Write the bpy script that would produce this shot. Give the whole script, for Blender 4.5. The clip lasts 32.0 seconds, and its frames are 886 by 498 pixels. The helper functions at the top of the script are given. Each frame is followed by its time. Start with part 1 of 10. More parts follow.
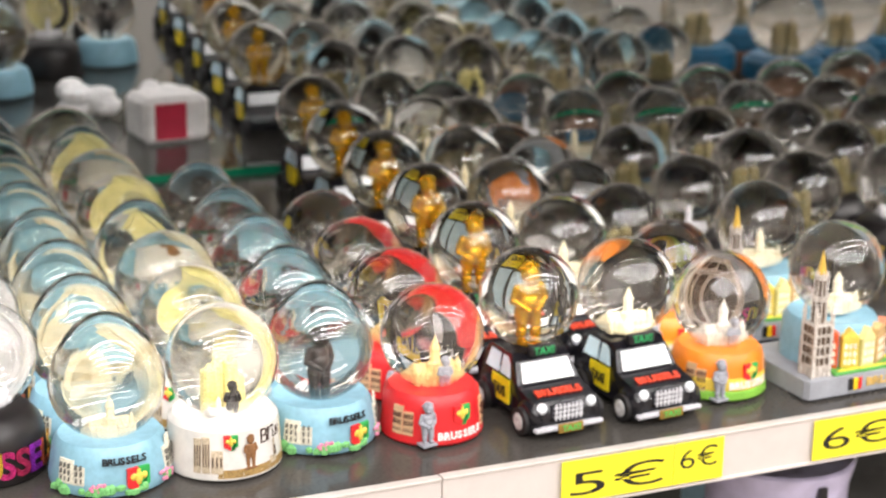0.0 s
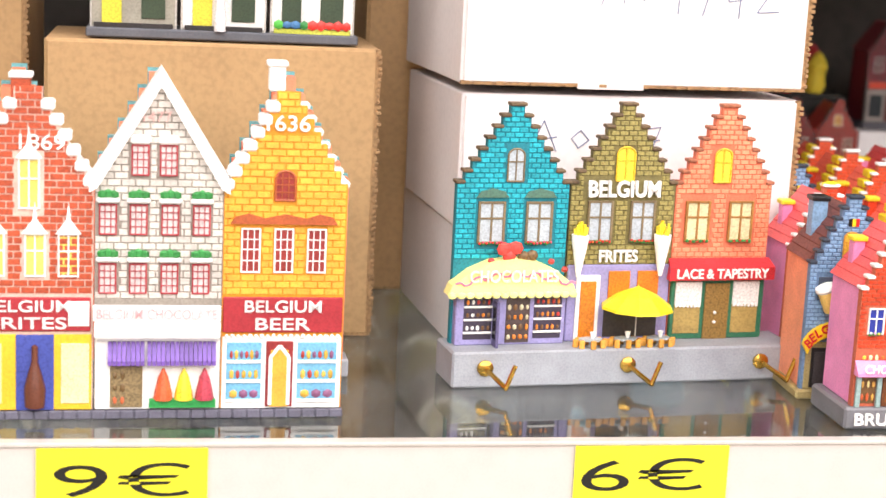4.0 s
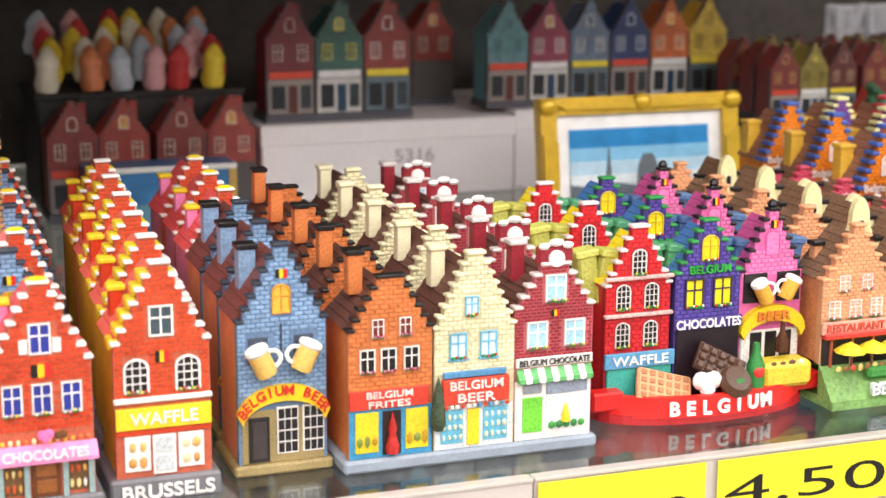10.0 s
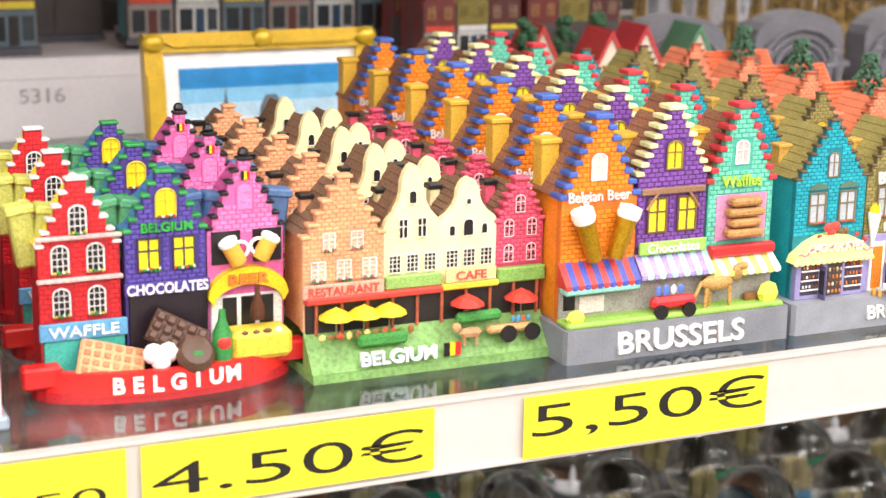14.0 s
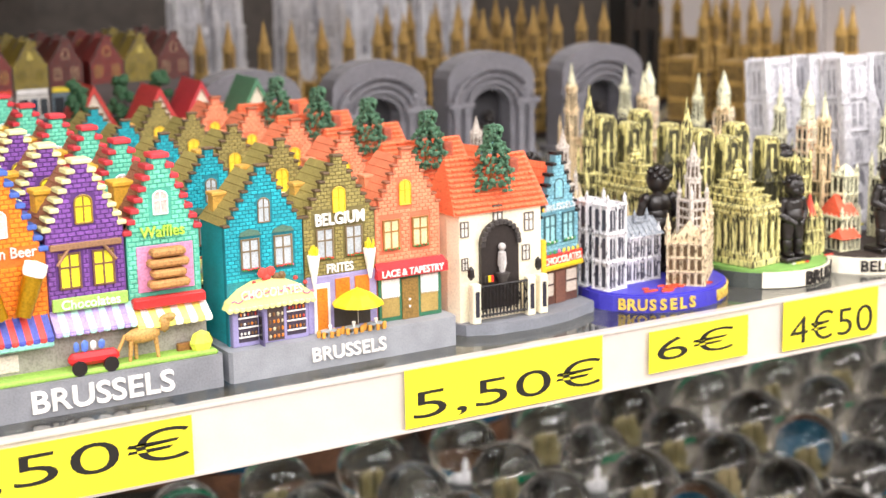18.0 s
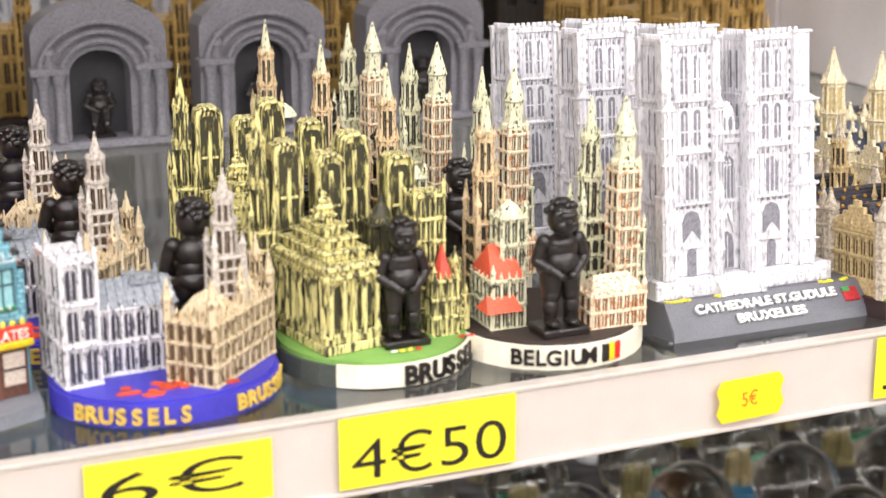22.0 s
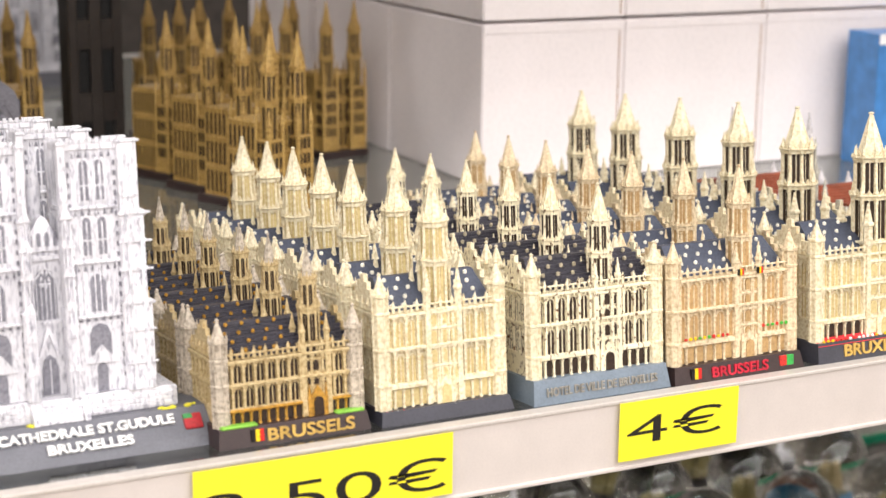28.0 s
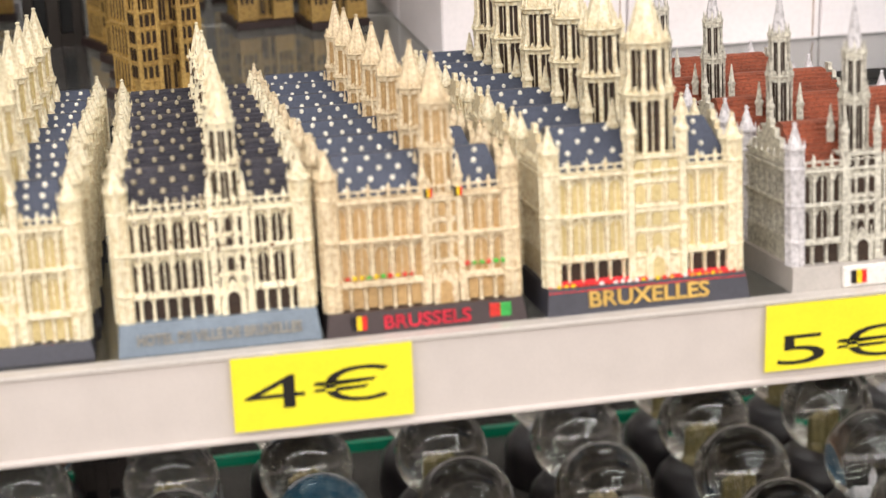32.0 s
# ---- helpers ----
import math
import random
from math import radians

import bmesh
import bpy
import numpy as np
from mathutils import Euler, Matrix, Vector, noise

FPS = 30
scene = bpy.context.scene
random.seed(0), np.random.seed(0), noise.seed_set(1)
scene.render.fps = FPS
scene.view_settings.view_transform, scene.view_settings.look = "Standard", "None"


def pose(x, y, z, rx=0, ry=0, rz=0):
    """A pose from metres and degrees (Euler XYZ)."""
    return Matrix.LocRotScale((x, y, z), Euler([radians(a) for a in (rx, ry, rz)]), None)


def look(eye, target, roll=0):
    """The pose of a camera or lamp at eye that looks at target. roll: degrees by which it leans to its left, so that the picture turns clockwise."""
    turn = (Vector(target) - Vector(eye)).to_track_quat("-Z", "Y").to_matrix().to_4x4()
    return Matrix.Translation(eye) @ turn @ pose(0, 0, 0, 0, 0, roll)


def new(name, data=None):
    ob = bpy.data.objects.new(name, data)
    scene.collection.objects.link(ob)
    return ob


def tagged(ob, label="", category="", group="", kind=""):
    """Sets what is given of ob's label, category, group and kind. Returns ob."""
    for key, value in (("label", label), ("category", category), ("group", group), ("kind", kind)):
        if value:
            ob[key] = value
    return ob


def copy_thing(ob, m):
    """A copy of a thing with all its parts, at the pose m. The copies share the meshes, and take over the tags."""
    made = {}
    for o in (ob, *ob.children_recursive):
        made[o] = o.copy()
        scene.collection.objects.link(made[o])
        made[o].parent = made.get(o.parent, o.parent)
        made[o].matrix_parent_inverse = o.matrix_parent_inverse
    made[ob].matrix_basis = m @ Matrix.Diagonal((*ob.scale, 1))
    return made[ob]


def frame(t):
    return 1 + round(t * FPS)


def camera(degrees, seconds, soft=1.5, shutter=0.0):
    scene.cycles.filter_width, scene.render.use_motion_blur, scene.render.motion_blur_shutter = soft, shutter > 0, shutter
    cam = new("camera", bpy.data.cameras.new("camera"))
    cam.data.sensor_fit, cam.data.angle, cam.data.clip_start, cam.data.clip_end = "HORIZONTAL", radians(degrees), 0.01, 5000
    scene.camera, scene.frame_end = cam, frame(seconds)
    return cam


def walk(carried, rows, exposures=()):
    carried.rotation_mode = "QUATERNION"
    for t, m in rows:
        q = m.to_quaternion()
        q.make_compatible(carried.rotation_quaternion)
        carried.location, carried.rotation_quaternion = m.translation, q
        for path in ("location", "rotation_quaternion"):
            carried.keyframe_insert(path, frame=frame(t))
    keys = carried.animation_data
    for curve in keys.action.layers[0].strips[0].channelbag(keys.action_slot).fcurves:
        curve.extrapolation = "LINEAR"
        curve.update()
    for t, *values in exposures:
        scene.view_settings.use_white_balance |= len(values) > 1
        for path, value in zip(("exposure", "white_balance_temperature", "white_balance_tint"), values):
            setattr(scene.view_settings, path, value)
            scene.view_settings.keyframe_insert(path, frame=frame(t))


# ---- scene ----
# camera: long lens, shallow focus, hand-carried along the shelf
cam = camera(29.96, 32.0, soft=1.5)
cam.data.dof.use_dof = True
cam.data.dof.focus_distance = 0.80
cam.data.dof.aperture_fstop = 12.5

PATH = [
    (0.0, look((0.1455, -0.8337, 0.0282), (0.5237, 0.0491, -0.2506), 0.79)),
    (0.5, look((0.1106, -0.8074, 0.0702), (0.4702, 0.0834, -0.2077), 0.93)),
    (1.0, look((0.0827, -0.7774, 0.1091), (0.4064, 0.1288, -0.1630), 1.22)),
    (1.5, look((0.0622, -0.7648, 0.1434), (0.3659, 0.1509, -0.1198), 2.01)),
    (2.0, look((0.0480, -0.7407, 0.1790), (0.3352, 0.1838, -0.0717), 2.90)),
    (2.5, look((0.0231, -0.7130, 0.2046), (0.2857, 0.2209, -0.0380), 3.16)),
    (3.0, look((-0.0015, -0.6885, 0.2057), (0.2089, 0.2669, -0.0017), 3.20)),
    (3.5, look((-0.0102, -0.6767, 0.2096), (0.1634, 0.2894, 0.0182), 3.28)),
    (5.5, look((0.0120, -0.6883, 0.2620), (0.1693, 0.2773, 0.0550), 2.51)),
    (6.0, look((0.0243, -0.6935, 0.2627), (0.2079, 0.2682, 0.0591), 2.26)),
    (6.5, look((0.0357, -0.6950, 0.2616), (0.2403, 0.2620, 0.0560), 2.13)),
    (7.0, look((0.0514, -0.7023, 0.2628), (0.2833, 0.2473, 0.0521), 1.99)),
    (7.5, look((0.0690, -0.7095, 0.2586), (0.3277, 0.2335, 0.0494), 1.65)),
    (8.0, look((0.0884, -0.7138, 0.2527), (0.3721, 0.2219, 0.0430), 1.40)),
    (8.5, look((0.1105, -0.7110, 0.2491), (0.4120, 0.2185, 0.0366), 1.08)),
    (9.0, look((0.1391, -0.7066, 0.2418), (0.4504, 0.2189, 0.0261), 0.67)),
    (9.5, look((0.1831, -0.6909, 0.2463), (0.4982, 0.2321, 0.0254), 0.40)),
    (10.0, look((0.2546, -0.6182, 0.2475), (0.5946, 0.2979, 0.0349), 0.35)),
    (10.5, look((0.2949, -0.5908, 0.2467), (0.6512, 0.3213, 0.0439), 0.25)),
    (11.0, look((0.3380, -0.5948, 0.2430), (0.6832, 0.3167, 0.0192), 0.11)),
    (11.5, look((0.3743, -0.5986, 0.2395), (0.7313, 0.3069, 0.0100), 0.28)),
    (12.0, look((0.3976, -0.5912, 0.2341), (0.7666, 0.3097, 0.0055), 0.54)),
    (12.5, look((0.4130, -0.5835, 0.2310), (0.7838, 0.3161, 0.0004), 0.62)),
    (13.0, look((0.4352, -0.5874, 0.2286), (0.8119, 0.3085, -0.0067), 0.65)),
    (13.5, look((0.4510, -0.5939, 0.2289), (0.8465, 0.2932, -0.0088), 1.01)),
    (15.5, look((0.5636, -0.6462, 0.2699), (0.9432, 0.2359, -0.0090), 0.46)),
    (16.0, look((0.5797, -0.6490, 0.2431), (0.9966, 0.2252, -0.0059), -0.21)),
    (16.5, look((0.5931, -0.6572, 0.2259), (1.0363, 0.2101, -0.0010), -0.49)),
    (17.0, look((0.6093, -0.6731, 0.2126), (1.0711, 0.1894, 0.0056), -1.05)),
    (17.5, look((0.6210, -0.6845, 0.2210), (1.0965, 0.1702, 0.0130), -1.18)),
    (18.0, look((0.6424, -0.6871, 0.2296), (1.1366, 0.1562, 0.0185), -1.04)),
    (18.5, look((0.6676, -0.6903, 0.2384), (1.1862, 0.1382, 0.0271), -0.60)),
    (19.0, look((0.7061, -0.6924, 0.2664), (1.2355, 0.1217, 0.0278), 1.14)),
    (19.5, look((0.7566, -0.6781, 0.2751), (1.2839, 0.1361, 0.0320), 1.90)),
    (20.0, look((0.8473, -0.6404, 0.2736), (1.3506, 0.1859, 0.0207), 1.85)),
    (20.5, look((0.9321, -0.5984, 0.2582), (1.3827, 0.2540, -0.0071), 1.05)),
    (21.0, look((1.0100, -0.5648, 0.2333), (1.4290, 0.3032, -0.0332), 0.49)),
    (21.5, look((1.0552, -0.5638, 0.2306), (1.4436, 0.3175, -0.0384), -0.04)),
    (22.0, look((1.0775, -0.5475, 0.2266), (1.4529, 0.3391, -0.0434), -0.09)),
    (22.5, look((1.1040, -0.5387, 0.2228), (1.4883, 0.3439, -0.0480), 0.08)),
    (23.0, look((1.1293, -0.5315, 0.2191), (1.5090, 0.3512, -0.0577), 0.27)),
    (23.5, look((1.1572, -0.5313, 0.2109), (1.5316, 0.3565, -0.0568), -0.07)),
    (24.0, look((1.1891, -0.5309, 0.2151), (1.5468, 0.3689, -0.0347), -0.28)),
    (24.5, look((1.2080, -0.5362, 0.2216), (1.5499, 0.3709, -0.0239), -0.44)),
    (26.5, look((1.2412, -0.5515, 0.2406), (1.6686, 0.3212, 0.0044), 1.27)),
    (27.0, look((1.2564, -0.5623, 0.2349), (1.6957, 0.3068, 0.0077), 1.20)),
    (27.5, look((1.2859, -0.5767, 0.2400), (1.7238, 0.2912, 0.0055), 1.15)),
    (28.0, look((1.3255, -0.5975, 0.2382), (1.7559, 0.2746, 0.0051), 0.67)),
    (28.5, look((1.3543, -0.6023, 0.2423), (1.7823, 0.2673, -0.0038), 0.86)),
    (29.0, look((1.4213, -0.6209, 0.2488), (1.8032, 0.2668, -0.0084), -0.12)),
    (29.5, look((1.4760, -0.6369, 0.2541), (1.7941, 0.2722, -0.0147), -1.27)),
    (30.0, look((1.5025, -0.6446, 0.2445), (1.7789, 0.2775, -0.0265), -1.83)),
    (30.5, look((1.5252, -0.6448, 0.2327), (1.7804, 0.2828, -0.0399), -1.42)),
    (31.0, look((1.5739, -0.6029, 0.2180), (1.8076, 0.3268, -0.0666), -1.22)),
    (31.5, look((1.6192, -0.5680, 0.2093), (1.8353, 0.3613, -0.0902), -1.24)),
    (32.0, look((1.6836, -0.5446, 0.2140), (1.8590, 0.3892, -0.0978), -1.87)),
]
EXPO = 0.24
walk(cam, PATH, exposures=[(0.0, EXPO + 0.12), (1.0, EXPO + 0.45), (2.0, EXPO + 0.6), (3.0, EXPO + 0.45), (5.5, EXPO - 0.15), (6.5, EXPO - 0.22), (9.0, EXPO - 0.2), (11.0, EXPO + 0.05), (13.0, EXPO + 0.15), (17.0, EXPO + 0.25), (19.0, EXPO + 0.25), (21.0, EXPO + 0.08), (24.0, EXPO - 0.12), (28.0, EXPO - 0.2), (32.0, EXPO - 0.36)])
# ---- light: white shop ceiling with rows of fluorescent tubes ----
world = bpy.data.worlds.new("world")
scene.world = world
world.use_nodes = True
world.node_tree.nodes["Background"].inputs[0].default_value = (1.0, 0.95, 0.9, 1)
world.node_tree.nodes["Background"].inputs[1].default_value = 0.25


def tube_lamp(x, y, z, length, watts):
    data = bpy.data.lights.new("tube_lamp", "AREA")
    data.shape, data.size, data.size_y = "RECTANGLE", length, 0.11
    data.energy, data.color = watts, (1.0, 0.962, 0.965)
    ob = new("tube_lamp", data)
    ob.matrix_world = look((x, y, z), (x, y + 0.01, z - 1))
    return ob


CEIL = 1.55
for ty, watts in ((-0.3, 12.0), (-0.85, 14.0), (-1.4, 17.0), (-1.95, 19.0), (-2.5, 22.0), (-3.2, 25.0), (-3.9, 25.0)):
    for tx in (-0.35, 2.4):
        tube_lamp(tx, ty, CEIL - 0.06, 2.6, watts)
# added unseen lamps behind the rack, to brighten the rear rows and globes
for tx in (-0.4, 1.0, 2.4):
    tube_lamp(tx, 1.85, CEIL - 0.06, 1.2, 8.0)
# ---- materials ----
def rgb(code):
    out = []
    for i in (0, 2, 4):
        c = int(code[i:i + 2], 16) / 255
        out.append(c / 12.92 if c < 0.04045 else ((c + 0.055) / 1.055) ** 2.4)
    return (*out, 1.0)


MATS = {}


def surface(name, code, rough=0.45, metal=0.0, wash=0.3, spread=0.1, bump=0.12, fine=900.0, coarse=70.0, spec=0.5, other=None, vary=0.0):
    """A painted or cast surface: fine grain, broader unevenness, and a slightly different tone from piece to piece."""
    if name in MATS:
        return MATS[name]
    m = bpy.data.materials.new(name)
    m.use_nodes = True
    nt = m.node_tree
    N, L = nt.nodes, nt.links
    b = N["Principled BSDF"]
    co = N.new("ShaderNodeTexCoord")
    n1, n2 = N.new("ShaderNodeTexNoise"), N.new("ShaderNodeTexNoise")
    n1.inputs["Scale"].default_value, n1.inputs["Detail"].default_value = fine, 3
    n2.inputs["Scale"].default_value, n2.inputs["Detail"].default_value = coarse, 2
    L.new(co.outputs["Object"], n1.inputs["Vector"])
    L.new(co.outputs["Object"], n2.inputs["Vector"])
    base = rgb(code)
    dark = rgb(other) if other else tuple(c * (1 - wash) for c in base[:3]) + (1.0,)
    ramp = N.new("ShaderNodeMapRange")
    ramp.inputs["From Min"].default_value, ramp.inputs["From Max"].default_value = 0.42, 0.68
    L.new(n1.outputs["Fac"], ramp.inputs["Value"])
    mix = N.new("ShaderNodeMix")
    mix.data_type = "RGBA"
    mix.inputs["A"].default_value, mix.inputs["B"].default_value = base, dark
    L.new(ramp.outputs["Result"], mix.inputs["Factor"])
    hsv = N.new("ShaderNodeHueSaturation")
    val = N.new("ShaderNodeMapRange")
    val.inputs["From Min"].default_value, val.inputs["From Max"].default_value = 0.3, 0.7
    val.inputs["To Min"].default_value, val.inputs["To Max"].default_value = 1 - spread, 1 + spread
    L.new(n2.outputs["Fac"], val.inputs["Value"])
    isle, pick, both = N.new("ShaderNodeNewGeometry"), N.new("ShaderNodeMapRange"), N.new("ShaderNodeMath")
    pick.inputs["To Min"].default_value, pick.inputs["To Max"].default_value = 1 - vary, 1 + vary
    both.operation = "MULTIPLY"
    L.new(isle.outputs["Random Per Island"], pick.inputs["Value"])
    L.new(pick.outputs["Result"], both.inputs[0])
    L.new(val.outputs["Result"], both.inputs[1])
    L.new(both.outputs[0], hsv.inputs["Value"])
    L.new(mix.outputs["Result"], hsv.inputs["Color"])
    L.new(hsv.outputs["Color"], b.inputs["Base Color"])
    b.inputs["Roughness"].default_value, b.inputs["Metallic"].default_value = rough, metal
    b.inputs["Specular IOR Level"].default_value = spec
    if bump:
        bp = N.new("ShaderNodeBump")
        bp.inputs["Strength"].default_value, bp.inputs["Distance"].default_value = bump, 0.0006
        L.new(n1.outputs["Fac"], bp.inputs["Height"])
        L.new(bp.outputs["Normal"], b.inputs["Normal"])
    MATS[name] = m
    return m


def glass(name, code, ior=1.33, rough=0.0, coat=0.0):
    if name in MATS:
        return MATS[name]
    m = bpy.data.materials.new(name)
    m.use_nodes = True
    b = m.node_tree.nodes["Principled BSDF"]
    b.inputs["Base Color"].default_value = rgb(code)
    b.inputs["Transmission Weight"].default_value, b.inputs["IOR"].default_value, b.inputs["Roughness"].default_value = 1.0, ior, rough
    if coat:
        b.inputs["Coat Weight"].default_value, b.inputs["Coat IOR"].default_value, b.inputs["Coat Roughness"].default_value = coat, 1.75, 0.03
    MATS[name] = m
    return m


def resin(code, rough=0.42, wash=0.3, spread=0.1, bump=0.25):
    """Hand-painted cast resin of a given tone, in a fresh bright coat."""
    fresh = "".join("%02x" % round(255 * (1 - (1 - int(code[i:i + 2], 16) / 255) ** 1.2)) for i in (0, 2, 4))
    return surface("painted_resin_" + code, fresh, rough, 0, wash, spread, bump, vary=0.14)


def shelf_glass():
    m = bpy.data.materials.new("dusty_shelf_glass")
    m.use_nodes = True
    nt = m.node_tree
    N, L = nt.nodes, nt.links
    b = N["Principled BSDF"]
    b.inputs["Base Color"].default_value = (0.58, 0.63, 0.61, 1)
    b.inputs["Transmission Weight"].default_value, b.inputs["IOR"].default_value, b.inputs["Roughness"].default_value = 1.0, 1.6, 0.02
    dust = N.new("ShaderNodeBsdfDiffuse")
    dust.inputs["Color"].default_value = (0.34, 0.325, 0.31, 1)
    co, n1, n2 = N.new("ShaderNodeTexCoord"), N.new("ShaderNodeTexNoise"), N.new("ShaderNodeTexNoise")
    n1.inputs["Scale"].default_value, n1.inputs["Detail"].default_value = 700, 4
    n2.inputs["Scale"].default_value, n2.inputs["Detail"].default_value = 14, 3
    for n in (n1, n2):
        L.new(co.outputs["Object"], n.inputs["Vector"])
    mul = N.new("ShaderNodeMath")
    mul.operation = "MULTIPLY"
    L.new(n1.outputs["Fac"], mul.inputs[0])
    L.new(n2.outputs["Fac"], mul.inputs[1])
    amount = N.new("ShaderNodeMapRange")
    amount.inputs["From Min"].default_value, amount.inputs["From Max"].default_value = 0.16, 0.45
    amount.inputs["To Min"].default_value, amount.inputs["To Max"].default_value = 0.01, 0.12
    L.new(mul.outputs[0], amount.inputs["Value"])
    mix = N.new("ShaderNodeMixShader")
    L.new(amount.outputs["Result"], mix.inputs[0])
    L.new(b.outputs[0], mix.inputs[1])
    L.new(dust.outputs[0], mix.inputs[2])
    L.new(mix.outputs[0], N["Material Output"].inputs["Surface"])
    return m


WHITE = resin("f2ece4", 0.5, 0.1)
BLACK = resin("191616", 0.35, 0.2)
RAIL = surface("white_pvc_rail", "d0c7c0", 0.35, 0, 0.04, 0.03, 0.03)
TAG = surface("yellow_price_paper", "f7ea2c", 0.6, 0, 0.05, 0.03, 0.03)
INK = surface("black_ink", "16130f", 0.6, 0, 0.1, 0.05, 0)
SHELF = shelf_glass()
CARD = surface("brown_cardboard", "b99468", 0.85, 0, 0.15, 0.06, 0.2, 300, 20)
CARDW = surface("white_cardboard", "ece4e2", 0.8, 0, 0.05, 0.03, 0.1, 300, 20)
FLUTE = surface("cardboard_edge", "a9845c", 0.9, 0, 0.45, 0.15, 0.6, 500, 60)
STEEL = surface("dark_steel_upright", "3a3430", 0.4, 0.6, 0.2, 0.1, 0.1)
BRASS = surface("brass", "c8a04a", 0.25, 1.0, 0.2, 0.1, 0.05)
GOLD = surface("gilt_metal", "d9a41c", 0.22, 1.0, 0.15, 0.1, 0.1)
WALLP = surface("painted_wall", "d9d3cb", 0.7, 0, 0.05, 0.05, 0.05, 60, 3)
LOWER = surface("grey_laminate_shelf", "484541", 0.14, 0, 0.2, 0.1, 0.05, 400, 10)
# ---- mesh tools (local units: millimetres) ----
MM = 0.001


class Geo:
    """Collects plain geometry in millimetres."""

    def __init__(self):
        self.v, self.f = [], []

    def add(self, vs, fs):
        n = len(self.v)
        self.v += [tuple(p) for p in vs]
        self.f += [tuple(n + i for i in q) for q in fs]
        return self

    def box(self, x0, y0, z0, x1, y1, z1, ch=0.0):
        if ch <= 0:
            return self.add([(x, y, z) for x in (x0, x1) for y in (y0, y1) for z in (z0, z1)],
                            [(0, 1, 3, 2), (4, 6, 7, 5), (0, 4, 5, 1), (2, 3, 7, 6), (0, 2, 6, 4), (1, 5, 7, 3)])
        vs, at = [], {}
        for i, x in enumerate((x0, x1)):
            for j, y in enumerate((y0, y1)):
                for k, z in enumerate((z0, z1)):
                    sx, sy, sz = (1, -1)[i] * ch, (1, -1)[j] * ch, (1, -1)[k] * ch
                    at[i, j, k] = len(vs)
                    vs += [(x, y + sy, z + sz), (x + sx, y, z + sz), (x + sx, y + sy, z)]
        fs = []
        for a in range(3):
            b, c = (a + 1) % 3, (a + 2) % 3
            for s in (0, 1):
                q = []
                for u, w in ((0, 0), (1, 0), (1, 1), (0, 1)):
                    key = [0, 0, 0]
                    key[a], key[b], key[c] = s, u, w
                    q.append(at[tuple(key)] + a)
                fs.append(tuple(q if s else q[::-1]))
        for a in range(3):
            b, c = (a + 1) % 3, (a + 2) % 3
            for u in (0, 1):
                for w in (0, 1):
                    k0, k1 = [0, 0, 0], [0, 0, 0]
                    k0[a], k1[a] = 0, 1
                    k0[b] = k1[b] = u
                    k0[c] = k1[c] = w
                    fs.append((at[tuple(k0)] + b, at[tuple(k1)] + b, at[tuple(k1)] + c, at[tuple(k0)] + c))
        for key, n in at.items():
            fs.append((n, n + 1, n + 2))
        return self.add(vs, fs)

    def prism(self, poly, y0, y1):
        """A polygon in x, z pushed from y0 to y1."""
        n = len(poly)
        vs = [(x, y0, z) for x, z in poly] + [(x, y1, z) for x, z in poly]
        fs = [tuple(range(n)), tuple(range(2 * n - 1, n - 1, -1))]
        fs += [(i, i + n, (i + 1) % n + n, (i + 1) % n) for i in range(n)]
        return self.add(vs, fs)

    def slab(self, poly, z0, z1):
        """A polygon in x, y pushed from z0 to z1."""
        n = len(poly)
        vs = [(x, y, z0) for x, y in poly] + [(x, y, z1) for x, y in poly]
        fs = [tuple(range(n - 1, -1, -1)), tuple(range(n, 2 * n))]
        fs += [(i, (i + 1) % n, (i + 1) % n + n, i + n) for i in range(n)]
        return self.add(vs, fs)

    def lathe(self, profile, cx=0.0, cy=0.0, n=16, sy=1.0, turn=0.0):
        """Rings of (radius, z) round an upright axis."""
        vs, fs, rings = [], [], []
        for r, z in profile:
            if r < 1e-6:
                rings.append([len(vs)])
                vs.append((cx, cy, z))
            else:
                rings.append(list(range(len(vs), len(vs) + n)))
                vs += [(cx + r * math.cos(turn + 2 * math.pi * i / n), cy + sy * r * math.sin(turn + 2 * math.pi * i / n), z) for i in range(n)]
        for a, b in zip(rings, rings[1:]):
            for i in range(n):
                j = (i + 1) % n
                if len(a) == 1 and len(b) == 1:
                    continue
                if len(a) == 1:
                    fs.append((a[0], b[j], b[i]))
                elif len(b) == 1:
                    fs.append((a[i], a[j], b[0]))
                else:
                    fs.append((a[i], a[j], b[j], b[i]))
        if len(rings[0]) > 1:
            fs.append(tuple(rings[0][::-1]))
        if len(rings[-1]) > 1:
            fs.append(tuple(rings[-1]))
        return self.add(vs, fs)

    def ball(self, cx, cy, cz, rx, ry=None, rz=None, n=12):
        ry, rz = ry or rx, rz or rx
        g = Geo().lathe([(math.sin(math.pi * k / (n // 2)), -math.cos(math.pi * k / (n // 2))) for k in range(n // 2 + 1)], n=n)
        return self.add([(cx + rx * x, cy + ry * y, cz + rz * z) for x, y, z in g.v], g.f)

    def rod(self, p, q, r0, r1=None, n=8):
        r1 = r0 if r1 is None else r1
        p, q = Vector(p), Vector(q)
        turn = (q - p).to_track_quat("Z", "Y").to_matrix()
        vs = []
        for base, r in ((p, r0), (q, r1)):
            vs += [base + turn @ Vector((r * math.cos(2 * math.pi * i / n), r * math.sin(2 * math.pi * i / n), 0)) for i in range(n)]
        fs = [(i, (i + 1) % n, (i + 1) % n + n, i + n) for i in range(n)] + [tuple(range(n - 1, -1, -1)), tuple(range(n, 2 * n))]
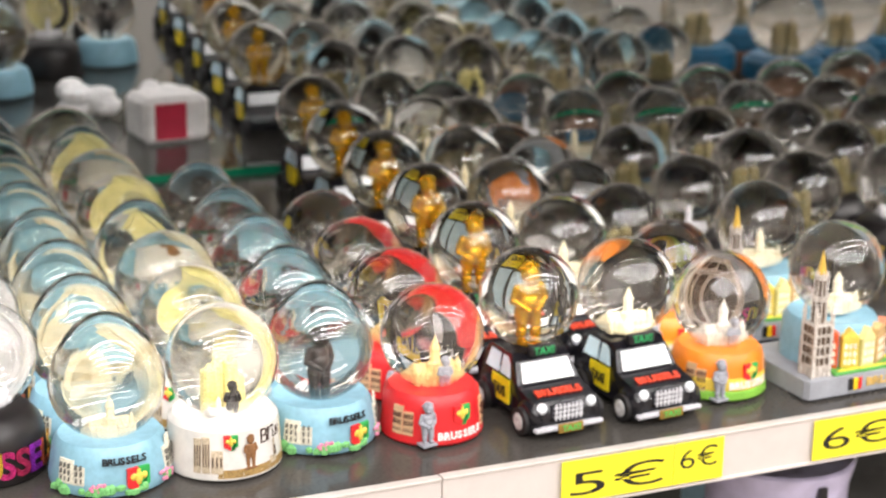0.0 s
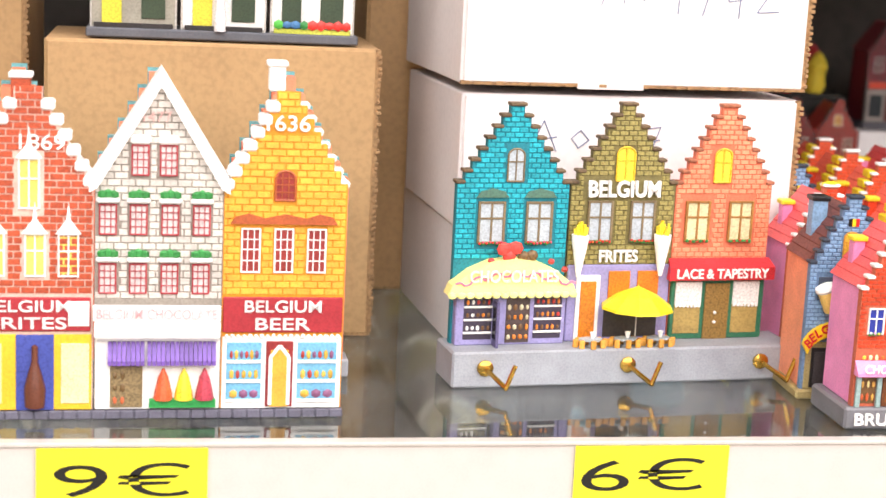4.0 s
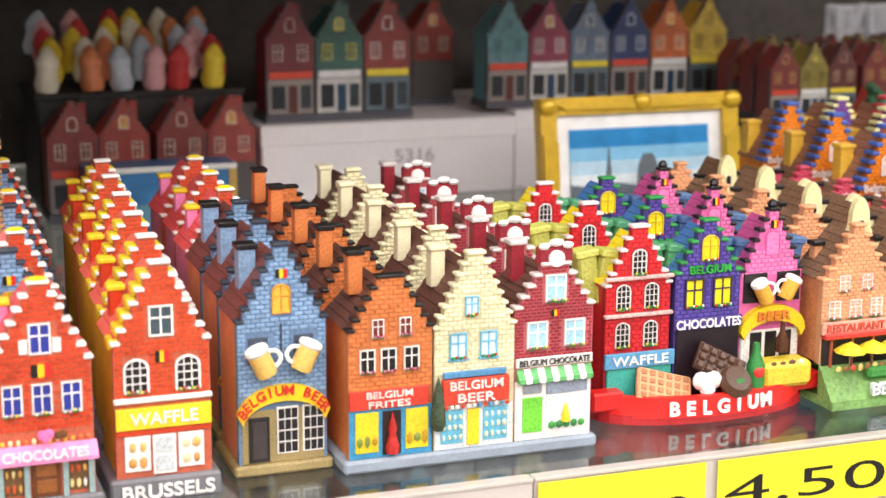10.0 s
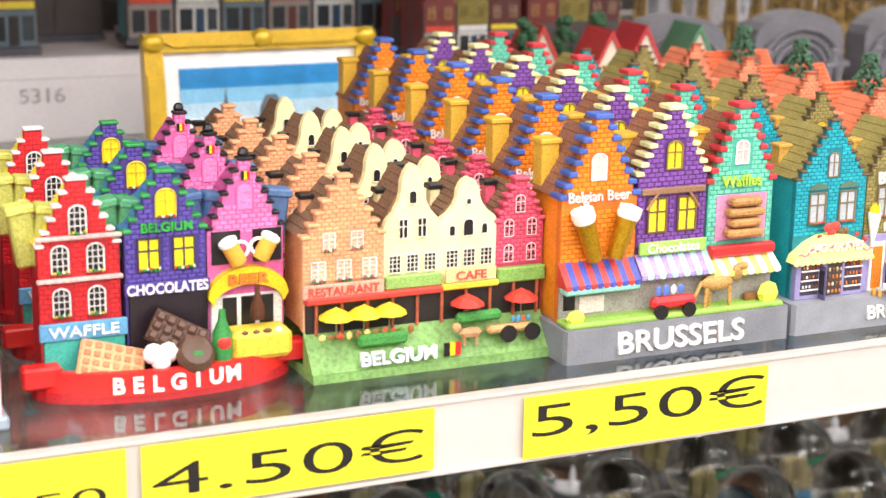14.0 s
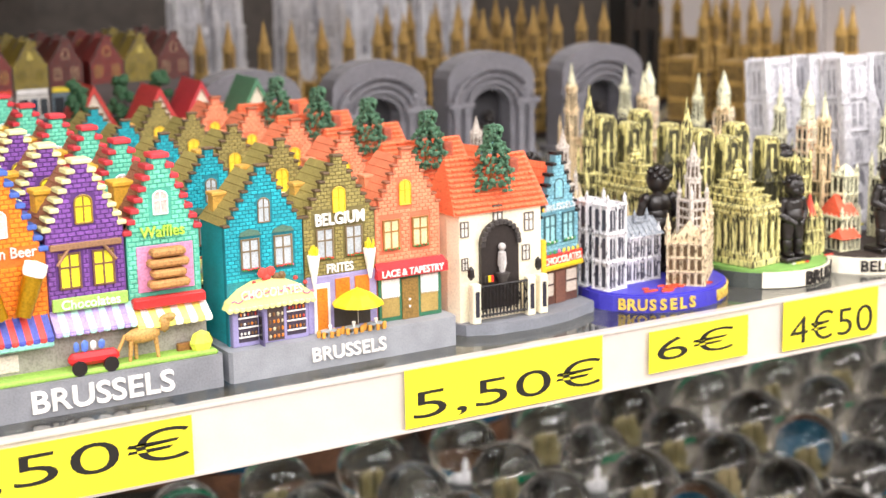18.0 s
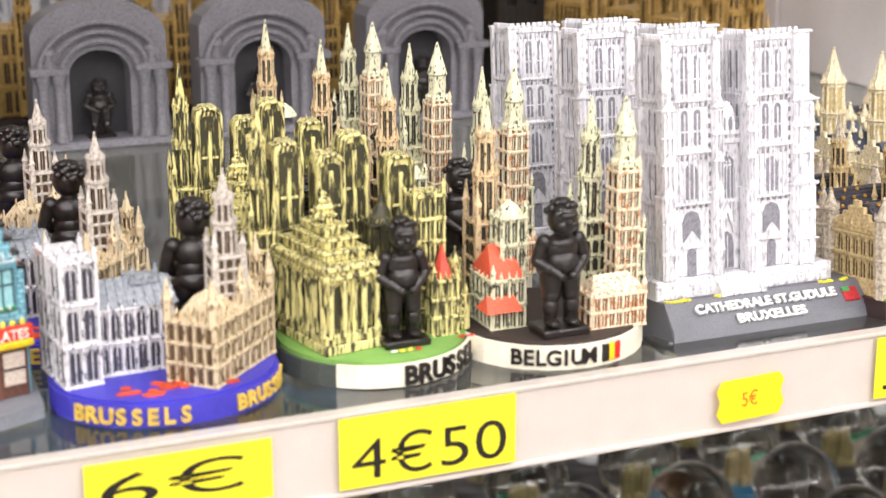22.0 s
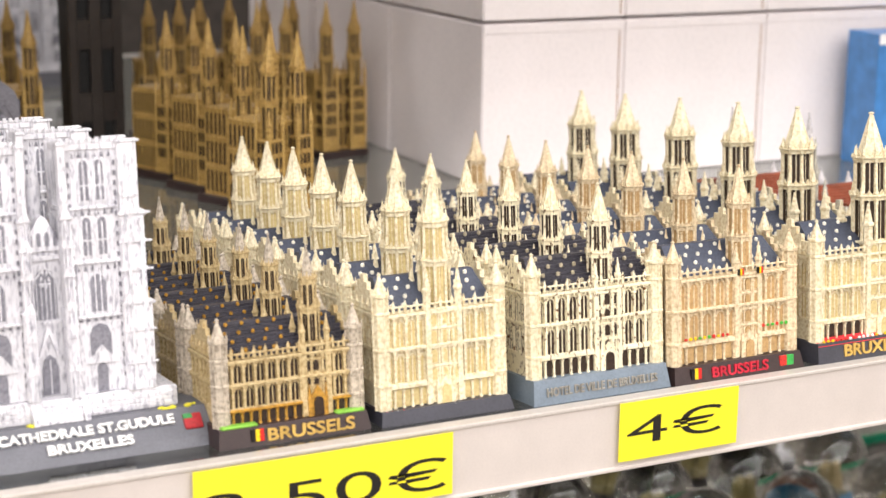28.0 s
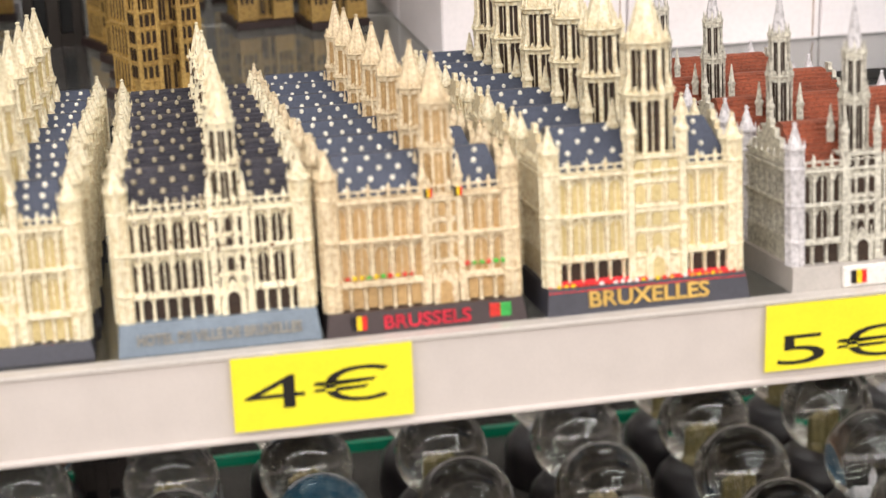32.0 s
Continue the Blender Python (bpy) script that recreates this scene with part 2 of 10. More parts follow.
        return self.add(vs, fs)

    def moved(self, m):
        """All points through a matrix whose shifts are millimetres."""
        self.v = [tuple(m @ Vector(p)) for p in self.v]
        return self

    def mesh(self, name, smooth=False):
        me = bpy.data.meshes.new(name)
        me.from_pydata([(x * MM, y * MM, z * MM) for x, y, z in self.v], [], self.f)
        bm = bmesh.new()
        bm.from_mesh(me)
        bmesh.ops.recalc_face_normals(bm, faces=bm.faces)
        bm.to_mesh(me)
        bm.free()
        if smooth:
            me.polygons.foreach_set("use_smooth", [True] * len(me.polygons))
            me.set_sharp_from_angle(angle=radians(40))
        me.update()
        return me


def part(name, geo, mat, parent=None, label="", smooth=False, kind="", at=None):
    """Links a Geo (or a ready mesh) as one mesh object under a thing or a part."""
    me = geo if isinstance(geo, bpy.types.Mesh) else geo.mesh(name, smooth)
    if not me.materials:
        me.materials.append(mat)
    ob = new(name, me)
    ob.parent = parent
    if at:
        ob.location = [c * MM for c in at]
    return tagged(ob, label, kind=kind)


def thing(name, label, category, group=""):
    ob = new(name)
    ob.empty_display_size = 0.02
    return tagged(ob, label, category, group)


def place(ob, x, y, z, rz=0.0, rx=0.0, s=1.0):
    """Sets a thing down; x, y, z in metres."""
    ob.matrix_basis = pose(x, y, z, rx, 0, rz) @ Matrix.Scale(s, 4)
    return ob


TEXTS = {}


def text_mesh(words, height, width=None, deep=0.5, bold=0.0, lean=0.0):
    """Raised letters, centred, in the x, z plane, fronts towards -y; sizes in millimetres."""
    key = (words, height, width, deep, bold, lean)
    if key not in TEXTS:
        curve = bpy.data.curves.new("lettering", "FONT")
        curve.body, curve.align_x, curve.resolution_u = words, "CENTER", 4
        curve.extrude, curve.offset, curve.shear = 0.02, bold, lean
        ob = bpy.data.objects.new("lettering_source", curve)
        me = bpy.data.meshes.new_from_object(ob)
        bpy.data.objects.remove(ob)
        co = np.empty(len(me.vertices) * 3)
        me.vertices.foreach_get("co", co)
        co = co.reshape(-1, 3)
        lo, hi = co.min(0), co.max(0)
        sz = height / (hi[1] - lo[1])
        sx = width / (hi[0] - lo[0]) if width else sz
        out = np.stack([(co[:, 0] - (lo[0] + hi[0]) / 2) * sx, -(co[:, 2] + 0.02) / 0.04 * deep, (co[:, 1] - (lo[1] + hi[1]) / 2) * sz], 1)
        me.vertices.foreach_set("co", (out * MM).ravel())
        me.update()
        me.name = "lettering"
        TEXTS[key] = me
    return TEXTS[key]


def lettering(words, height, mat, parent, at, width=None, deep=0.5, bold=0.0, label="", lean=0.0):
    me = text_mesh(words, height, width, deep, bold, lean).copy()
    return part("lettering", me, mat, parent, label, at=at)


def in_poly(x, z, poly):
    inside = False
    for (x0, z0), (x1, z1) in zip(poly, poly[1:] + poly[:1]):
        if (z0 > z) != (z1 > z) and x < (x1 - x0) * (z - z0) / (z1 - z0) + x0:
            inside = not inside
    return inside


def brickwork(poly, holes, y, bw, bh, gap=0.5, deep=0.6, z_from=None):
    """Raised bricks in bond on a front at y, inside poly and outside the holes (x0, z0, x1, z1)."""
    g = Geo()
    xs, zs = [p[0] for p in poly], [p[1] for p in poly]
    rng = random.Random(7)
    z, row = (min(zs) if z_from is None else z_from) + 0.2, 0
    while z + bh * 0.6 < max(zs):
        spans, x, step = [], min(xs), 0.4
        while x <= max(xs):
            ok = in_poly(x, z + bh * 0.5, poly) and not any(a - 0.2 < x < c + 0.2 and b - 0.2 < z + bh * 0.5 < d + 0.2 for a, b, c, d in holes)
            if ok and spans and x - spans[-1][1] < step * 1.5:
                spans[-1][1] = x
            elif ok:
                spans.append([x, x])
            x += step
        for a, b in spans:
            first = math.floor(a / bw) * bw - (bw / 2 if row % 2 else 0)
            while first < b:
                u, v = max(first, a) + gap / 2, min(first + bw, b) - gap / 2
                if v - u > 0.8:
                    d = deep * rng.uniform(0.7, 1.25)
                    e = 0.18
                    vs = [(u, y, z), (v, y, z), (v, y, z + bh - gap), (u, y, z + bh - gap),
                          (u + e, y - d, z + e), (v - e, y - d, z + e), (v - e, y - d, z + bh - gap - e), (u + e, y - d, z + bh - gap - e)]
                    g.add(vs, [(4, 5, 6, 7), (0, 1, 5, 4), (1, 2, 6, 5), (2, 3, 7, 6), (3, 0, 4, 7)])
                first += bw
        z += bh
        row += 1
    return g


def copy_lean(ob, m, part_of=0.55):
    """A copy that stands hidden to its shoulders behind another: small parts below that height are left off."""
    rel, top = {ob: Matrix()}, {}
    for o in ob.children_recursive:
        rel[o] = rel[o.parent] @ o.matrix_basis
        zs = [(rel[o] @ Vector(c)).z for c in o.bound_box]
        top[o] = (max(zs), max(zs) - min(zs))
    high = max(a for a, b in top.values())
    made = {ob: ob.copy()}
    scene.collection.objects.link(made[ob])
    for o in ob.children_recursive:
        if o.parent not in made:
            continue
        if top[o][0] < high * part_of and not o.name.startswith(("base", "body", "front_wall", "slab", "plinth", "parapet")):
            continue
        made[o] = o.copy()
        scene.collection.objects.link(made[o])
        made[o].parent = made[o.parent]
    made[ob].matrix_basis = m @ Matrix.Diagonal((*ob.scale, 1))
    return made[ob]
# ---- the setting: shop shell, shelves, rails ----
def plain(name, x0, y0, z0, x1, y1, z1, mat, ch=0.0, kind="structure"):
    g = Geo().box(x0 * 1000, y0 * 1000, z0 * 1000, x1 * 1000, y1 * 1000, z1 * 1000, ch)
    return tagged(part(name, g, mat), kind=kind)


FLOORM = surface("shop_floor_tile", "8f8880", 0.4, 0, 0.1, 0.1, 0.05, 60, 4)
plain("floor", -3.2, -5.2, -1.27, 5.2, 2.4, -1.22, FLOORM)
plain("ceiling", -3.2, -5.2, CEIL, 5.2, 2.4, CEIL + 0.05, WALLP)
plain("wall_south", -3.2, -5.3, -1.22, 5.2, -5.2, CEIL, WALLP)
plain("wall_north", -3.2, 2.4, -1.22, 5.2, 2.5, CEIL, WALLP)
plain("wall_west", -3.3, -5.2, -1.22, -3.2, 2.4, CEIL, WALLP)
plain("wall_east", 5.2, -5.2, -1.22, 5.3, 2.4, CEIL, WALLP)

upper = plain("glass_shelf_upper", -0.75, 0.006, -0.010, 1.4180, 0.655, 0.0, SHELF)
upper.visible_shadow = False
# the last plate has sunk at its back and rests on the deeper one
TILT = -0.095
sunk = part("glass_shelf_sunk", Geo().box(0, 0, -10, 1480, 345, 0), SHELF)
sunk.matrix_basis = pose(1.4190, 0.006, 0.0, math.degrees(math.atan(TILT)))
tagged(sunk, kind="structure")
deep = plain("glass_shelf_deep", 1.4190, 0.362, -0.010, 2.9, 0.655, 0.0, SHELF)
deep.visible_shadow = False
# lower shelf, slightly raised to the back
LOW_Y, LOW_Z, LOW_SLOPE = 0.0, -0.3775, 0.05
low = part("shelf_lower", Geo().box(-1100, 0, -12, 2900, 640, 0), LOWER)
low.matrix_basis = pose(0.35, LOW_Y + 0.006, LOW_Z, math.degrees(math.atan(LOW_SLOPE)))
tagged(low, kind="structure")


def low_z(y):
    return LOW_Z + LOW_SLOPE * (y - LOW_Y - 0.006)


def rail(name, x0, x1, y, z, h=32.0):
    """A price rail: a shallow channel with lips that the tickets slide into."""
    r = tagged(new(name), kind="structure")
    r.location = (0, y, z)
    a, b = x0 * 1000, x1 * 1000
    part("rail_face", Geo().box(a, 0, -h, b, 3, 0, 0.5), RAIL, r)
    part("rail_lip", Geo().box(a, -1.6, -h - 0.6, b, 3, -h + 1.4, 0.4), RAIL, r)
    part("rail_lip", Geo().box(a, -0.9, -1.0, b, 6, 0.9, 0.4), surface("clear_rail_edge", "c9c2ba", 0.2, 0, 0.1, 0.05, 0), r)
    return r


rail("price_rail_1", -0.75, 0.5255, -0.0012, 0.0)
rail("price_rail_2", 0.5265, 2.9, 0.0, -0.0005)
rail("price_rail_3", -0.75, 0.5035, LOW_Y - 0.001, LOW_Z)
rail("price_rail_4", 0.5045, 2.9, LOW_Y, LOW_Z)


def ticket(words, paper, ink, rail_z=0.0, rail_y=0.0):
    """A price ticket in the rail: paper and printed digits as (x0, z0, x1, z1) in millimetres from the rail's top edge."""
    t = thing("price_ticket", "yellow paper price ticket with black digits in white rail", "price tag", "price tickets")
    x0, z0, x1, z1 = paper
    part("paper", Geo().box(0, -0.25, 0, x1 - x0, 0.15, z1 - z0), TAG, t)
    a, b, c, d = ink
    lettering(words, d - b, INK, t, ((a + c) / 2 - x0, -0.25, (b + d) / 2 - z0), width=c - a, deep=0.12, bold=-0.004)
    t.matrix_basis = pose(x0 * MM, rail_y - 0.0022, rail_z + z0 * MM)
    return t


ticket("9€", (-61.5, -29.2, 9.4, -1.2), (-54.4, -22.5, 2.3, -7.5))
ticket("6€", (169, -29.2, 239.3, -1), (172.2, -21.8, 228.5, -6.6))
ticket("3,50", (334, -29.4, 418.6, 0.4), (337, -27.2, 418.2, -8.6))
ticket("4€50", (527.5, -29.2, 609, -1.4), (534.5, -24, 600.8, -15))
ticket("4.50€", (615, -29.2, 740.5, -1.5), (619, -24, 736, -9.4))
ticket("5,50€", (783, -31.2, 908.6, -2.6), (787, -24, 907, -6.2))
ticket("5,50€", (1020.5, -30.4, 1140, -0.4), (1025, -28.4, 1139, -11.4))
ticket("6€", (1171, -26.8, 1240, -3.6), (1176.4, -21, 1229.6, -7.8))
ticket("4€50", (1266, -29.4, 1339, -0.8), (1271, -26.6, 1335, -9.4))
ticket("3,50€", (1510, -29.2, 1625, -1.4), (1514.4, -28, 1622, -11.4))
ticket("4€", (1708.5, -28.4, 1773, -0.6), (1712.6, -21, 1764, -7.4))
ticket("5€", (1906.5, -27.2, 1971.5, -0.9), (1911.4, -25.2, 1963, -12.4))
ticket("5€", (583, -29.2, 662, -1.2), (589.3, -25.2, 655.7, -8.8), LOW_Z, LOW_Y)
ticket("6€", (662.5, -29.2, 699, -1.2), (667, -19.4, 694.4, -5.4), LOW_Z, LOW_Y)
ticket("6€", (768, -29.2, 838, -1.2), (775.7, -23.3, 830.3, -7.1), LOW_Z, LOW_Y)

label5 = thing("sticker_label", "orange-yellow notched price sticker hung on the shelf rail", "price tag")
part("paper", Geo().prism([(3, 0), (36, 0), (39, 6), (37, 12), (39, 18), (36, 22), (3, 22), (0, 17), (2, 11), (0, 5)], -0.3, 0), surface("fluorescent_label_paper", "ffd91e", 0.5, 0, 0.03, 0.02, 0), label5)
lettering("5€", 8, surface("orange_ink", "e2731a", 0.6, 0, 0.1, 0.05, 0), label5, (19, -0.3, 11), width=9, deep=0.1)
label5.matrix_basis = pose(1.4305, -0.003, -0.0284, 0, -2) @ Matrix.Diagonal((0.84, 1, 0.84, 1))


def upright(x, y, z0, z1):
    u = tagged(new("shelf_upright_1"), "dark steel slotted shelf upright", kind="structure")
    u.location = (x, y, 0)
    # solid filler: the hollow channel's shade is put into its near-black
    part("channel", Geo().box(-20, 4, z0 * 1000, 20, 30, z1 * 1000), surface("upright_inside", "0b0a09", 0.6, 0.3, 0.1, 0.1, 0), u)
    for a, b in ((-20, -13), (-4.5, 4.5), (13, 20)):
        part("flange", Geo().box(a, 0, z0 * 1000, b, 4, z1 * 1000, 0.4), STEEL, u)
    z = z0 * 1000
    while z < z1 * 1000:
        part("web", Geo().box(-13, 0.4, z, -4.5, 4, z + 22), STEEL, u)
        part("web", Geo().box(4.5, 0.4, z, 13, 4, z + 22), STEEL, u)
        z += 54
    return u


upright(0.305, 0.612, -0.5, 0.6)
upright(1.635, 0.612, -0.5, 0.6)


# added dark panels behind the open rack: the shop's gloom as colour
BACKDROP = surface("dark_back_panel", "4a423c", 0.6, 0, 0.3, 0.15, 0.05, 60, 6)
plain("back_panel", -0.8, 0.90, 0.002, 1.12, 0.916, 0.62, BACKDROP)
plain("back_panel_far", 1.12, 1.32, 0.002, 2.95, 1.336, 0.20, BACKDROP)
upper_rear = plain("glass_shelf_back", -0.75, 0.660, -0.010, 2.9, 1.31, 0.0, SHELF)
upper_rear.visible_shadow = False
# unseen boards, added to keep the tubes' light off the back rows
plain("shelf_above", -0.8, 0.14, 0.355, 0.90, 0.84, 0.375, LOWER)
plain("shelf_above_far", 0.901, 0.31, 0.355, 2.95, 0.66, 0.375, LOWER)
# ---- souvenir houses: shared builders (millimetres, fronts towards -y) ----
def stepped(x, w, zb, eave, top, steps, plateau):
    """Outline of a stepped gable front."""
    dx, dz = (w - plateau) / 2 / steps, (top - eave) / steps
    left = [(x, zb), (x, eave)]
    for i in range(steps):
        left += [(x + dx * (i + 1), eave + dz * i), (x + dx * (i + 1), eave + dz * (i + 1))]
    right = [(2 * x + w - a, b) for a, b in left]
    return left[::-1] + right


def curved(x, w, zb, eave, top, kind):
    mid = x + w / 2
    if kind == "bell":
        side = [(0, 0), (0.04, 0.1), (0.16, 0.22), (0.25, 0.38), (0.30, 0.55), (0.31, 0.72), (0.36, 0.86), (0.43, 0.96), (0.5, 1.0)]
    elif kind == "neck":
        side = [(0, 0), (0.05, 0.18), (0.2, 0.3), (0.27, 0.5), (0.36, 0.62), (0.38, 0.9), (0.44, 1.0)]
    else:
        side = [(0, 0), (0.5, 1.0)]
    left = [(x, zb)] + [(x + w * a, eave + (top - eave) * b) for a, b in side]
    right = [(2 * mid - a, b) for a, b in left if a < mid - 1e-6]
    return left[::-1] + right


def window(t, cx, cz, w, h, y, frame, pane, style="cross", box=None, sill=None):
    """A framed window: frame and bars, with its pane and a flower box as parts of their own."""
    a, b, fr = w / 2, h / 2, max(0.4, w * 0.085)
    g = Geo()
    if style.startswith("arch"):
        arc = [(cx + a * math.cos(k), cz + b - a * 0.8 + a * 0.8 * math.sin(k)) for k in np.linspace(0, math.pi, 9)]
        outer = [(cx + a, cz - b)] + arc + [(cx - a, cz - b)]
        for (x0, z0), (x1, z1) in zip(outer, outer[1:] + outer[:1]):
            g.rod((x0, y - 0.5, z0), (x1, y - 0.5, z1), fr * 0.7, n=6)
        shape = outer
    else:
        g.box(cx - a, y - 1.1, cz - b, cx - a + fr, y + 0.2, cz + b, 0.15)
        g.box(cx + a - fr, y - 1.1, cz - b, cx + a, y + 0.2, cz + b, 0.15)
        g.box(cx - a + fr, y - 1.1, cz + b - fr, cx + a - fr, y + 0.2, cz + b, 0.15)
        g.box(cx - a + fr, y - 1.1, cz - b, cx + a - fr, y + 0.2, cz - b + fr, 0.15)
        shape = [(cx - a, cz - b), (cx + a, cz - b), (cx + a, cz + b), (cx - a, cz + b)]
    th = max(0.2, fr * 0.42)
    if style.endswith("cross"):
        g.box(cx - th, y - 0.9, cz - b + fr, cx + th, y + 0.1, cz + b - fr * 0.6)
        g.box(cx - a + fr * 0.6, y - 0.85, cz + b * 0.2 - th, cx + a - fr * 0.6, y + 0.1, cz + b * 0.2 + th)
    if style.endswith("grid"):
        for k in (-1, 1):
            g.box(cx + k * a * 0.33 - th * 0.7, y - 0.9, cz - b + fr, cx + k * a * 0.33 + th * 0.7, y + 0.1, cz + b - fr)
        for k in (-0.45, 0.05, 0.5):
            g.box(cx - a + fr * 0.6, y - 0.85, cz + b * k - th * 0.7, cx + a - fr * 0.6, y + 0.1, cz + b * k + th * 0.7)
    win = part("window", g, frame, t)
    part("pane", Geo().prism([((px - cx) * 0.96 + cx, (pz - cz) * 0.96 + cz) for px, pz in shape], y - 0.35, y + 0.3), pane, win)
    if sill:
        part("sill", Geo().box(cx - a - 0.8, y - 1.7, cz - b - 1.1, cx + a + 0.8, y + 0.2, cz - b - 0.1, 0.2), sill, win)
    if box:
        flowers(win, cx, cz - b + 0.4, y - 1.6, w * 0.95, box)
    return win


GREEN = resin("2f7d3a", 0.5, 0.4)


def flowers(t, cx, cz, y, w, codes):
    rng = random.Random(int(cx * 31 + cz * 7))
    leaf, petal = Geo(), {}
    n = max(3, int(w / 1.6))
    for k in range(n):
        x = cx - w / 2 + w * (k + 0.5) / n
        leaf.ball(x, y, cz + rng.uniform(-0.4, 0.3), 1.0, 0.9, 0.8, 6)
        petal.setdefault(codes[k % len(codes)], Geo()).ball(x + rng.uniform(-0.3, 0.3), y - 0.6, cz + rng.uniform(0, 0.9), 0.75, 0.7, 0.7, 6)
    part("foliage", leaf, GREEN, t, smooth=True, kind="stuff")
    for code, g in petal.items():
        part("blossom", g, resin(code), t, smooth=True, kind="stuff")


def coping(t, poly, y, mat, deep=5.0, over=1.0, tall=1.5):
    """Stones that cap the steps of a gable, cast in one with it."""
    g = Geo()
    low = min(p[1] for p in poly) + 5
    for (x0, z0), (x1, z1) in zip(poly, poly[1:] + poly[:1]):
        if abs(z0 - z1) < 0.01 and abs(x0 - x1) > 0.5 and z0 > low:
            a, b = min(x0, x1), max(x0, x1)
            g.box(a - over, y - 1.3, z0 - 0.2, b + over * 0.4, y + deep, z0 + tall, 0.45) if b < t_mid(poly) else g.box(a - over * 0.4, y - 1.3, z0 - 0.2, b + over, y + deep, z0 + tall, 0.45)
    part("coping", g, mat, t, kind="stuff")


def t_mid(poly):
    return sum(p[0] for p in poly) / len(poly)


def house(t, x, w, zb, eave, top, y, d, wall, mortar, gable="step", steps=6, plateau=6.0, cap=None, holes=(), bw=4.4, bh=2.1,
          brick_from=None, body=None, roof=None, bricks=True, flank=True):
    poly = stepped(x, w, zb, eave, top, steps, plateau) if gable == "step" else curved(x, w, zb, eave, top, gable)
    part("front_wall", Geo().prism(poly, y, y + 4), mortar if bricks else wall, t)
    if bricks:
        part("brickwork", brickwork(poly, holes, y + 0.05, bw, bh, z_from=brick_from), wall, t, kind="stuff")
    if flank:
        part("side_wall", Geo().box(x + 0.6, y + 4, zb, x + w - 0.6, y + d, eave, 0.5), body or wall, t)
        rz, n, mx = eave + (top - eave) * 0.86, 7, x + w / 2
        half = []
        for k in range(n):
            f0, f1 = k / n, (k + 1) / n
            half += [(mx - (w / 2 + 0.8) * (1 - f0), eave + 0.3 + (rz - eave) * f0), (mx - (w / 2 + 0.8) * (1 - f1), eave - 0.4 + (rz - eave) * f1)]
        g = Geo().prism([(mx - w / 2 + 1, eave - 0.8)] + half + [(2 * mx - px, pz) for px, pz in half[-2::-1]] + [(mx + w / 2 - 1, eave - 0.8)], y + 3.5, y + d + 0.6)
        part("roof", g, roof or wall, t)
        part("back_gable", Geo().prism([(x + 1, eave - 1), (x + w - 1, eave - 1), (x + w / 2, rz - 0.5)], y + d - 1, y + d + 0.2), body or wall, t)
    if cap:
        coping(t, poly, y, cap)
    return poly


def chimney(t, cx, cy, z0, z1, mat, capm, w=7.0):
    c = part("chimney", Geo().box(cx - w / 2, cy - w / 2, z0, cx + w / 2, cy + w / 2, z1, 0.4), mat, t)
    part("chimney_cap", Geo().box(cx - w / 2 - 1, cy - w / 2 - 1, z1 - 0.5, cx + w / 2 + 1, cy + w / 2 + 1, z1 + 2, 0.5), capm, c)


def sign(t, words, cx, cz, w, h, y, board, ink, lh=None, lw=None, thick=1.4, bold=0.01):
    s = part("signboard", Geo().box(cx - w / 2, y - thick, cz - h / 2, cx + w / 2, y + 0.5, cz + h / 2, 0.35), board, t)
    rows = words.split("|")
    for k, line in enumerate(rows):
        zz = cz + h / 2 - h * (k + 0.5) / len(rows)
        lettering(line, lh or h / len(rows) * 0.62, ink, s, (cx, y - thick, zz), width=(lw or w * 0.9) * (len(line) / max(len(r) for r in rows)) ** 0.6, deep=0.7, bold=bold)
    return s


def awning(t, x0, x1, z0, z1, y, out, mats, n):
    """A sloping striped awning with a scalloped front edge."""
    if len(mats) == 1:
        part("awning", Geo().add([(x0, y, z1), (x1, y, z1), (x1, y - out, z0 + 1.5), (x0, y - out, z0 + 1.5), (x0, y - out, z0), (x1, y - out, z0), (x1, y, z0), (x0, y, z0)],
                                 [(0, 1, 2, 3), (3, 2, 5, 4), (4, 5, 6, 7), (0, 3, 4, 7), (1, 6, 5, 2), (0, 7, 6, 1)]), mats[0], t)
        return
    for k, m in enumerate(mats):
        g = Geo()
        for i in range(k, n, len(mats)):
            a, b = x0 + (x1 - x0) * i / n, x0 + (x1 - x0) * (i + 1) / n
            g.add([(a, y, z1), (b, y, z1), (b, y - out, z0 + 1.5), (a, y - out, z0 + 1.5), (a, y - out, z0), (b, y - out, z0), (b, y, z0), (a, y, z0)],
                  [(0, 1, 2, 3), (3, 2, 5, 4), (4, 5, 6, 7), (0, 3, 4, 7), (1, 6, 5, 2)])
            g.ball((a + b) / 2, y - out + 0.2, z0, (b - a) / 2, 0.6, 0.9, 6)
        part("awning_stripes", g, m, t, kind="stuff")


def panel(t, name, x0, z0, x1, z1, y, mat, thick=0.6, ch=0.2):
    return part(name, Geo().box(x0, y - thick, z0, x1, y + 0.4, z1, ch), mat, t)


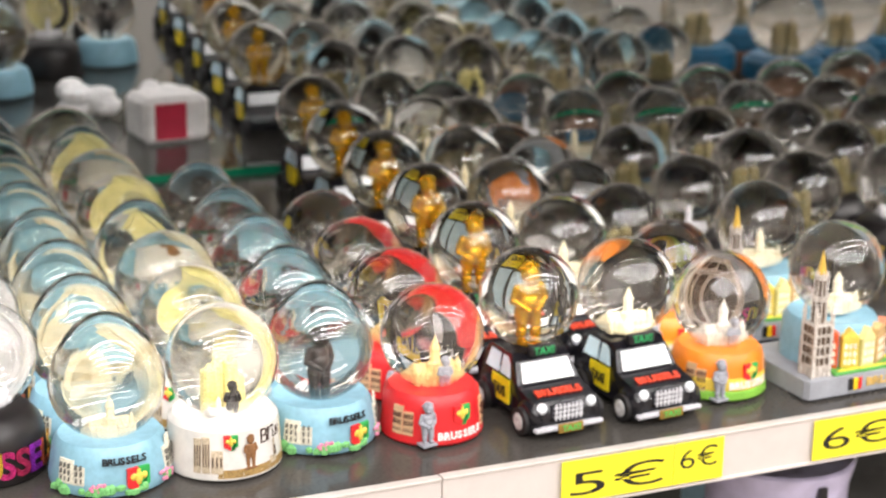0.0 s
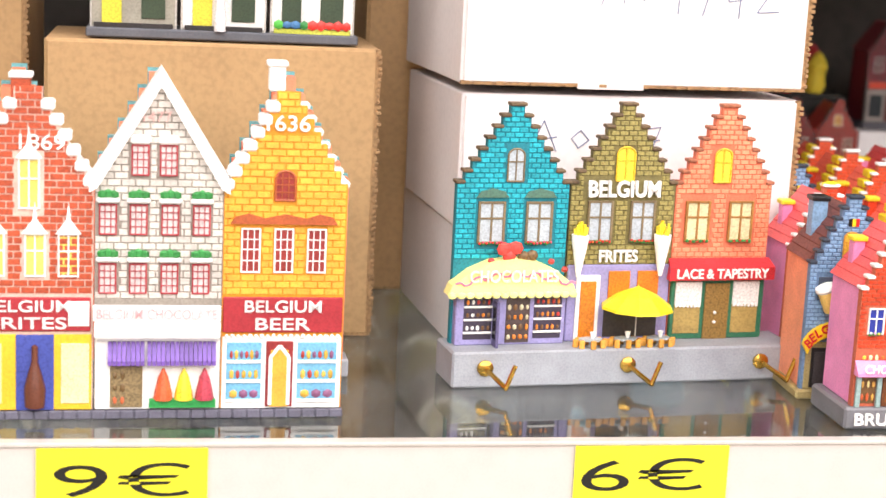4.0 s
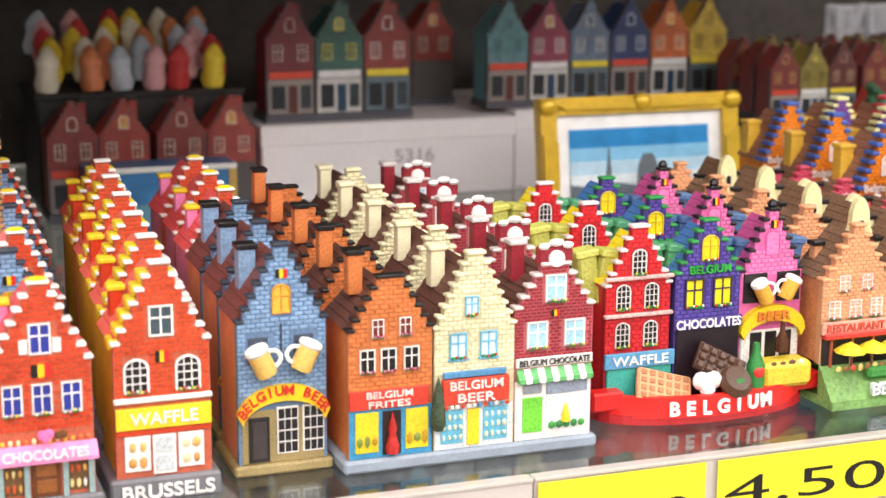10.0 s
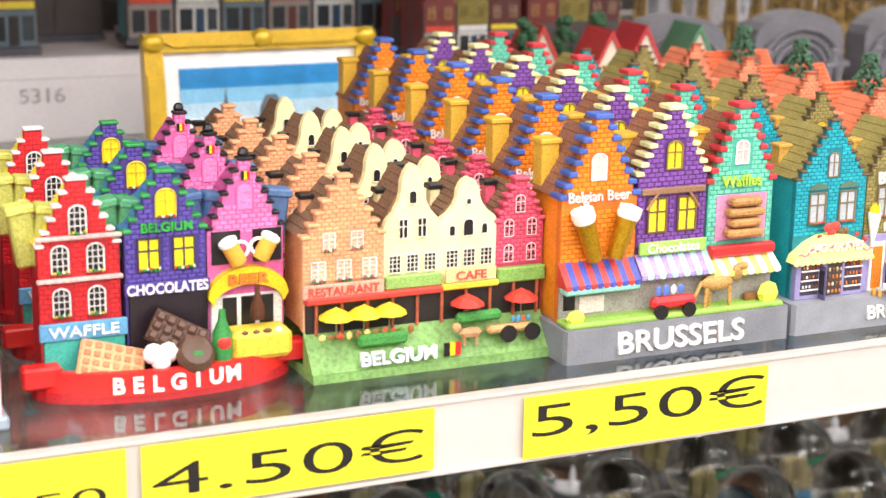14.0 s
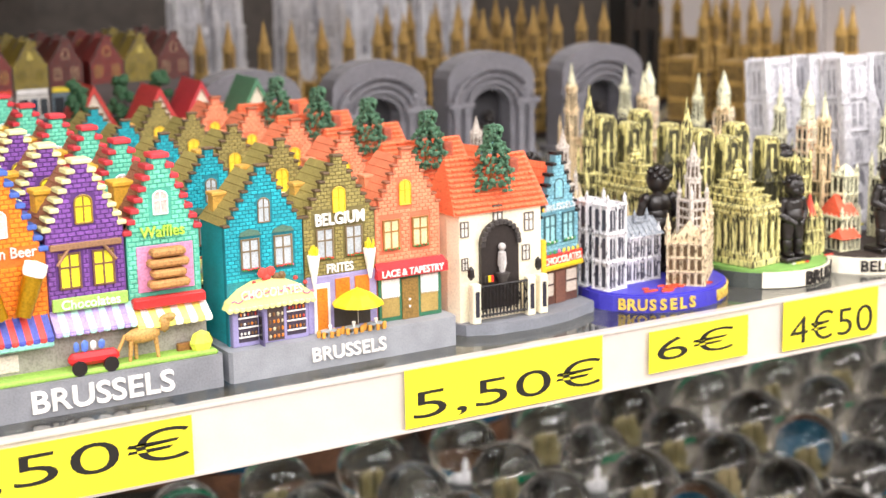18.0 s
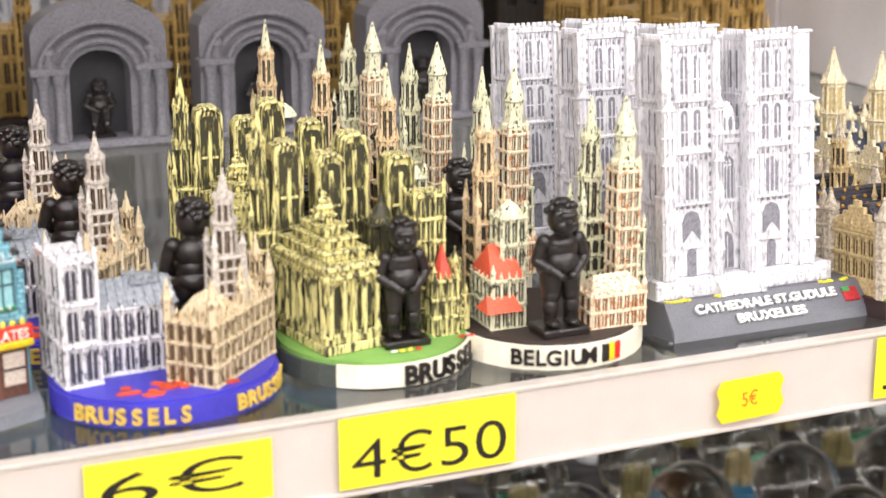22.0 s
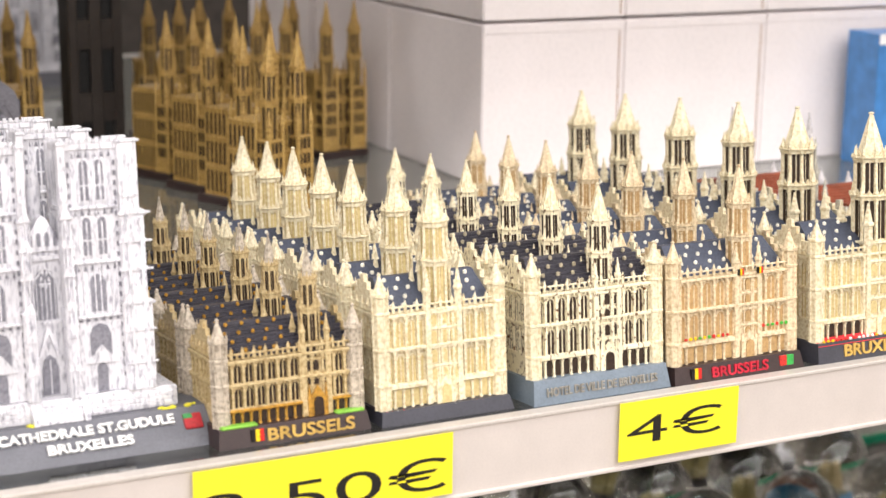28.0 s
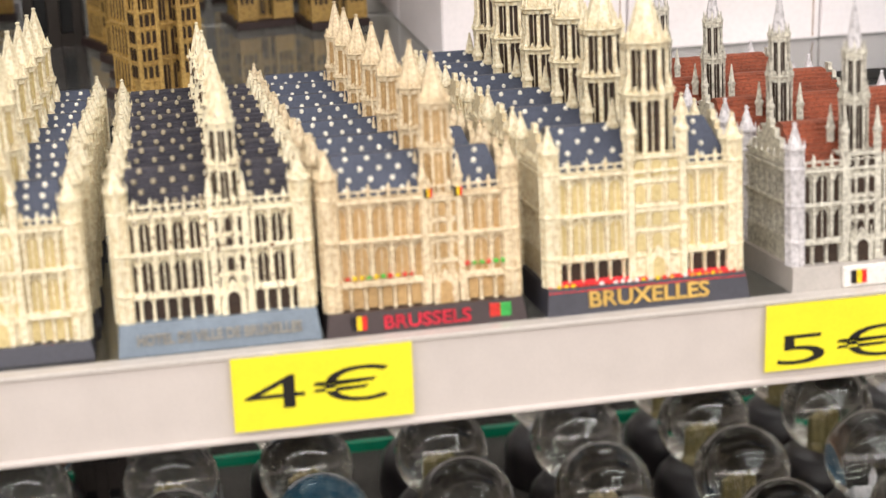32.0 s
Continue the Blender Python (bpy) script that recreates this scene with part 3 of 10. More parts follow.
def goods(t, x0, z0, x1, z1, y, codes, nx, nz, name="goods", seed=1, size=0.8):
    """Rows of small moulded wares in a shop window."""
    rng, sets = random.Random(seed), {}
    for i in range(nx):
        for j in range(nz):
            g = sets.setdefault(codes[rng.randrange(len(codes))], Geo())
            dx, dz = (x1 - x0) / nx, (z1 - z0) / nz
            g.ball(x0 + dx * (i + 0.5), y - 0.4, z0 + dz * (j + 0.42), dx * 0.42 * size * rng.uniform(0.8, 1.15), 0.7, dz * 0.42 * size * rng.uniform(0.7, 1.1), 6)
    for code, g in sets.items():
        part(name, g, resin(code), t, smooth=True, kind="stuff")


def flag(t, cx, cz, w, h, y):
    f = part("flag", Geo().box(cx - w / 2, y - 0.8, cz - h / 2, cx - w / 6, y + 0.2, cz + h / 2), BLACK, t)
    part("stripe", Geo().box(cx - w / 6, y - 0.8, cz - h / 2, cx + w / 6, y + 0.2, cz + h / 2), resin("f2c21b"), f)
    part("stripe", Geo().box(cx + w / 6, y - 0.8, cz - h / 2, cx + w / 2, y + 0.2, cz + h / 2), resin("d2241f"), f)


def umbrella(t, cx, cy, z0, r, h, mat, pole):
    rim = [(r * (1 + 0.04 * (k % 2)), -h * 0.3) for k in range(2)]
    u = part("umbrella_canopy", Geo().lathe([(r, z0), (r * 0.98, z0 + h * 0.12), (r * 0.55, z0 + h * 0.62), (0.3, z0 + h), (0, z0 + h * 1.08)], cx, cy, 10), mat, t)
    part("umbrella_pole", Geo().rod((cx, cy, z0 - h * 1.8), (cx, cy, z0), 0.35, n=6), pole, u)


def beer_mug(t, cx, cz, y, r, h, lean, beer, foam):
    g, f, hd = Geo(), Geo(), Geo()
    g.lathe([(r * 0.9, 0), (r, h * 0.1), (r, h * 0.8)], n=12)
    f.lathe([(r * 1.02, h * 0.78), (r * 1.15, h * 0.86), (r * 1.08, h * 0.98), (r * 0.6, h * 1.05), (0, h * 1.06)], n=12)
    pts = [(math.copysign(1, lean) * -(r * 0.9 + r * 0.9 * math.sin(k)), 0, h * 0.42 - h * 0.28 * math.cos(k)) for k in np.linspace(0, math.pi, 7)]
    for p, q in zip(pts, pts[1:]):
        hd.rod(p, q, r * 0.2, n=6)
    m = Matrix.Translation((cx, y, cz)) @ Matrix.Rotation(radians(lean), 4, "Y") @ Matrix.Translation((0, 0, -h / 2))
    mug = part("beer_mug", g.moved(m), beer, t, smooth=True)
    part("foam", f.moved(m), foam, mug, smooth=True)
    part("handle", hd.moved(m), foam, mug, smooth=True)


R_RED = resin("cf3d1c", 0.45, 0.35)
R_GREY = resin("6c6a6e", 0.5, 0.15)
R_YEL = resin("f3cf27", 0.45, 0.2)
R_PINK = resin("ee86b8", 0.45, 0.15)
R_COR = resin("f08a66", 0.5, 0.2)
R_TEAL = resin("1f9fae", 0.5, 0.3)
R_OLIVE = resin("93864c", 0.55, 0.4)
MORT_W = resin("b8573c", 0.6, 0.3)
NAVY = resin("27318a", 0.35, 0.2)
WOOD = resin("8a5a2c", 0.5, 0.4)


# small single house, pink side, red bricks
def house_chocolates():
    t = thing("souvenir_house", "small resin house, red bricks, pink side wall, chocolate shop", "figurine", "red chocolate-shop houses")
    part("base", Geo().box(0, 0, 0, 48, 44, 11, 1.2), R_GREY, t)
    lettering("BRUSSELS", 6.2, WHITE, t, (25, 0.1, 5.3), width=40, deep=1.0, bold=0.02)
    holes = [(8, 46, 17, 61), (20, 46, 29, 61), (32, 46, 41, 61), (19, 71, 31, 86), (4, 11, 46, 40)]
    p = house(t, 4, 41, 11, 69, 102, 3, 38, R_RED, MORT_W, steps=6, plateau=8, holes=holes, brick_from=40, body=R_PINK, roof=resin("e05050", 0.45, 0.3))
    coping(t, p, 3, WHITE)
    part("gable_top", Geo().ball(24.5, 5, 103, 5, 3.4, 1.8, 10), R_YEL, t, smooth=True)
    for cx in (12.5, 24.5, 36.5):
        window(t, cx, 53.5, 8.2, 13, 3, WHITE, NAVY, "cross", ["f6f1e6", "f29ab8", "f2d64b"])
    window(t, 24.5, 79, 9, 13, 3, WHITE, NAVY, "cross")
    panel(t, "shutter", 16, 73, 19.5, 79, 3, WHITE, 1.0)
    panel(t, "shutter", 29.5, 73, 33, 79, 3, WHITE, 1.0)
    flag(t, 24.5, 65.5, 8, 5.5, 3)
    awning(t, 4, 46, 27, 34, 3, 5, [R_PINK], 10)
    lettering("CHOCOLATES", 4.4, WHITE, t, (24.5, -2.2, 31), width=35, deep=0.8, bold=0.01)
    goods(t, 6, 34, 44, 38.5, 1.5, ["f2b33a", "e8632c", "f6e3a0"], 12, 1, "sweets", 3)
    part("heart", Geo().ball(23.5, -1, 39, 2.3, 1.4, 2.2, 8).ball(26.2, -1, 39.4, 2.3, 1.4, 2.2, 8).ball(24.8, -1, 37.4, 1.9, 1.3, 2.2, 8), resin("f06ea8"), t, smooth=True)
    part("chocolate_heart", Geo().ball(30, -0.5, 38.3, 1.9, 1.2, 1.9, 8).ball(32, -0.5, 38.5, 1.9, 1.2, 1.9, 8), resin("5d3a1c"), t, smooth=True)
    for a in (5, 15.6, 31.4, 42):
        panel(t, "pillar", a, 11, a + 2.4, 27, 2.2, resin("8fa7a4"), 1.5)
    for a, b in ((7.4, 15.6), (33.8, 42)):
        w = panel(t, "shop_window", a, 12.5, b, 27, 3, resin("6b4a2a"), 0.3)
        goods(w, a, 13, b, 26, 2.7, ["e6a24a", "f0d38a", "c4532a", "f4efe0"], 3, 2, "pastry", int(a))
    d = panel(t, "shop_door", 19, 11, 30.4, 27, 3, resin("6b3b1d", 0.4, 0.5), 0.8)
    panel(d, "door_panel", 20.6, 13, 28.8, 18.5, 2.4, resin("8d5124"), 0.6)
    panel(d, "door_panel", 20.6, 20, 28.8, 25.5, 2.4, resin("8d5124"), 0.6)
    chimney(t, 12, 32, 72, 88, R_PINK, R_YEL, 6)
    return t


def house_waffle():
    t = thing("souvenir_house", "small resin house, orange-red bricks, yellow side, waffle shop", "figurine", "yellow waffle-shop houses")
    part("base", Geo().box(0, 0, 0, 48, 44, 11, 1.2), R_GREY, t)
    lettering("BRUSSELS", 6.2, WHITE, t, (25, 0.1, 5.3), width=40, deep=1.0, bold=0.02)
    holes = [(8, 48, 18, 64), (30, 48, 40, 64), (18, 72, 30, 87), (4, 11, 45, 42)]
    p = house(t, 3.5, 41, 11, 70, 104, 3, 38, resin("d8451e", 0.45, 0.35), MORT_W, steps=6, plateau=8, holes=holes, brick_from=44, body=resin("e9b21f"), roof=resin("e25a48", 0.45, 0.3))
    coping(t, p, 3, WHITE)
    for (xa, za), (xb, zb) in zip(p, p[1:]):
        if abs(za - zb) < 0.01 and za > 60 and (xa + xb) / 2 < 30:
            part("gable_step", Geo().box(min(xa, xb) - 1.6, 5.5, za - 2.5, max(xa, xb) + 0.5, 15, za + 2.2, 0.7), R_YEL, t)
    for cx in (13, 35):
        window(t, cx, 56, 10, 14.5, 3, WHITE, BLACK, "archgrid", ["f2d64b", "d6322a", "f6f1e6"])
    window(t, 24, 79.5, 10.5, 13.5, 3, WHITE, resin("3c4a52"), "cross")
    flag(t, 24, 64, 5.5, 5, 3)
    panel(t, "cornice", 3, 44.5, 45, 46.8, 3, WHITE, 2.4, 0.5)
    sign(t, "WAFFLE", 24, 37.5, 41, 9.5, 3, R_YEL, WHITE, 5.4, 29, 2.0)
    panel(t, "lintel", 3.5, 30, 44.5, 32.4, 3, R_RED, 1.0)
    for a, b in ((7, 18), (30, 41)):
        w = panel(t, "shop_window", a, 14, b, 29.5, 3, WHITE, 1.2)
        goods(w, a + 1, 15, b - 1, 29, 2, ["d8a860", "c78a4a", "e8d2a0"], 2, 2, "waffle_tray", int(a), 0.95)
    d = panel(t, "shop_door", 19, 12, 29, 29.5, 3, WHITE, 1.2)
    panel(d, "door_pane", 20.2, 13.5, 27.8, 20.5, 1.8, resin("cfd6d8"), 0.4)
    panel(d, "door_pane", 20.2, 21.7, 27.8, 28.5, 1.8, resin("cfd6d8"), 0.4)
    chimney(t, 10, 32, 74, 88, R_RED, R_YEL, 6)
    return t


def house_beer():
    t = thing("souvenir_house", "small resin house, blue-grey bricks, two beer mugs, yellow sign", "figurine", "blue-grey beer houses")
    blue = resin("7c9cc0", 0.5, 0.3)
    tan = resin("9a8555", 0.5, 0.3)
    part("base", Geo().box(0, 0, 0, 46, 42, 5, 1.0), tan, t)
    holes = [(18.5, 74, 27, 88), (7, 53, 19, 66), (27, 53, 39, 66), (0, 0, 46, 38)]
    house(t, 2.5, 41, 5, 71, 105, 2.5, 37, blue, resin("5d7696", 0.6, 0.3), steps=6, plateau=7, cap=resin("2b323e", 0.5, 0.3), holes=holes, brick_from=37, body=R_COR, roof=resin("6b3a34", 0.6, 0.5))
    window(t, 22.8, 81, 8, 13, 2.5, resin("c98a2c"), resin("e8ab3c"), "archcross")
    flag(t, 23, 92.5, 5.5, 4, 2.5)
    for cx in (12, 33):
        panel(t, "shutter", cx - 4.5, 52, cx + 4.5, 64, 2.5, resin("3a4454"), 0.5)
    part("drainpipe", Geo().rod((22.5, 1.8, 52), (22.5, 1.8, 70), 0.5), resin("3a4454"), t)
    beer, foam = resin("e7b65c", 0.3, 0.2), resin("fbf5ea", 0.5, 0.05)
    beer_mug(t, 12.5, 54, -1.5, 5.0, 14, -24, beer, foam)
    beer_mug(t, 33, 55, -1.5, 5.0, 14, 24, beer, foam)
    arc = [(23 + 21.5 * math.cos(k), 27.5 + 16 * math.sin(k) * 0.9) for k in np.linspace(math.pi * 0.97, math.pi * 0.03, 15)]
    inner = [(23 + 19 * math.cos(k), 23 + 13.5 * math.sin(k) * 0.85) for k in np.linspace(math.pi * 0.03, math.pi * 0.97, 15)]
    s = part("arched_sign", Geo().prism(arc + inner, -0.5, 3), resin("f2bb1d", 0.4, 0.1), t)
    words = "BELGIUM BEER"
    for k, ch in enumerate(words):
        if ch == " ":
            continue
        ang = math.pi * (0.9 - 0.8 * k / (len(words) - 1))
        ob = lettering(ch, 4.6, resin("c8281e"), s, (23 + 20 * math.cos(ang), -0.6, 25.6 + 14 * math.sin(ang)), deep=0.8, bold=0.015)
        ob.rotation_euler = (0, -(ang - math.pi / 2) * 0.6, 0)
    part("shopfront", Geo().box(4, 2.2, 5, 42, 4, 30, 0.3), tan, t)
    d = panel(t, "shop_door", 7, 6, 16.5, 27, 2.2, resin("221d1d"), 1.0)
    panel(d, "door_panel", 8.5, 8, 15, 25, 1.3, resin("3b3434"), 0.5)
    for a in (20, 32):
        w = panel(t, "shop_window", a, 9, a + 10, 31, 2.2, WHITE, 0.8)
        for i in range(3):
            for j in range(4):
                panel(w, "pane", a + 0.7 + 3.05 * i, 9.8 + 5.3 * j, a + 3.3 + 3.05 * i, 14.3 + 5.3 * j, 1.5, BLACK, 0.3, 0.05)
    chimney(t, 13, 28, 80, 100, blue, BLACK, 8)
    return t


# three joined houses on a grey base
def houses_three():
    t = thing("souvenir_house_row", "resin row of orange, cream and dark red houses, grey base", "figurine", "orange cream and dark red house rows")
    part("base", Geo().box(0, 0, 0, 126, 46, 6, 1.2), resin("8d98a4", 0.5, 0.15), t)
    org, crm, bur = resin("d9763e", 0.5, 0.3), resin("efe3b4", 0.5, 0.15), resin("94232f", 0.5, 0.35)
    roofm = resin("5e3a30", 0.6, 0.5)
    # orange, fries shop
    holes = [(8, 46, 16, 58), (18, 46, 26, 58), (29, 46, 37, 58), (13, 62, 21, 72), (26, 62, 34, 72), (0, 0, 44, 38)]
    p = house(t, 3, 40, 6, 66, 90, 3, 39, org, resin("b96a3c", 0.6, 0.2), steps=5, plateau=13, cap=BLACK, holes=holes, brick_from=38, body=org, roof=roofm)
    for cx in (12, 22, 33):
        window(t, cx, 52, 7.4, 11, 3, WHITE, BLACK, "cross", ["d8628e", "a8384e"])
    for cx in (17, 30):
        window(t, cx, 67, 5.6, 8.5, 3, WHITE, resin("6d2a20"), "cross", ["d8628e", "c05070"])
    sign(t, "BELGIUM|FRITES", 22, 34, 38, 9, 3, resin("d63a2a"), resin("f6e4d8"), 3.2, 22, 1.8)
    part("blue_shopfront", Geo().box(3.2, 2.6, 6, 43, 4, 29.5, 0.3), resin("3c8fc0"), t)
    for a, b in ((6, 17), (30, 41)):
        w = panel(t, "shop_window", a, 9, b, 28, 2.6, R_YEL, 0.8)
        goods(w, a, 11, b, 19, 1.8, ["7a8a3a", "b88c1e"], 3, 1, "carving", int(a), 1.0)
    panel(t, "doorway", 19, 7, 28, 28, 2.6, resin("2a1a18"), 0.3)
    part("garden_figure", Geo().lathe([(3, 8), (3.4, 11), (2.2, 15), (1.6, 17), (2.2, 20), (0.2, 27)], 23.5, 1.5, 8), resin("b3261f"), t, smooth=True)
    # cream, beer shop
    holes = [(51, 49, 60, 62), (66, 49, 75, 62), (58, 68, 66, 80), (43, 0, 84, 42)]
    p = house(t, 44, 39.5, 6, 64, 98, 2.6, 39, crm, resin("cbbf93", 0.6, 0.2), steps=7, plateau=8, cap=crm, holes=holes, brick_from=42, body=crm, roof=roofm)
    for cx in (55.5, 70.5):
        window(t, cx, 55.5, 8.4, 12, 2.6, resin("66b2d6"), resin("d6eef6"), "cross", ["3e8a3a", "d63a2a"], resin("66b2d6"))
    window(t, 62, 74, 6.5, 9, 2.6, resin("66b2d6"), resin("d6eef6"), "cross", ["d63a2a", "f2d64b"])
    part("blue_lintel", Geo().box(48, 0.5, 40.5, 79, 3, 43.5, 0.4), resin("4d86b4"), t)
    sign(t, "BELGIUM|BEER", 64, 34, 33, 12, 2.6, resin("d8402c"), resin("f8e9de"), 4.2, 26, 2.4)
    goods(t, 48, 25.5, 81, 28.5, 1.0, ["d8402c", "f4efe6", "4d86b4"], 12, 1, "fringe", 4, 1.1)
    part("shopfront", Geo().box(44.2, 2.2, 6, 83, 4, 26, 0.3), resin("dfe8ea"), t)
    for a, b in ((47, 58), (68, 80)):
        w = panel(t, "shop_window", a, 9, b, 25, 2.2, resin("63b3d0"), 0.5)
        goods(w, a, 10, b, 24.5, 1.8, ["e8f2f4", "cfe0d0", "f0e3b0"], 4, 3, "bottles", int(a))
    panel(t, "shop_door", 60, 7.5, 66, 25, 2.2, R_YEL, 0.8)
    part("conifer", Geo().lathe([(2.2, 17), (3.6, 20), (3.4, 26), (2.4, 33), (1.2, 39), (0, 43)], 45, -0.5, 9), resin("3c4a34", 0.7, 0.6), t, smooth=True)
    # dark red, chocolate shop
    holes = [(89, 50, 101, 64), (108, 50, 120, 64), (98, 72, 110, 86), (84, 0, 124, 46)]
    house(t, 84, 39.5, 6, 70, 90, 3, 39, bur, resin("b0585c", 0.6, 0.2), steps=4, plateau=14, cap=resin("eadcd4"), holes=holes, bw=3.0, bh=1.6, brick_from=46, body=bur, roof=roofm)
    part("round_window", Geo().lathe([(4, 0), (4, 1.4), (3.2, 1.6)], n=14).moved(Matrix.Translation((104, 3, 93)) @ Matrix.Rotation(radians(90), 4, "X")), WHITE, t)
    part("gable_top", Geo().box(95, 3, 89, 113, 8, 99, 1.5), bur, t)
    part("top_scroll", Geo().ball(98, 3, 99, 3, 2, 1.8, 8).ball(104, 3, 100.5, 4, 2, 2, 8).ball(110, 3, 99, 3, 2, 1.8, 8), WHITE, t, smooth=True)
    for cx, cz in ((95, 57), (114, 57), (104, 79)):
        window(t, cx, cz, 10.5, 13, 3, WHITE, resin("9fd0e8"), "cross", ["d06a8a", "7a8a5a", "f2d64b"])
    flag(t, 104, 67, 4, 3, 3)
    sign(t, "BELGIUM CHOCOLATE", 104, 44, 39, 4.6, 3, WHITE, BLACK, 3.0, 36, 1.2, 0.0)
    awning(t, 85, 123, 35, 41, 3, 3.5, [resin("58a85c"), WHITE], 11)
    part("shopfront", Geo().box(84.2, 2.4, 6, 123, 4, 35, 0.3), WHITE, t)
    panel(t, "window_blind", 88, 29, 97.5, 33.5, 2.4, resin("8a8f98"), 0.8)
    panel(t, "window_blind", 100, 28, 121, 34.5, 2.4, resin("8a94a4"), 0.8)
    panel(t, "shop_door", 88, 10, 98, 27, 2.4, resin("6fd23c"), 0.7)
    w = panel(t, "shop_window", 100, 11, 121, 27, 2.4, resin("f4f6f2"), 0.4)
    goods(w, 101, 11, 120, 15, 2, ["2f7d3a", "3f8d3a"], 5, 1, "greenery", 5, 1.2)
    part("cone", Geo().lathe([(2.4, 14), (1.6, 19), (0.3, 23)], 110, 1.6, 8), R_YEL, w)
    chimney(t, 13, 27, 78, 97, org, BLACK, 7)
    chimney(t, 54, 29, 78, 96, crm, crm, 7)
    chimney(t, 94, 28, 78, 96, bur, resin("eadcd4"), 7)
    return t


# ---- larger house rows ----
def trio_fronts(t, zb, y, d, flank):
    """Teal, olive and coral stepped houses with their three shops, 166 mm wide above zb."""
    z = zb - 18.0
    capm = resin("5d4a34", 0.6, 0.4)
    purple = resin("8f87b8", 0.5, 0.2)
    # teal, chocolate shop
    holes = [(13.5, 67 + z, 28, 90 + z), (37, 67 + z, 52, 90 + z), (27, 98 + z, 37, 117 + z), (0, 0, 62, 61 + z)]
    house(t, 3, 56, zb, 98 + z, 136 + z, y, d, R_TEAL, resin("17707e", 0.6, 0.3), steps=7, plateau=7, cap=capm, holes=holes, bw=4.6, bh=2.5, brick_from=58 + z, body=R_TEAL, roof=R_OLIVE, flank=flank)
    for cx in (20.7, 44.5):
        w = window(t, cx, 78.5 + z, 13.5, 21, y, resin("75644a"), resin("aeb8be", 0.3), "cross", ["d6322a", "c94a62"])
        part("lintel_arch", Geo().prism([(cx - 8, 91 + z), (cx + 8, 91 + z), (cx + 6, 94 + z), (cx, 95.5 + z), (cx - 6, 94 + z)], y - 1.3, y), resin("4a6a5a"), t)
    window(t, 31.5, 107 + z, 8, 16, y, resin("75644a"), resin("aeb8be", 0.3), "archcross")
    crm = resin("f6e98a", 0.5, 0.1)
    roofp = [(-1, 44), (63, 44), (61, 49), (52, 56), (42, 60.5), (31, 62), (20, 60.5), (10, 56), (1, 49)]
    c = part("icing_canopy", Geo().prism([(px, pz + z) for px, pz in roofp], y - 9, y + 0.5), crm, t)
    g = Geo()
    for k in range(15):
        g.ball(1 + k * 4.3, y - 9, 44 + z, 2.3, 1.6, 1.8, 8)
    part("icing_drip", g, crm, c, smooth=True)
    g = Geo()
    pts = [(2 + k * 2.4, y - 9.4, (47.5 + (2.4 if k % 4 < 2 else 0) + 6 * math.sin(math.pi * k / 25)) + z) for k in range(26)]
    for a, b in zip(pts, pts[1:]):
        g.rod(a, b, 0.55, n=5)
    part("pink_swirl", g, resin("e0708a"), c)
    lettering("CHOCOLATES", 6, resin("fbf3cf"), c, (31, y - 9, 53.5 + z), width=44, deep=1.2, bold=0.015)
    part("heart", Geo().ball(26, y - 7, 66.5 + z, 4, 2, 3.6, 8).ball(31.4, y - 7, 67 + z, 4, 2, 3.6, 8).ball(28.5, y - 7, 63 + z, 3.4, 1.8, 4, 8), resin("e0463e"), t, smooth=True)
    part("chocolate_heart", Geo().ball(36, y - 6, 62.5 + z, 3.2, 1.6, 3, 8).ball(40, y - 6, 63 + z, 3.2, 1.6, 3, 8).ball(38, y - 6, 60 + z, 2.6, 1.6, 3, 8), resin("6b5030", 0.5, 0.5), t, smooth=True)
    for k, cx in enumerate((20, 50, 57)):
        part("cherry", Geo().ball(cx, y - 6, (60.5, 60, 56)[k] + z, 1.8, 1.6, 1.6, 8), resin("b3322a"), c, smooth=True)
    part("shopfront", Geo().box(4, y - 5, zb, 59, y + 1, 44 + z, 0.5), purple, t)
    for a, b in ((8, 22), (43, 57)):
        w = panel(t, "shop_window", a, zb + 3, b, 42 + z, y - 5, resin("3a3140"), 0.3)
        for j in range(3):
            panel(w, "shelf_board", a, zb + 6 + j * 6.5, b, zb + 7 + j * 6.5, y - 5.2, WHITE, 0.9, 0.1)
            goods(w, a + 0.5, zb + 7 + j * 6.5, b - 0.5, zb + 11.5 + j * 6.5, y - 5.3, ["e07a2a", "f4efe6", "b3322a", "6b4a2a"], 5, 1, "window_display", j + int(a))
    w = panel(t, "shop_window", 29, zb + 1, 41, 42 + z, y - 5, resin("4a3b38"), 0.3)
    goods(w, 29, zb + 2, 41, 40 + z, y - 5.3, ["e07a2a", "d8c8a0", "6b4a2a"], 4, 4, "window_display", 9)
    door = part("shop_door", Geo().box(22.5, y - 12, zb, 23.8, y - 5, 41 + z, 0.2), resin("5a5278"), t)
    part("door_pane", Geo().box(22.2, y - 11, zb + 4, 24.1, y - 6, 38 + z), resin("2c2a34", 0.2), door)
    # olive, fries shop
    holes = [(68, 67 + z, 83, 92 + z), (90, 67 + z, 105, 92 + z), (82, 98 + z, 92, 118 + z), (67, 90 + z, 106, 101 + z), (59, 0, 115, 57 + z)]
    house(t, 60, 54, zb, 98 + z, 137 + z, y + 0.3, d, R_OLIVE, resin("6a6036", 0.6, 0.3), steps=7, plateau=7, cap=capm, holes=holes, bw=4.6, bh=2.5, brick_from=57 + z, body=R_OLIVE, roof=R_OLIVE, flank=flank)
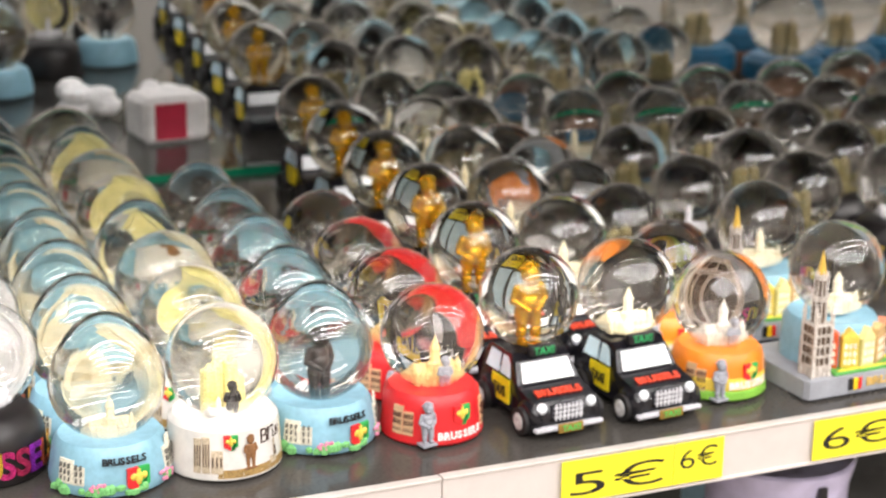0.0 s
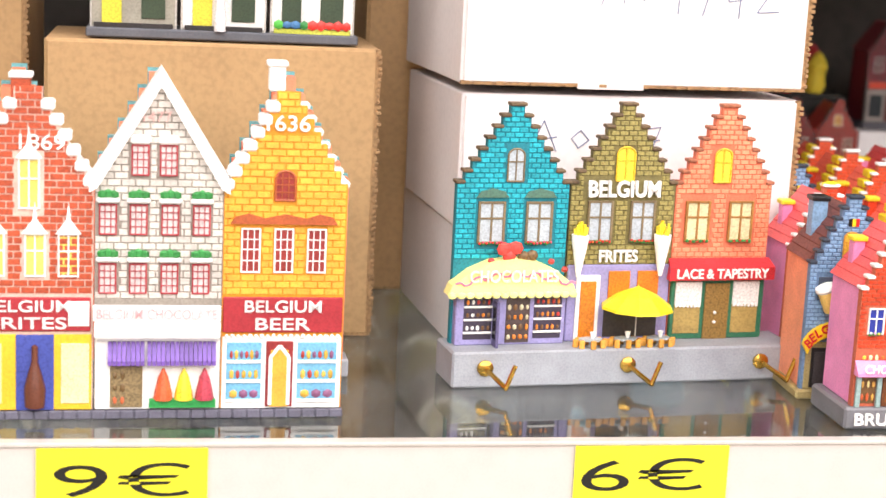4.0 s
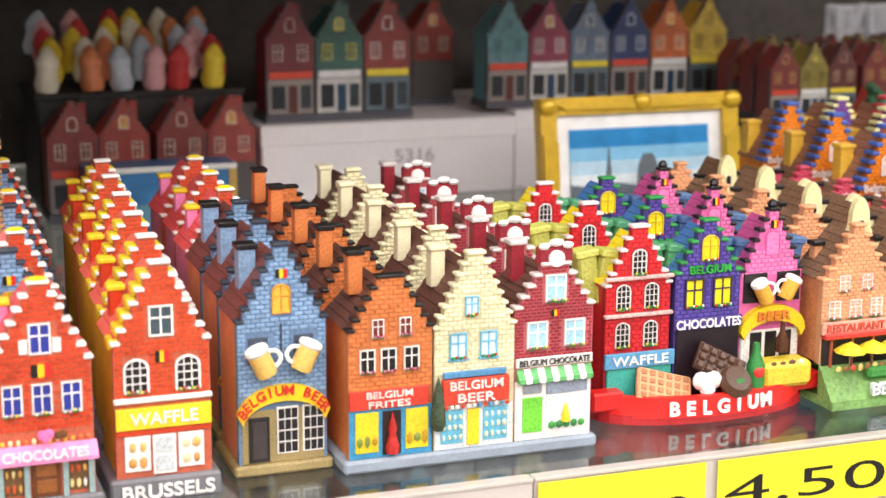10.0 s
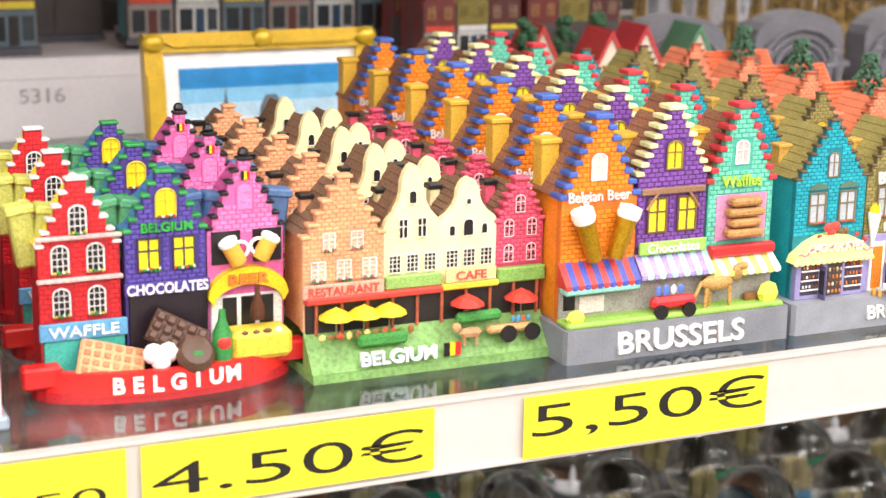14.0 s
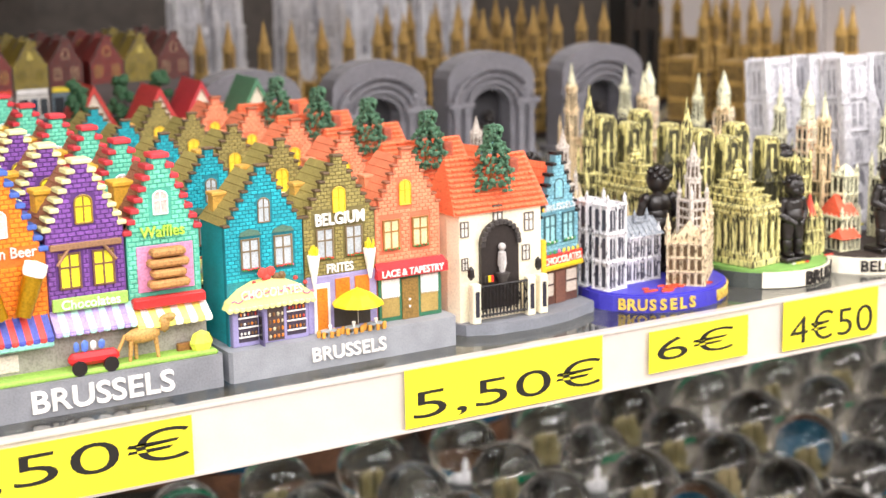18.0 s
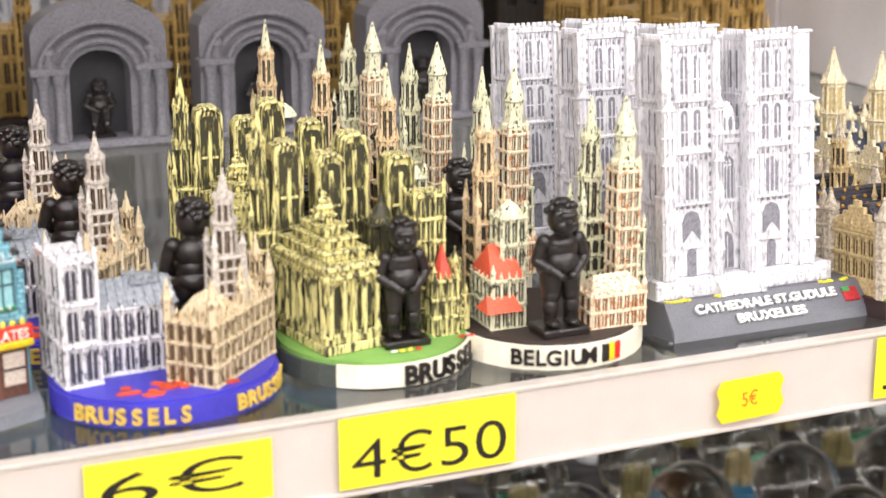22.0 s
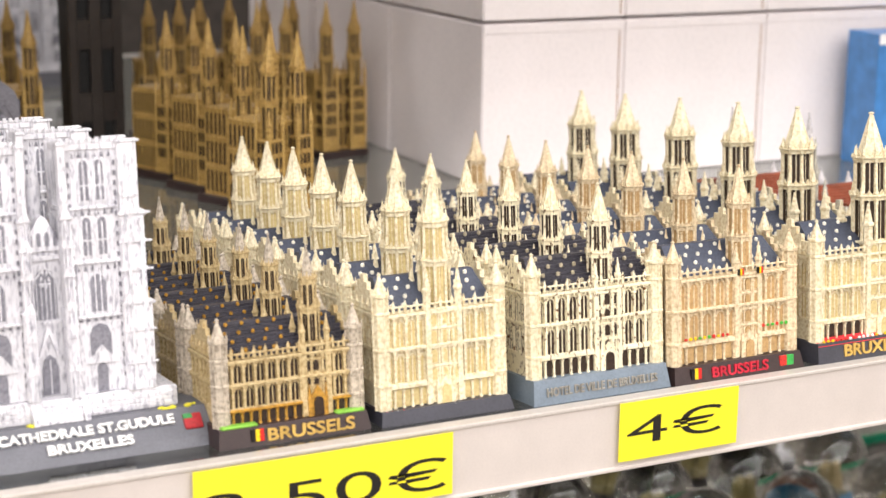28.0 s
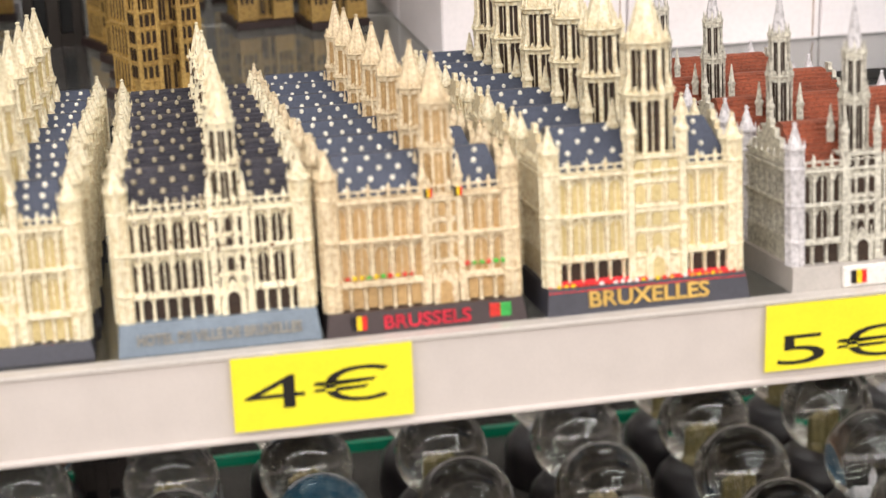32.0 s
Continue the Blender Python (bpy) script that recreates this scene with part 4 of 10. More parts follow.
    for cx in (75.5, 97.5):
        window(t, cx, 79 + z, 13, 21, y, resin("75644a"), resin("a8b0b8", 0.3), "cross", ["c8302a", "d8502a"])
    window(t, 87, 108 + z, 9, 17, y, resin("e8b32a"), resin("f3cf3a"), "archcross")
    lettering("BELGIUM", 8.5, resin("f4efe4"), t, (87, y - 0.2, 95.5 + z), width=37, deep=1.6, bold=0.025)
    lettering("FRITES", 6.3, resin("f4efe4"), t, (86, y - 0.2, 61.5 + z), width=20, deep=1.4, bold=0.025)
    for cx in (64.5, 107):
        g = Geo().lathe([(1.0, 52), (4.2, 70), (4.4, 73)], n=10).moved(Matrix.Translation((cx, y - 4.5, z)))
        cone = part("paper_cone", g, WHITE, t, smooth=True)
        fr = Geo()
        rng = random.Random(int(cx))
        for k in range(14):
            a, r = rng.uniform(0, 6.28), rng.uniform(0, 3.6)
            px, py = cx + r * math.cos(a), y - 4.5 + r * math.sin(a)
            fr.rod((px, py, 70 + z), (px + rng.uniform(-1.6, 1.6), py + rng.uniform(-1, 1), 76 + z + rng.uniform(0, 4)), 0.8, n=4)
        part("fries", fr, resin("f5d22e", 0.45, 0.2), cone, kind="stuff")
    part("shopfront", Geo().box(60.5, y - 1.5, zb, 113.5, y + 1, 57 + z, 0.5), purple, t)
    dr = panel(t, "door_frame", 65, zb, 77, 52 + z, y - 1.5, WHITE, 1.2)
    panel(dr, "shop_door", 67, zb + 2, 75, 49 + z, y - 2.2, resin("d8741e", 0.4, 0.4), 1.0)
    for cx in (87, 102):
        panel(t, "shop_window", cx - 5.5, 40 + z, cx + 5.5, 54 + z, y - 1.5, resin("d8701e", 0.4, 0.4), 0.9)
    panel(t, "shop_window", 80, zb + 2, 108, 38 + z, y - 1.5, resin("3a3530"), 0.3)
    umbrella(t, 94, y - 10, 36.5 + z, 18, 11.5, resin("f6cb1c", 0.45, 0.15), resin("b9b4a8"))
    for cx in (70, 88, 105):
        tb = part("cafe_table", Geo().lathe([(1.5, zb), (0.8, zb + 1), (0.8, zb + 3), (6, zb + 3.4), (6, zb + 4.4)], cx, y - 13, 12, 0.6), resin("9aa2a6"), t)
        g = Geo()
        for k in range(8):
            a = k * math.pi / 4
            g.box(cx + 7.6 * math.cos(a) - 1.3, y - 13 + 4.6 * math.sin(a) - 0.8, zb, cx + 7.6 * math.cos(a) + 1.3, y - 13 + 4.6 * math.sin(a) + 0.8, zb + 4.2, 0.3)
        part("chair_ring", g, resin("d8923a", 0.5, 0.3), tb, kind="stuff")
        part("cup", Geo().lathe([(0.8, zb + 4.4), (1.5, zb + 7.5), (0, zb + 7)], cx + 1, y - 13, 8), WHITE, tb)
    # coral, lace shop
    holes = [(119, 67 + z, 134, 92 + z), (142, 67 + z, 157, 92 + z), (132.5, 97 + z, 143, 118 + z), (113, 0, 168, 58 + z)]
    house(t, 114.5, 51, zb, 98 + z, 137 + z, y + 0.6, d, R_COR, resin("d46a4c", 0.6, 0.2), steps=7, plateau=8, cap=resin("9a5a40", 0.6, 0.4), holes=holes, bw=4.6, bh=2.5, brick_from=58 + z, body=R_COR, roof=resin("ea7a58", 0.5, 0.3), flank=flank)
    for cx in (126.5, 149.5):
        window(t, cx, 79 + z, 13, 21, y, resin("9a6a34"), resin("d6c998", 0.3), "cross", ["3e8a4a", "c8302a"])
    window(t, 138, 107.5 + z, 8.5, 17, y, resin("e8b32a"), resin("f3cf3a"), "archcross")
    a = part("red_awning", Geo().add([(113, y, 60 + z), (167, y, 60 + z), (168, y - 6, 56 + z), (112, y - 6, 56 + z), (168, y - 6, 49.5 + z), (112, y - 6, 49.5 + z), (112, y, 49.5 + z), (168, y, 49.5 + z)],
                                     [(0, 1, 2, 3), (3, 2, 4, 5), (5, 4, 7, 6), (0, 3, 5, 6), (1, 7, 4, 2)]), resin("c02a30"), t)
    lettering("LACE & TAPESTRY", 5, WHITE, a, (140, y - 6, 53 + z), width=49, deep=0.9, bold=0.015)
    part("shopfront", Geo().box(115, y - 1.5, zb, 165, y + 1, 50 + z, 0.5), resin("2f6a4c", 0.5, 0.3), t)
    for a0, b0 in ((117, 131), (148, 162)):
        w = panel(t, "shop_window", a0, zb + 3, b0, 48 + z, y - 1.5, resin("a58a4e"), 0.4)
        panel(w, "lace_curtain", a0, 36 + z, b0, 48 + z, y - 1.8, resin("efe9e0"), 0.7)
        goods(w, a0, 34.6 + z, b0, 37 + z, y - 1.9, ["efe9e0"], 7, 1, "lace_edge", 3, 1.2)
    panel(t, "shop_door", 133, zb, 146, 47 + z, y - 1.5, resin("8a6a34", 0.45, 0.5), 1.0)
    part("door_knobs", Geo().ball(138.5, y - 3, zb + 14, 0.9, n=8).ball(138.5, y - 3, zb + 9, 0.9, n=8), WHITE, t)


def houses_hooks():
    t = thing("key_hook_plaque", "painted resin key rack with three stepped houses and brass hooks", "key rack")
    part("base", Geo().box(0, 0, 0, 177, 30, 18, 1.0), resin("8e9096", 0.55, 0.15), t)
    trio_fronts(t, 18, 18, 8, False)
    for cx in (16, 88, 158):
        h = part("hook", Geo().lathe([(4, 0), (4, 1.2), (2.2, 2.4)], n=12).moved(Matrix.Translation((cx, 0, 10)) @ Matrix.Rotation(radians(90), 4, "X")), BRASS, t, "brass cup hook", True)
        part("hook_arm", Geo().rod((cx, -1, 10), (cx + 4, -22, 6), 1.2).rod((cx + 4, -22, 6), (cx + 8, -22, 17), 1.2).ball(cx + 4, -22, 6, 1.3), BRASS, h, smooth=True)
    return t


def houses_trio():
    t = thing("souvenir_house_row", "resin row of teal, olive and coral stepped houses, grey base", "figurine", "teal olive and coral house rows")
    part("base", Geo().slab([(-1, 0), (168, 0), (170, 3), (170, 58), (-3, 58), (-3, 3)], 0, 21), resin("83868c", 0.55, 0.15), t)
    lettering("BRUSSELS", 9.5, WHITE, t, (84, 0, 10.5), width=56, deep=1.6, bold=0.015)
    trio_fronts(t, 21, 15, 42, True)
    for cx, c in ((12, resin("d6a24a", 0.5, 0.3)), (72, resin("d6a24a", 0.5, 0.3)), (126, R_COR)):
        chimney(t, cx, 47, 96, 118, c, c, 9)
    return t


def houses_plaque():
    """Three tall snowy brick houses: dark red, grey and yellow."""
    t = thing("souvenir_house_row", "resin plaque of three snow-capped brick houses, red, grey, yellow", "figurine", "tall house plaques")
    snow = resin("f8f4ee", 0.6, 0.06)
    red, grey, yel = resin("b0492c", 0.5, 0.35), resin("cfc6bc", 0.6, 0.2), resin("eda238", 0.5, 0.2)
    kerb = resin("5b5866", 0.6, 0.2)
    part("base", Geo().box(-1, 0, 0, 165, 26, 3.5, 0.6), kerb, t)
    for k in range(27):
        part("kerb_stone", Geo().box(-1 + k * 6.15, -0.8, 0.2, 4.6 + k * 6.15, 1, 4, 0.4), kerb, t)
    y = 2.0
    # yellow
    holes = [(118, 66, 126, 86), (132.5, 66, 140.5, 86), (147, 66, 155, 86), (132, 97, 141, 113), (126, 128, 148, 138), (110, 0, 165, 56)]
    p = house(t, 110, 54, 4, 106, 146, y, 18, yel, resin("d8861e", 0.6, 0.2), steps=7, plateau=10, holes=holes, bw=6.2, bh=3.1, brick_from=56, body=R_COR, roof=snow)
    mid = 137
    for (xa, za), (xb, zb) in zip(p, p[1:]):
        if abs(za - zb) < 0.01 and za > 90:
            a, b = min(xa, xb), max(xa, xb)
            part("snow_step", Geo().box(a - 1.5, y - 1.6, za - 3.2, b + 1.2, y + 8, za + 1.5, 0.9), snow, t) if (a + b) / 2 < mid + 2 else part("snow_step", Geo().box(a - 0.8, y + 1, za - 2, b + 1.2, y + 7, za + 1.2, 0.8), snow, t)
    chimney(t, 132, 8, 146, 157, snow, snow, 7)
    for cx in (122, 136.5, 151):
        window(t, cx, 76, 8.6, 20, y, snow, resin("8a2f2a"), "grid")
    part("wavy_cornice", Geo().prism([(113, 88), (160, 88), (158, 91), (152, 92.5), (146, 90.5), (137, 92.5), (128, 90.5), (121, 92.5), (115, 91)], y - 2, y), resin("a8502c"), t)
    window(t, 136.5, 105, 8.6, 13, y, resin("a8502c"), resin("8a2f2a"), "archgrid")
    lettering("1636", 7, snow, t, (137, y - 0.6, 132.5), width=19, deep=0.8, bold=0.01)
    sign(t, "BELGIUM|BEER", 137, 47, 53, 16, y, resin("a02830", 0.5, 0.2), resin("f2e6e0"), 5.4, 34, 1.2)
    goods(t, 111, 36, 163, 39, y - 0.5, ["f4efe6"], 20, 1, "fringe", 2, 1.0)
    part("shopfront", Geo().box(110.5, y - 0.6, 4, 163.5, y + 1, 37, 0.3), snow, t)
    for a, b in ((112.5, 128), (144, 161.5)):
        w = panel(t, "shop_window", a, 7, b, 34.5, y - 0.6, resin("6fb0dc"), 0.3)
        for j in range(3):
            panel(w, "shelf_board", a, 7 + j * 9, b, 8.4 + j * 9, y - 0.8, snow, 0.9, 0.2)
            goods(w, a + 1, 8.4 + j * 9, b - 1, 14.4 + j * 9, y - 0.9, ["a83a34", "d8b04a", "7a4a6a", "c89a3a"], (3, 5, 6)[j], 1, "bottles", j, 0.95)
    d = panel(t, "door_frame", 130, 5, 142, 35, y - 0.6, resin("8a2a2a"), 0.6)
    panel(d, "shop_door", 132, 5, 140, 31, y - 1.0, yel, 0.9)
    part("door_arch", Geo().rod((132, y - 1.6, 6), (132, y - 1.6, 28), 0.9).rod((140, y - 1.6, 6), (140, y - 1.6, 28), 0.9).rod((132, y - 1.6, 28), (136, y - 1.6, 33), 0.9).rod((140, y - 1.6, 28), (136, y - 1.6, 33), 0.9), snow, d)
    # grey
    holes = [(x0, z0, x0 + 8, z0 + 15) for z0 in (57, 83) for x0 in (56.5, 69.5, 83, 96.5)] + [(70, 108, 78, 123), (82, 108, 90, 123), (55, 0, 110, 54)]
    house(t, 55, 55, 4, 108, 150, y + 0.3, 18, grey, resin("8f867c", 0.6, 0.25), gable="point", holes=holes, bw=6.0, bh=3.1, brick_from=54, body=R_COR, roof=snow)
    for s in (-1, 1):
        part("snow_bargeboard", Geo().prism([(82.5, 147), (82.5, 155), (82.5 + s * 30, 107), (82.5 + s * 30, 101), (82.5 + s * 26.5, 103)], y - 3, y + 14), snow, t)
    for z0 in (57, 83):
        for cx in (60.5, 73.5, 87, 100.5):
            w = window(t, cx, z0 + 6, 7.6, 13.5, y, resin("a8323a"), resin("d8d0cc"), "grid")
            part("snow_ledge", Geo().box(cx - 5, y - 2.4, z0 + 13.3, cx + 5, y, z0 + 15.6, 0.8), snow, w)
            part("greenery", Geo().ball(cx - 2.5, y - 1.2, z0 + 17, 2.4, 1.2, 2, 7).ball(cx, y - 1.2, z0 + 17.4, 2.4, 1.2, 2.2, 7).ball(cx + 2.5, y - 1.2, z0 + 17, 2.4, 1.2, 2, 7), GREEN, w)
    for cx in (74, 86):
        w = window(t, cx, 115, 7.6, 13.5, y, resin("a8323a"), resin("d8d0cc"), "grid")
        part("snow_ledge", Geo().box(cx - 4.4, y - 2.4, 122, cx + 4.4, y, 126, 1.0), snow, w)
    lettering("1477", 4.6, resin("d8a8a0"), t, (81, y - 0.4, 134), width=12, deep=0.8)
    s = sign(t, "BELGIUM CHOCOLATE", 82, 48, 55, 7, y - 2, snow, resin("f0b0b4"), 4.6, 52, 1.4)
    part("snow_canopy", Geo().box(55, y - 5, 36, 109.5, y, 45, 1.5), snow, t)
    for a, b in ((61, 77), (78, 108)):
        g = Geo()
        for k in range(int((b - a) / 2)):
            g.add([(a + 2 * k, y, 36), (a + 2 * k + 1.7, y, 36), (a + 2 * k + 1.7, y - 5, 27), (a + 2 * k, y - 5, 27), (a + 2 * k, y - 5, 25), (a + 2 * k + 1.7, y - 5, 25), (a + 2 * k + 1.7, y, 25), (a + 2 * k, y, 25)],
                  [(0, 1, 2, 3), (3, 2, 5, 4), (4, 5, 6, 7), (0, 3, 4, 7), (1, 6, 5, 2)])
        part("purple_awning", g, resin("6a4a9c", 0.5, 0.2), t, kind="stuff")
    part("shopfront", Geo().box(55.5, y - 0.6, 4, 109.5, y + 1, 36, 0.3), snow, t)
    w = panel(t, "shop_window", 62, 5, 76, 24, y - 0.6, resin("8a7450", 0.5, 0.5), 0.6)
    goods(w, 62.5, 6, 69, 23, y - 1.2, ["c8603a", "6a5030"], 2, 3, "stars", 4)
    w = panel(t, "planter", 79, 5, 108, 9, y - 0.6, resin("2f9a4a"), 2.0)
    for k, code in enumerate(("e0562e", "f0c82a", "b03848")):
        part("striped_cone", Geo().lathe([(4.2, 9), (3.6, 13), (2.2, 19), (0.4, 23)], 85 + k * 9, y - 1.6, 10), resin(code, 0.5, 0.4), w)
    # dark red
    holes = [(8, 64, 18, 84), (25, 64, 35, 84), (22, 92, 33, 117), (0, 0, 55, 56)]
    p = house(t, 0, 54.5, 4, 106, 145, y, 18, red, resin("d8b0a0", 0.6, 0.2), steps=6, plateau=12, holes=holes, bw=6.0, bh=3.1, brick_from=56, body=R_COR, roof=snow)
    for (xa, za), (xb, zb) in zip(p, p[1:]):
        if abs(za - zb) < 0.01 and za > 90:
            part("snow_step", Geo().box(min(xa, xb) - 1, y - 1.6, za - 3, max(xa, xb) + 1.4, y + 8, za + 1.6, 0.9), snow, t)
    chimney(t, 24, 8, 132, 149, red, snow, 8)
    for cx, cz, hh in ((13, 73, 19), (30, 73, 19), (27.5, 104, 22), (44, 73, 19)):
        w = window(t, cx, cz, 9, hh, y, snow, resin("f0d060"), "cross")
        part("snow_gable", Geo().prism([(cx - 5.5, cz + hh / 2), (cx + 5.5, cz + hh / 2), (cx + 1, cz + hh / 2 + 6), (cx, cz + hh / 2 + 14), (cx - 1, cz + hh / 2 + 6)], y - 2, y), snow, w)
    lettering("1869", 6.5, snow, t, (33, y - 0.6, 122), width=19, deep=0.8)
    sign(t, "BELGIUM|FRITES", 27, 47, 53, 15, y, resin("a02830", 0.5, 0.2), resin("f2e6e0"), 5.2, 36, 1.2)
    panel(t, "flag_bars", 44, 42, 53, 53, y - 1.4, WHITE, 0.6)
    part("shopfront", Geo().box(0.5, y - 0.6, 4, 54, y + 1, 38, 0.3), resin("f0b62a", 0.5, 0.15), t)
    panel(t, "doorway", 22, 4, 38, 38, y - 0.6, resin("3f4a9a"), 0.6)
    part("bottle_figure", Geo().lathe([(4.2, 6), (4.6, 14), (3.2, 20), (1.4, 26), (1.3, 33), (0, 34)], 30, y - 2, 10), resin("5a3020"), t, smooth=True)
    for a in (4, 41):
        panel(t, "shop_window", a, 7, a + 12, 34, y - 0.6, resin("f6d8a0"), 0.5)
    return t


def houses_ribbon():
    """Red, violet and pink gables behind sweets on a curved red ribbon."""
    t = thing("souvenir_house_row", "resin red, violet, pink houses with sweets on red ribbon base", "figurine", "red ribbon house rows")
    red, vio, pink = resin("d8262a", 0.45, 0.3), resin("56449a", 0.5, 0.3), resin("f07ab0", 0.45, 0.25)
    cols = {}
    # red, waffle shop
    holes = [(8, 36, 17, 52), (24, 36, 33, 52), (8, 56, 17, 72), (24, 56, 33, 72), (16, 75, 25, 90)]
    house(t, 2, 37, 2, 70, 100, 24, 22, red, resin("a81a20", 0.6, 0.2), steps=5, plateau=9, cap=resin("eddcd8"), holes=holes, bw=4, bh=2.3, brick_from=30, body=red, roof=R_YEL)
    for cx, cz in ((12, 44), (28, 44), (12, 64), (28, 64), (20.5, 82)):
        window(t, cx, cz, 7.6, 13, 24, resin("e8e0da"), BLACK, "archgrid", ["f2c21b", "3e8a3a", "f4efe6"])
    for zz in (53.5, 73):
        panel(t, "cornice", 1, zz, 40, zz + 2, 24, resin("e8b4ac", 0.5, 0.4), 2.4, 0.5)
    sign(t, "WAFFLE", 21, 31, 40, 8, 22, resin("5a9cc8"), WHITE, 5, 32, 1.6)
    part("teal_wall", Geo().box(3, 22, 3, 40, 25, 27, 0.5), resin("3fae9c"), t)
    # violet, chocolate shop
    holes = [(46, 55, 58, 72), (62, 55, 75, 72), (55, 80, 66, 95)]
    house(t, 41, 38, 2, 74, 101, 22.5, 22, vio, resin("3c3070", 0.6, 0.2), steps=5, plateau=8, cap=resin("2f8a44", 0.5, 0.3), holes=holes, bw=4, bh=2.3, brick_from=48, body=vio, roof=resin("3f6aa8", 0.5, 0.3))
    for cx in (52, 68.5):
        window(t, cx, 63.5, 11, 15.5, 22.5, resin("3a3040"), resin("f6d81c"), "cross", ["d6322a", "2f8a44", "f4efe6"])
    window(t, 60.5, 87, 9, 13, 22.5, resin("d8b82a"), resin("f6d81c"), "archcross", ["d6322a", "f4efe6"])
    lettering("BELGIUM", 4.4, resin("2f9a3a"), t, (60.5, 22, 76), width=24, deep=1.4, bold=0.02)
    sign(t, "CHOCOLATES", 60, 47.5, 40, 6, 21, resin("43347e"), WHITE, 5, 38, 1.0, 0.02)
    part("dark_shop", Geo().box(42, 21, 2, 79, 24, 45, 0.5), resin("241c22", 0.3), t)
    # pink, beer shop
    holes = [(88, 84, 96, 95), (81, 50, 117, 70)]
    house(t, 80, 37, 2, 72, 104, 24, 22, pink, resin("d05a94", 0.6, 0.2), steps=6, plateau=6, cap=BLACK, holes=holes, bw=4, bh=2.3, brick_from=44, body=pink, roof=resin("b94a80", 0.5, 0.3))
    part("finial", Geo().ball(98.5, 26, 107, 3, 2.6, 3, 8), BLACK, t)
    window(t, 98.5, 87, 8, 13, 24, resin("d05a94"), pink, "arch")
    flag(t, 98.5, 97, 4, 4, 23)
    for cx in (89, 109):
        panel(t, "shutter", cx - 7, 55, cx + 7, 71, 24, BLACK, 0.8)
    beer, foam = resin("e0a03a", 0.3, 0.2), resin("fbf5ea", 0.5, 0.05)
    beer_mug(t, 91, 62, 19, 4.2, 13, -28, beer, foam)
    beer_mug(t, 107, 63, 19, 4.2, 13, 28, beer, foam)
    arc = [(98.5 + 19.5 * math.cos(k), 40 + 14 * math.sin(k)) for k in np.linspace(math.pi, 0, 13)]
    inner = [(98.5 + 17 * math.cos(k), 36 + 9.5 * math.sin(k)) for k in np.linspace(0, math.pi, 13)]
    s = part("arched_sign", Geo().prism(arc + inner, 19, 25), resin("f2c21b", 0.4, 0.1), t)
    lettering("BEER", 5, resin("d8742a"), s, (98.5, 19, 48.5), width=20, deep=1.2, bold=0.02)
    part("shopfront", Geo().box(81, 22.5, 2, 116, 25, 40, 0.5), resin("f4efe6"), t)
    for cx in (90, 99, 108):
        panel(t, "shop_window", cx - 3.4, 22, cx + 3.4, 39, 22.5, BLACK, 0.6)
    # ground, ribbon, sweets
    half = [(58.5 + 61 * math.cos(k), 26 - 25 * math.sin(k)) for k in np.linspace(0, math.pi, 17)]
    part("base", Geo().slab(half + [(-2, 48), (119, 48)], 0, 5), resin("b01c20"), t)
    rib = [(58.5 + 60 * math.cos(k), 27 - 27 * math.sin(k)) for k in np.linspace(math.pi * 0.08, math.pi * 0.92, 21)]
    ribi = [(58.5 + 55 * math.cos(k), 28 - 24 * math.sin(k)) for k in np.linspace(math.pi * 0.92, math.pi * 0.08, 21)]
    r = part("ribbon", Geo().slab(rib + ribi, 3.5, 14.5), resin("e0241f", 0.4, 0.1), t)
    for sgn in (-1, 1):
        part("ribbon_fold", Geo().box(58.5 + sgn * 58 - 9, 14, 7, 58.5 + sgn * 58 + 9, 24, 17, 1.2), resin("d01f1c", 0.4, 0.1), r)
    words = "BELGIUM"
    for k, ch in enumerate(words):
        ang = math.pi * (0.645 - 0.29 * k / 6)
        ob = lettering(ch, 7.6, WHITE, r, (58.5 + 60 * math.cos(ang), 26.4 - 27 * math.sin(ang), 9), deep=1.4, bold=0.03)
        ob.rotation_euler = (0, 0, (math.pi / 2 - ang) * 0.5)
    wf = Geo().box(0, 0, 0, 30, 4, 19, 1)
    m = Matrix.Translation((14, 9, 14)) @ Matrix.Rotation(radians(-38), 4, "X") @ Matrix.Rotation(radians(18), 4, "Y")
    wft = part("waffle", wf.moved(m), resin("dfa070", 0.6, 0.3), t)
    g = Geo()
    for i in range(6):
        for j in range(4):
            g.box(2 + i * 4.6, -0.6, 2 + j * 4.3, 5 + i * 4.6, 0.4, 4.8 + j * 4.3, 0.3)
    part("waffle_grid", g.moved(m), resin("b9764a", 0.6, 0.3), wft, kind="stuff")
    part("cream_heart", Geo().ball(49, 6, 21, 5, 3.6, 5, 10).ball(56, 6, 21, 5, 3.6, 5, 10).ball(52.5, 5.5, 17, 4.6, 3.4, 5, 10), resin("fbf4ec"), t, smooth=True)
    m = Matrix.Translation((50, 13, 34)) @ Matrix.Rotation(radians(-35), 4, "X") @ Matrix.Rotation(radians(32), 4, "Y")
    bar = part("chocolate_bar", Geo().box(0, 0, -8, 27, 3, 8, 0.6).moved(m), resin("40281a", 0.35, 0.3), t)
    for i in range(5):
        for j in range(3):
            part("chocolate_piece", Geo().box(1 + i * 5.1, -1.4, -7.4 + j * 5, 5.4 + i * 5.1, 0.2, -3 + j * 5, 0.8).moved(m), resin("4c3020", 0.35, 0.3), bar)
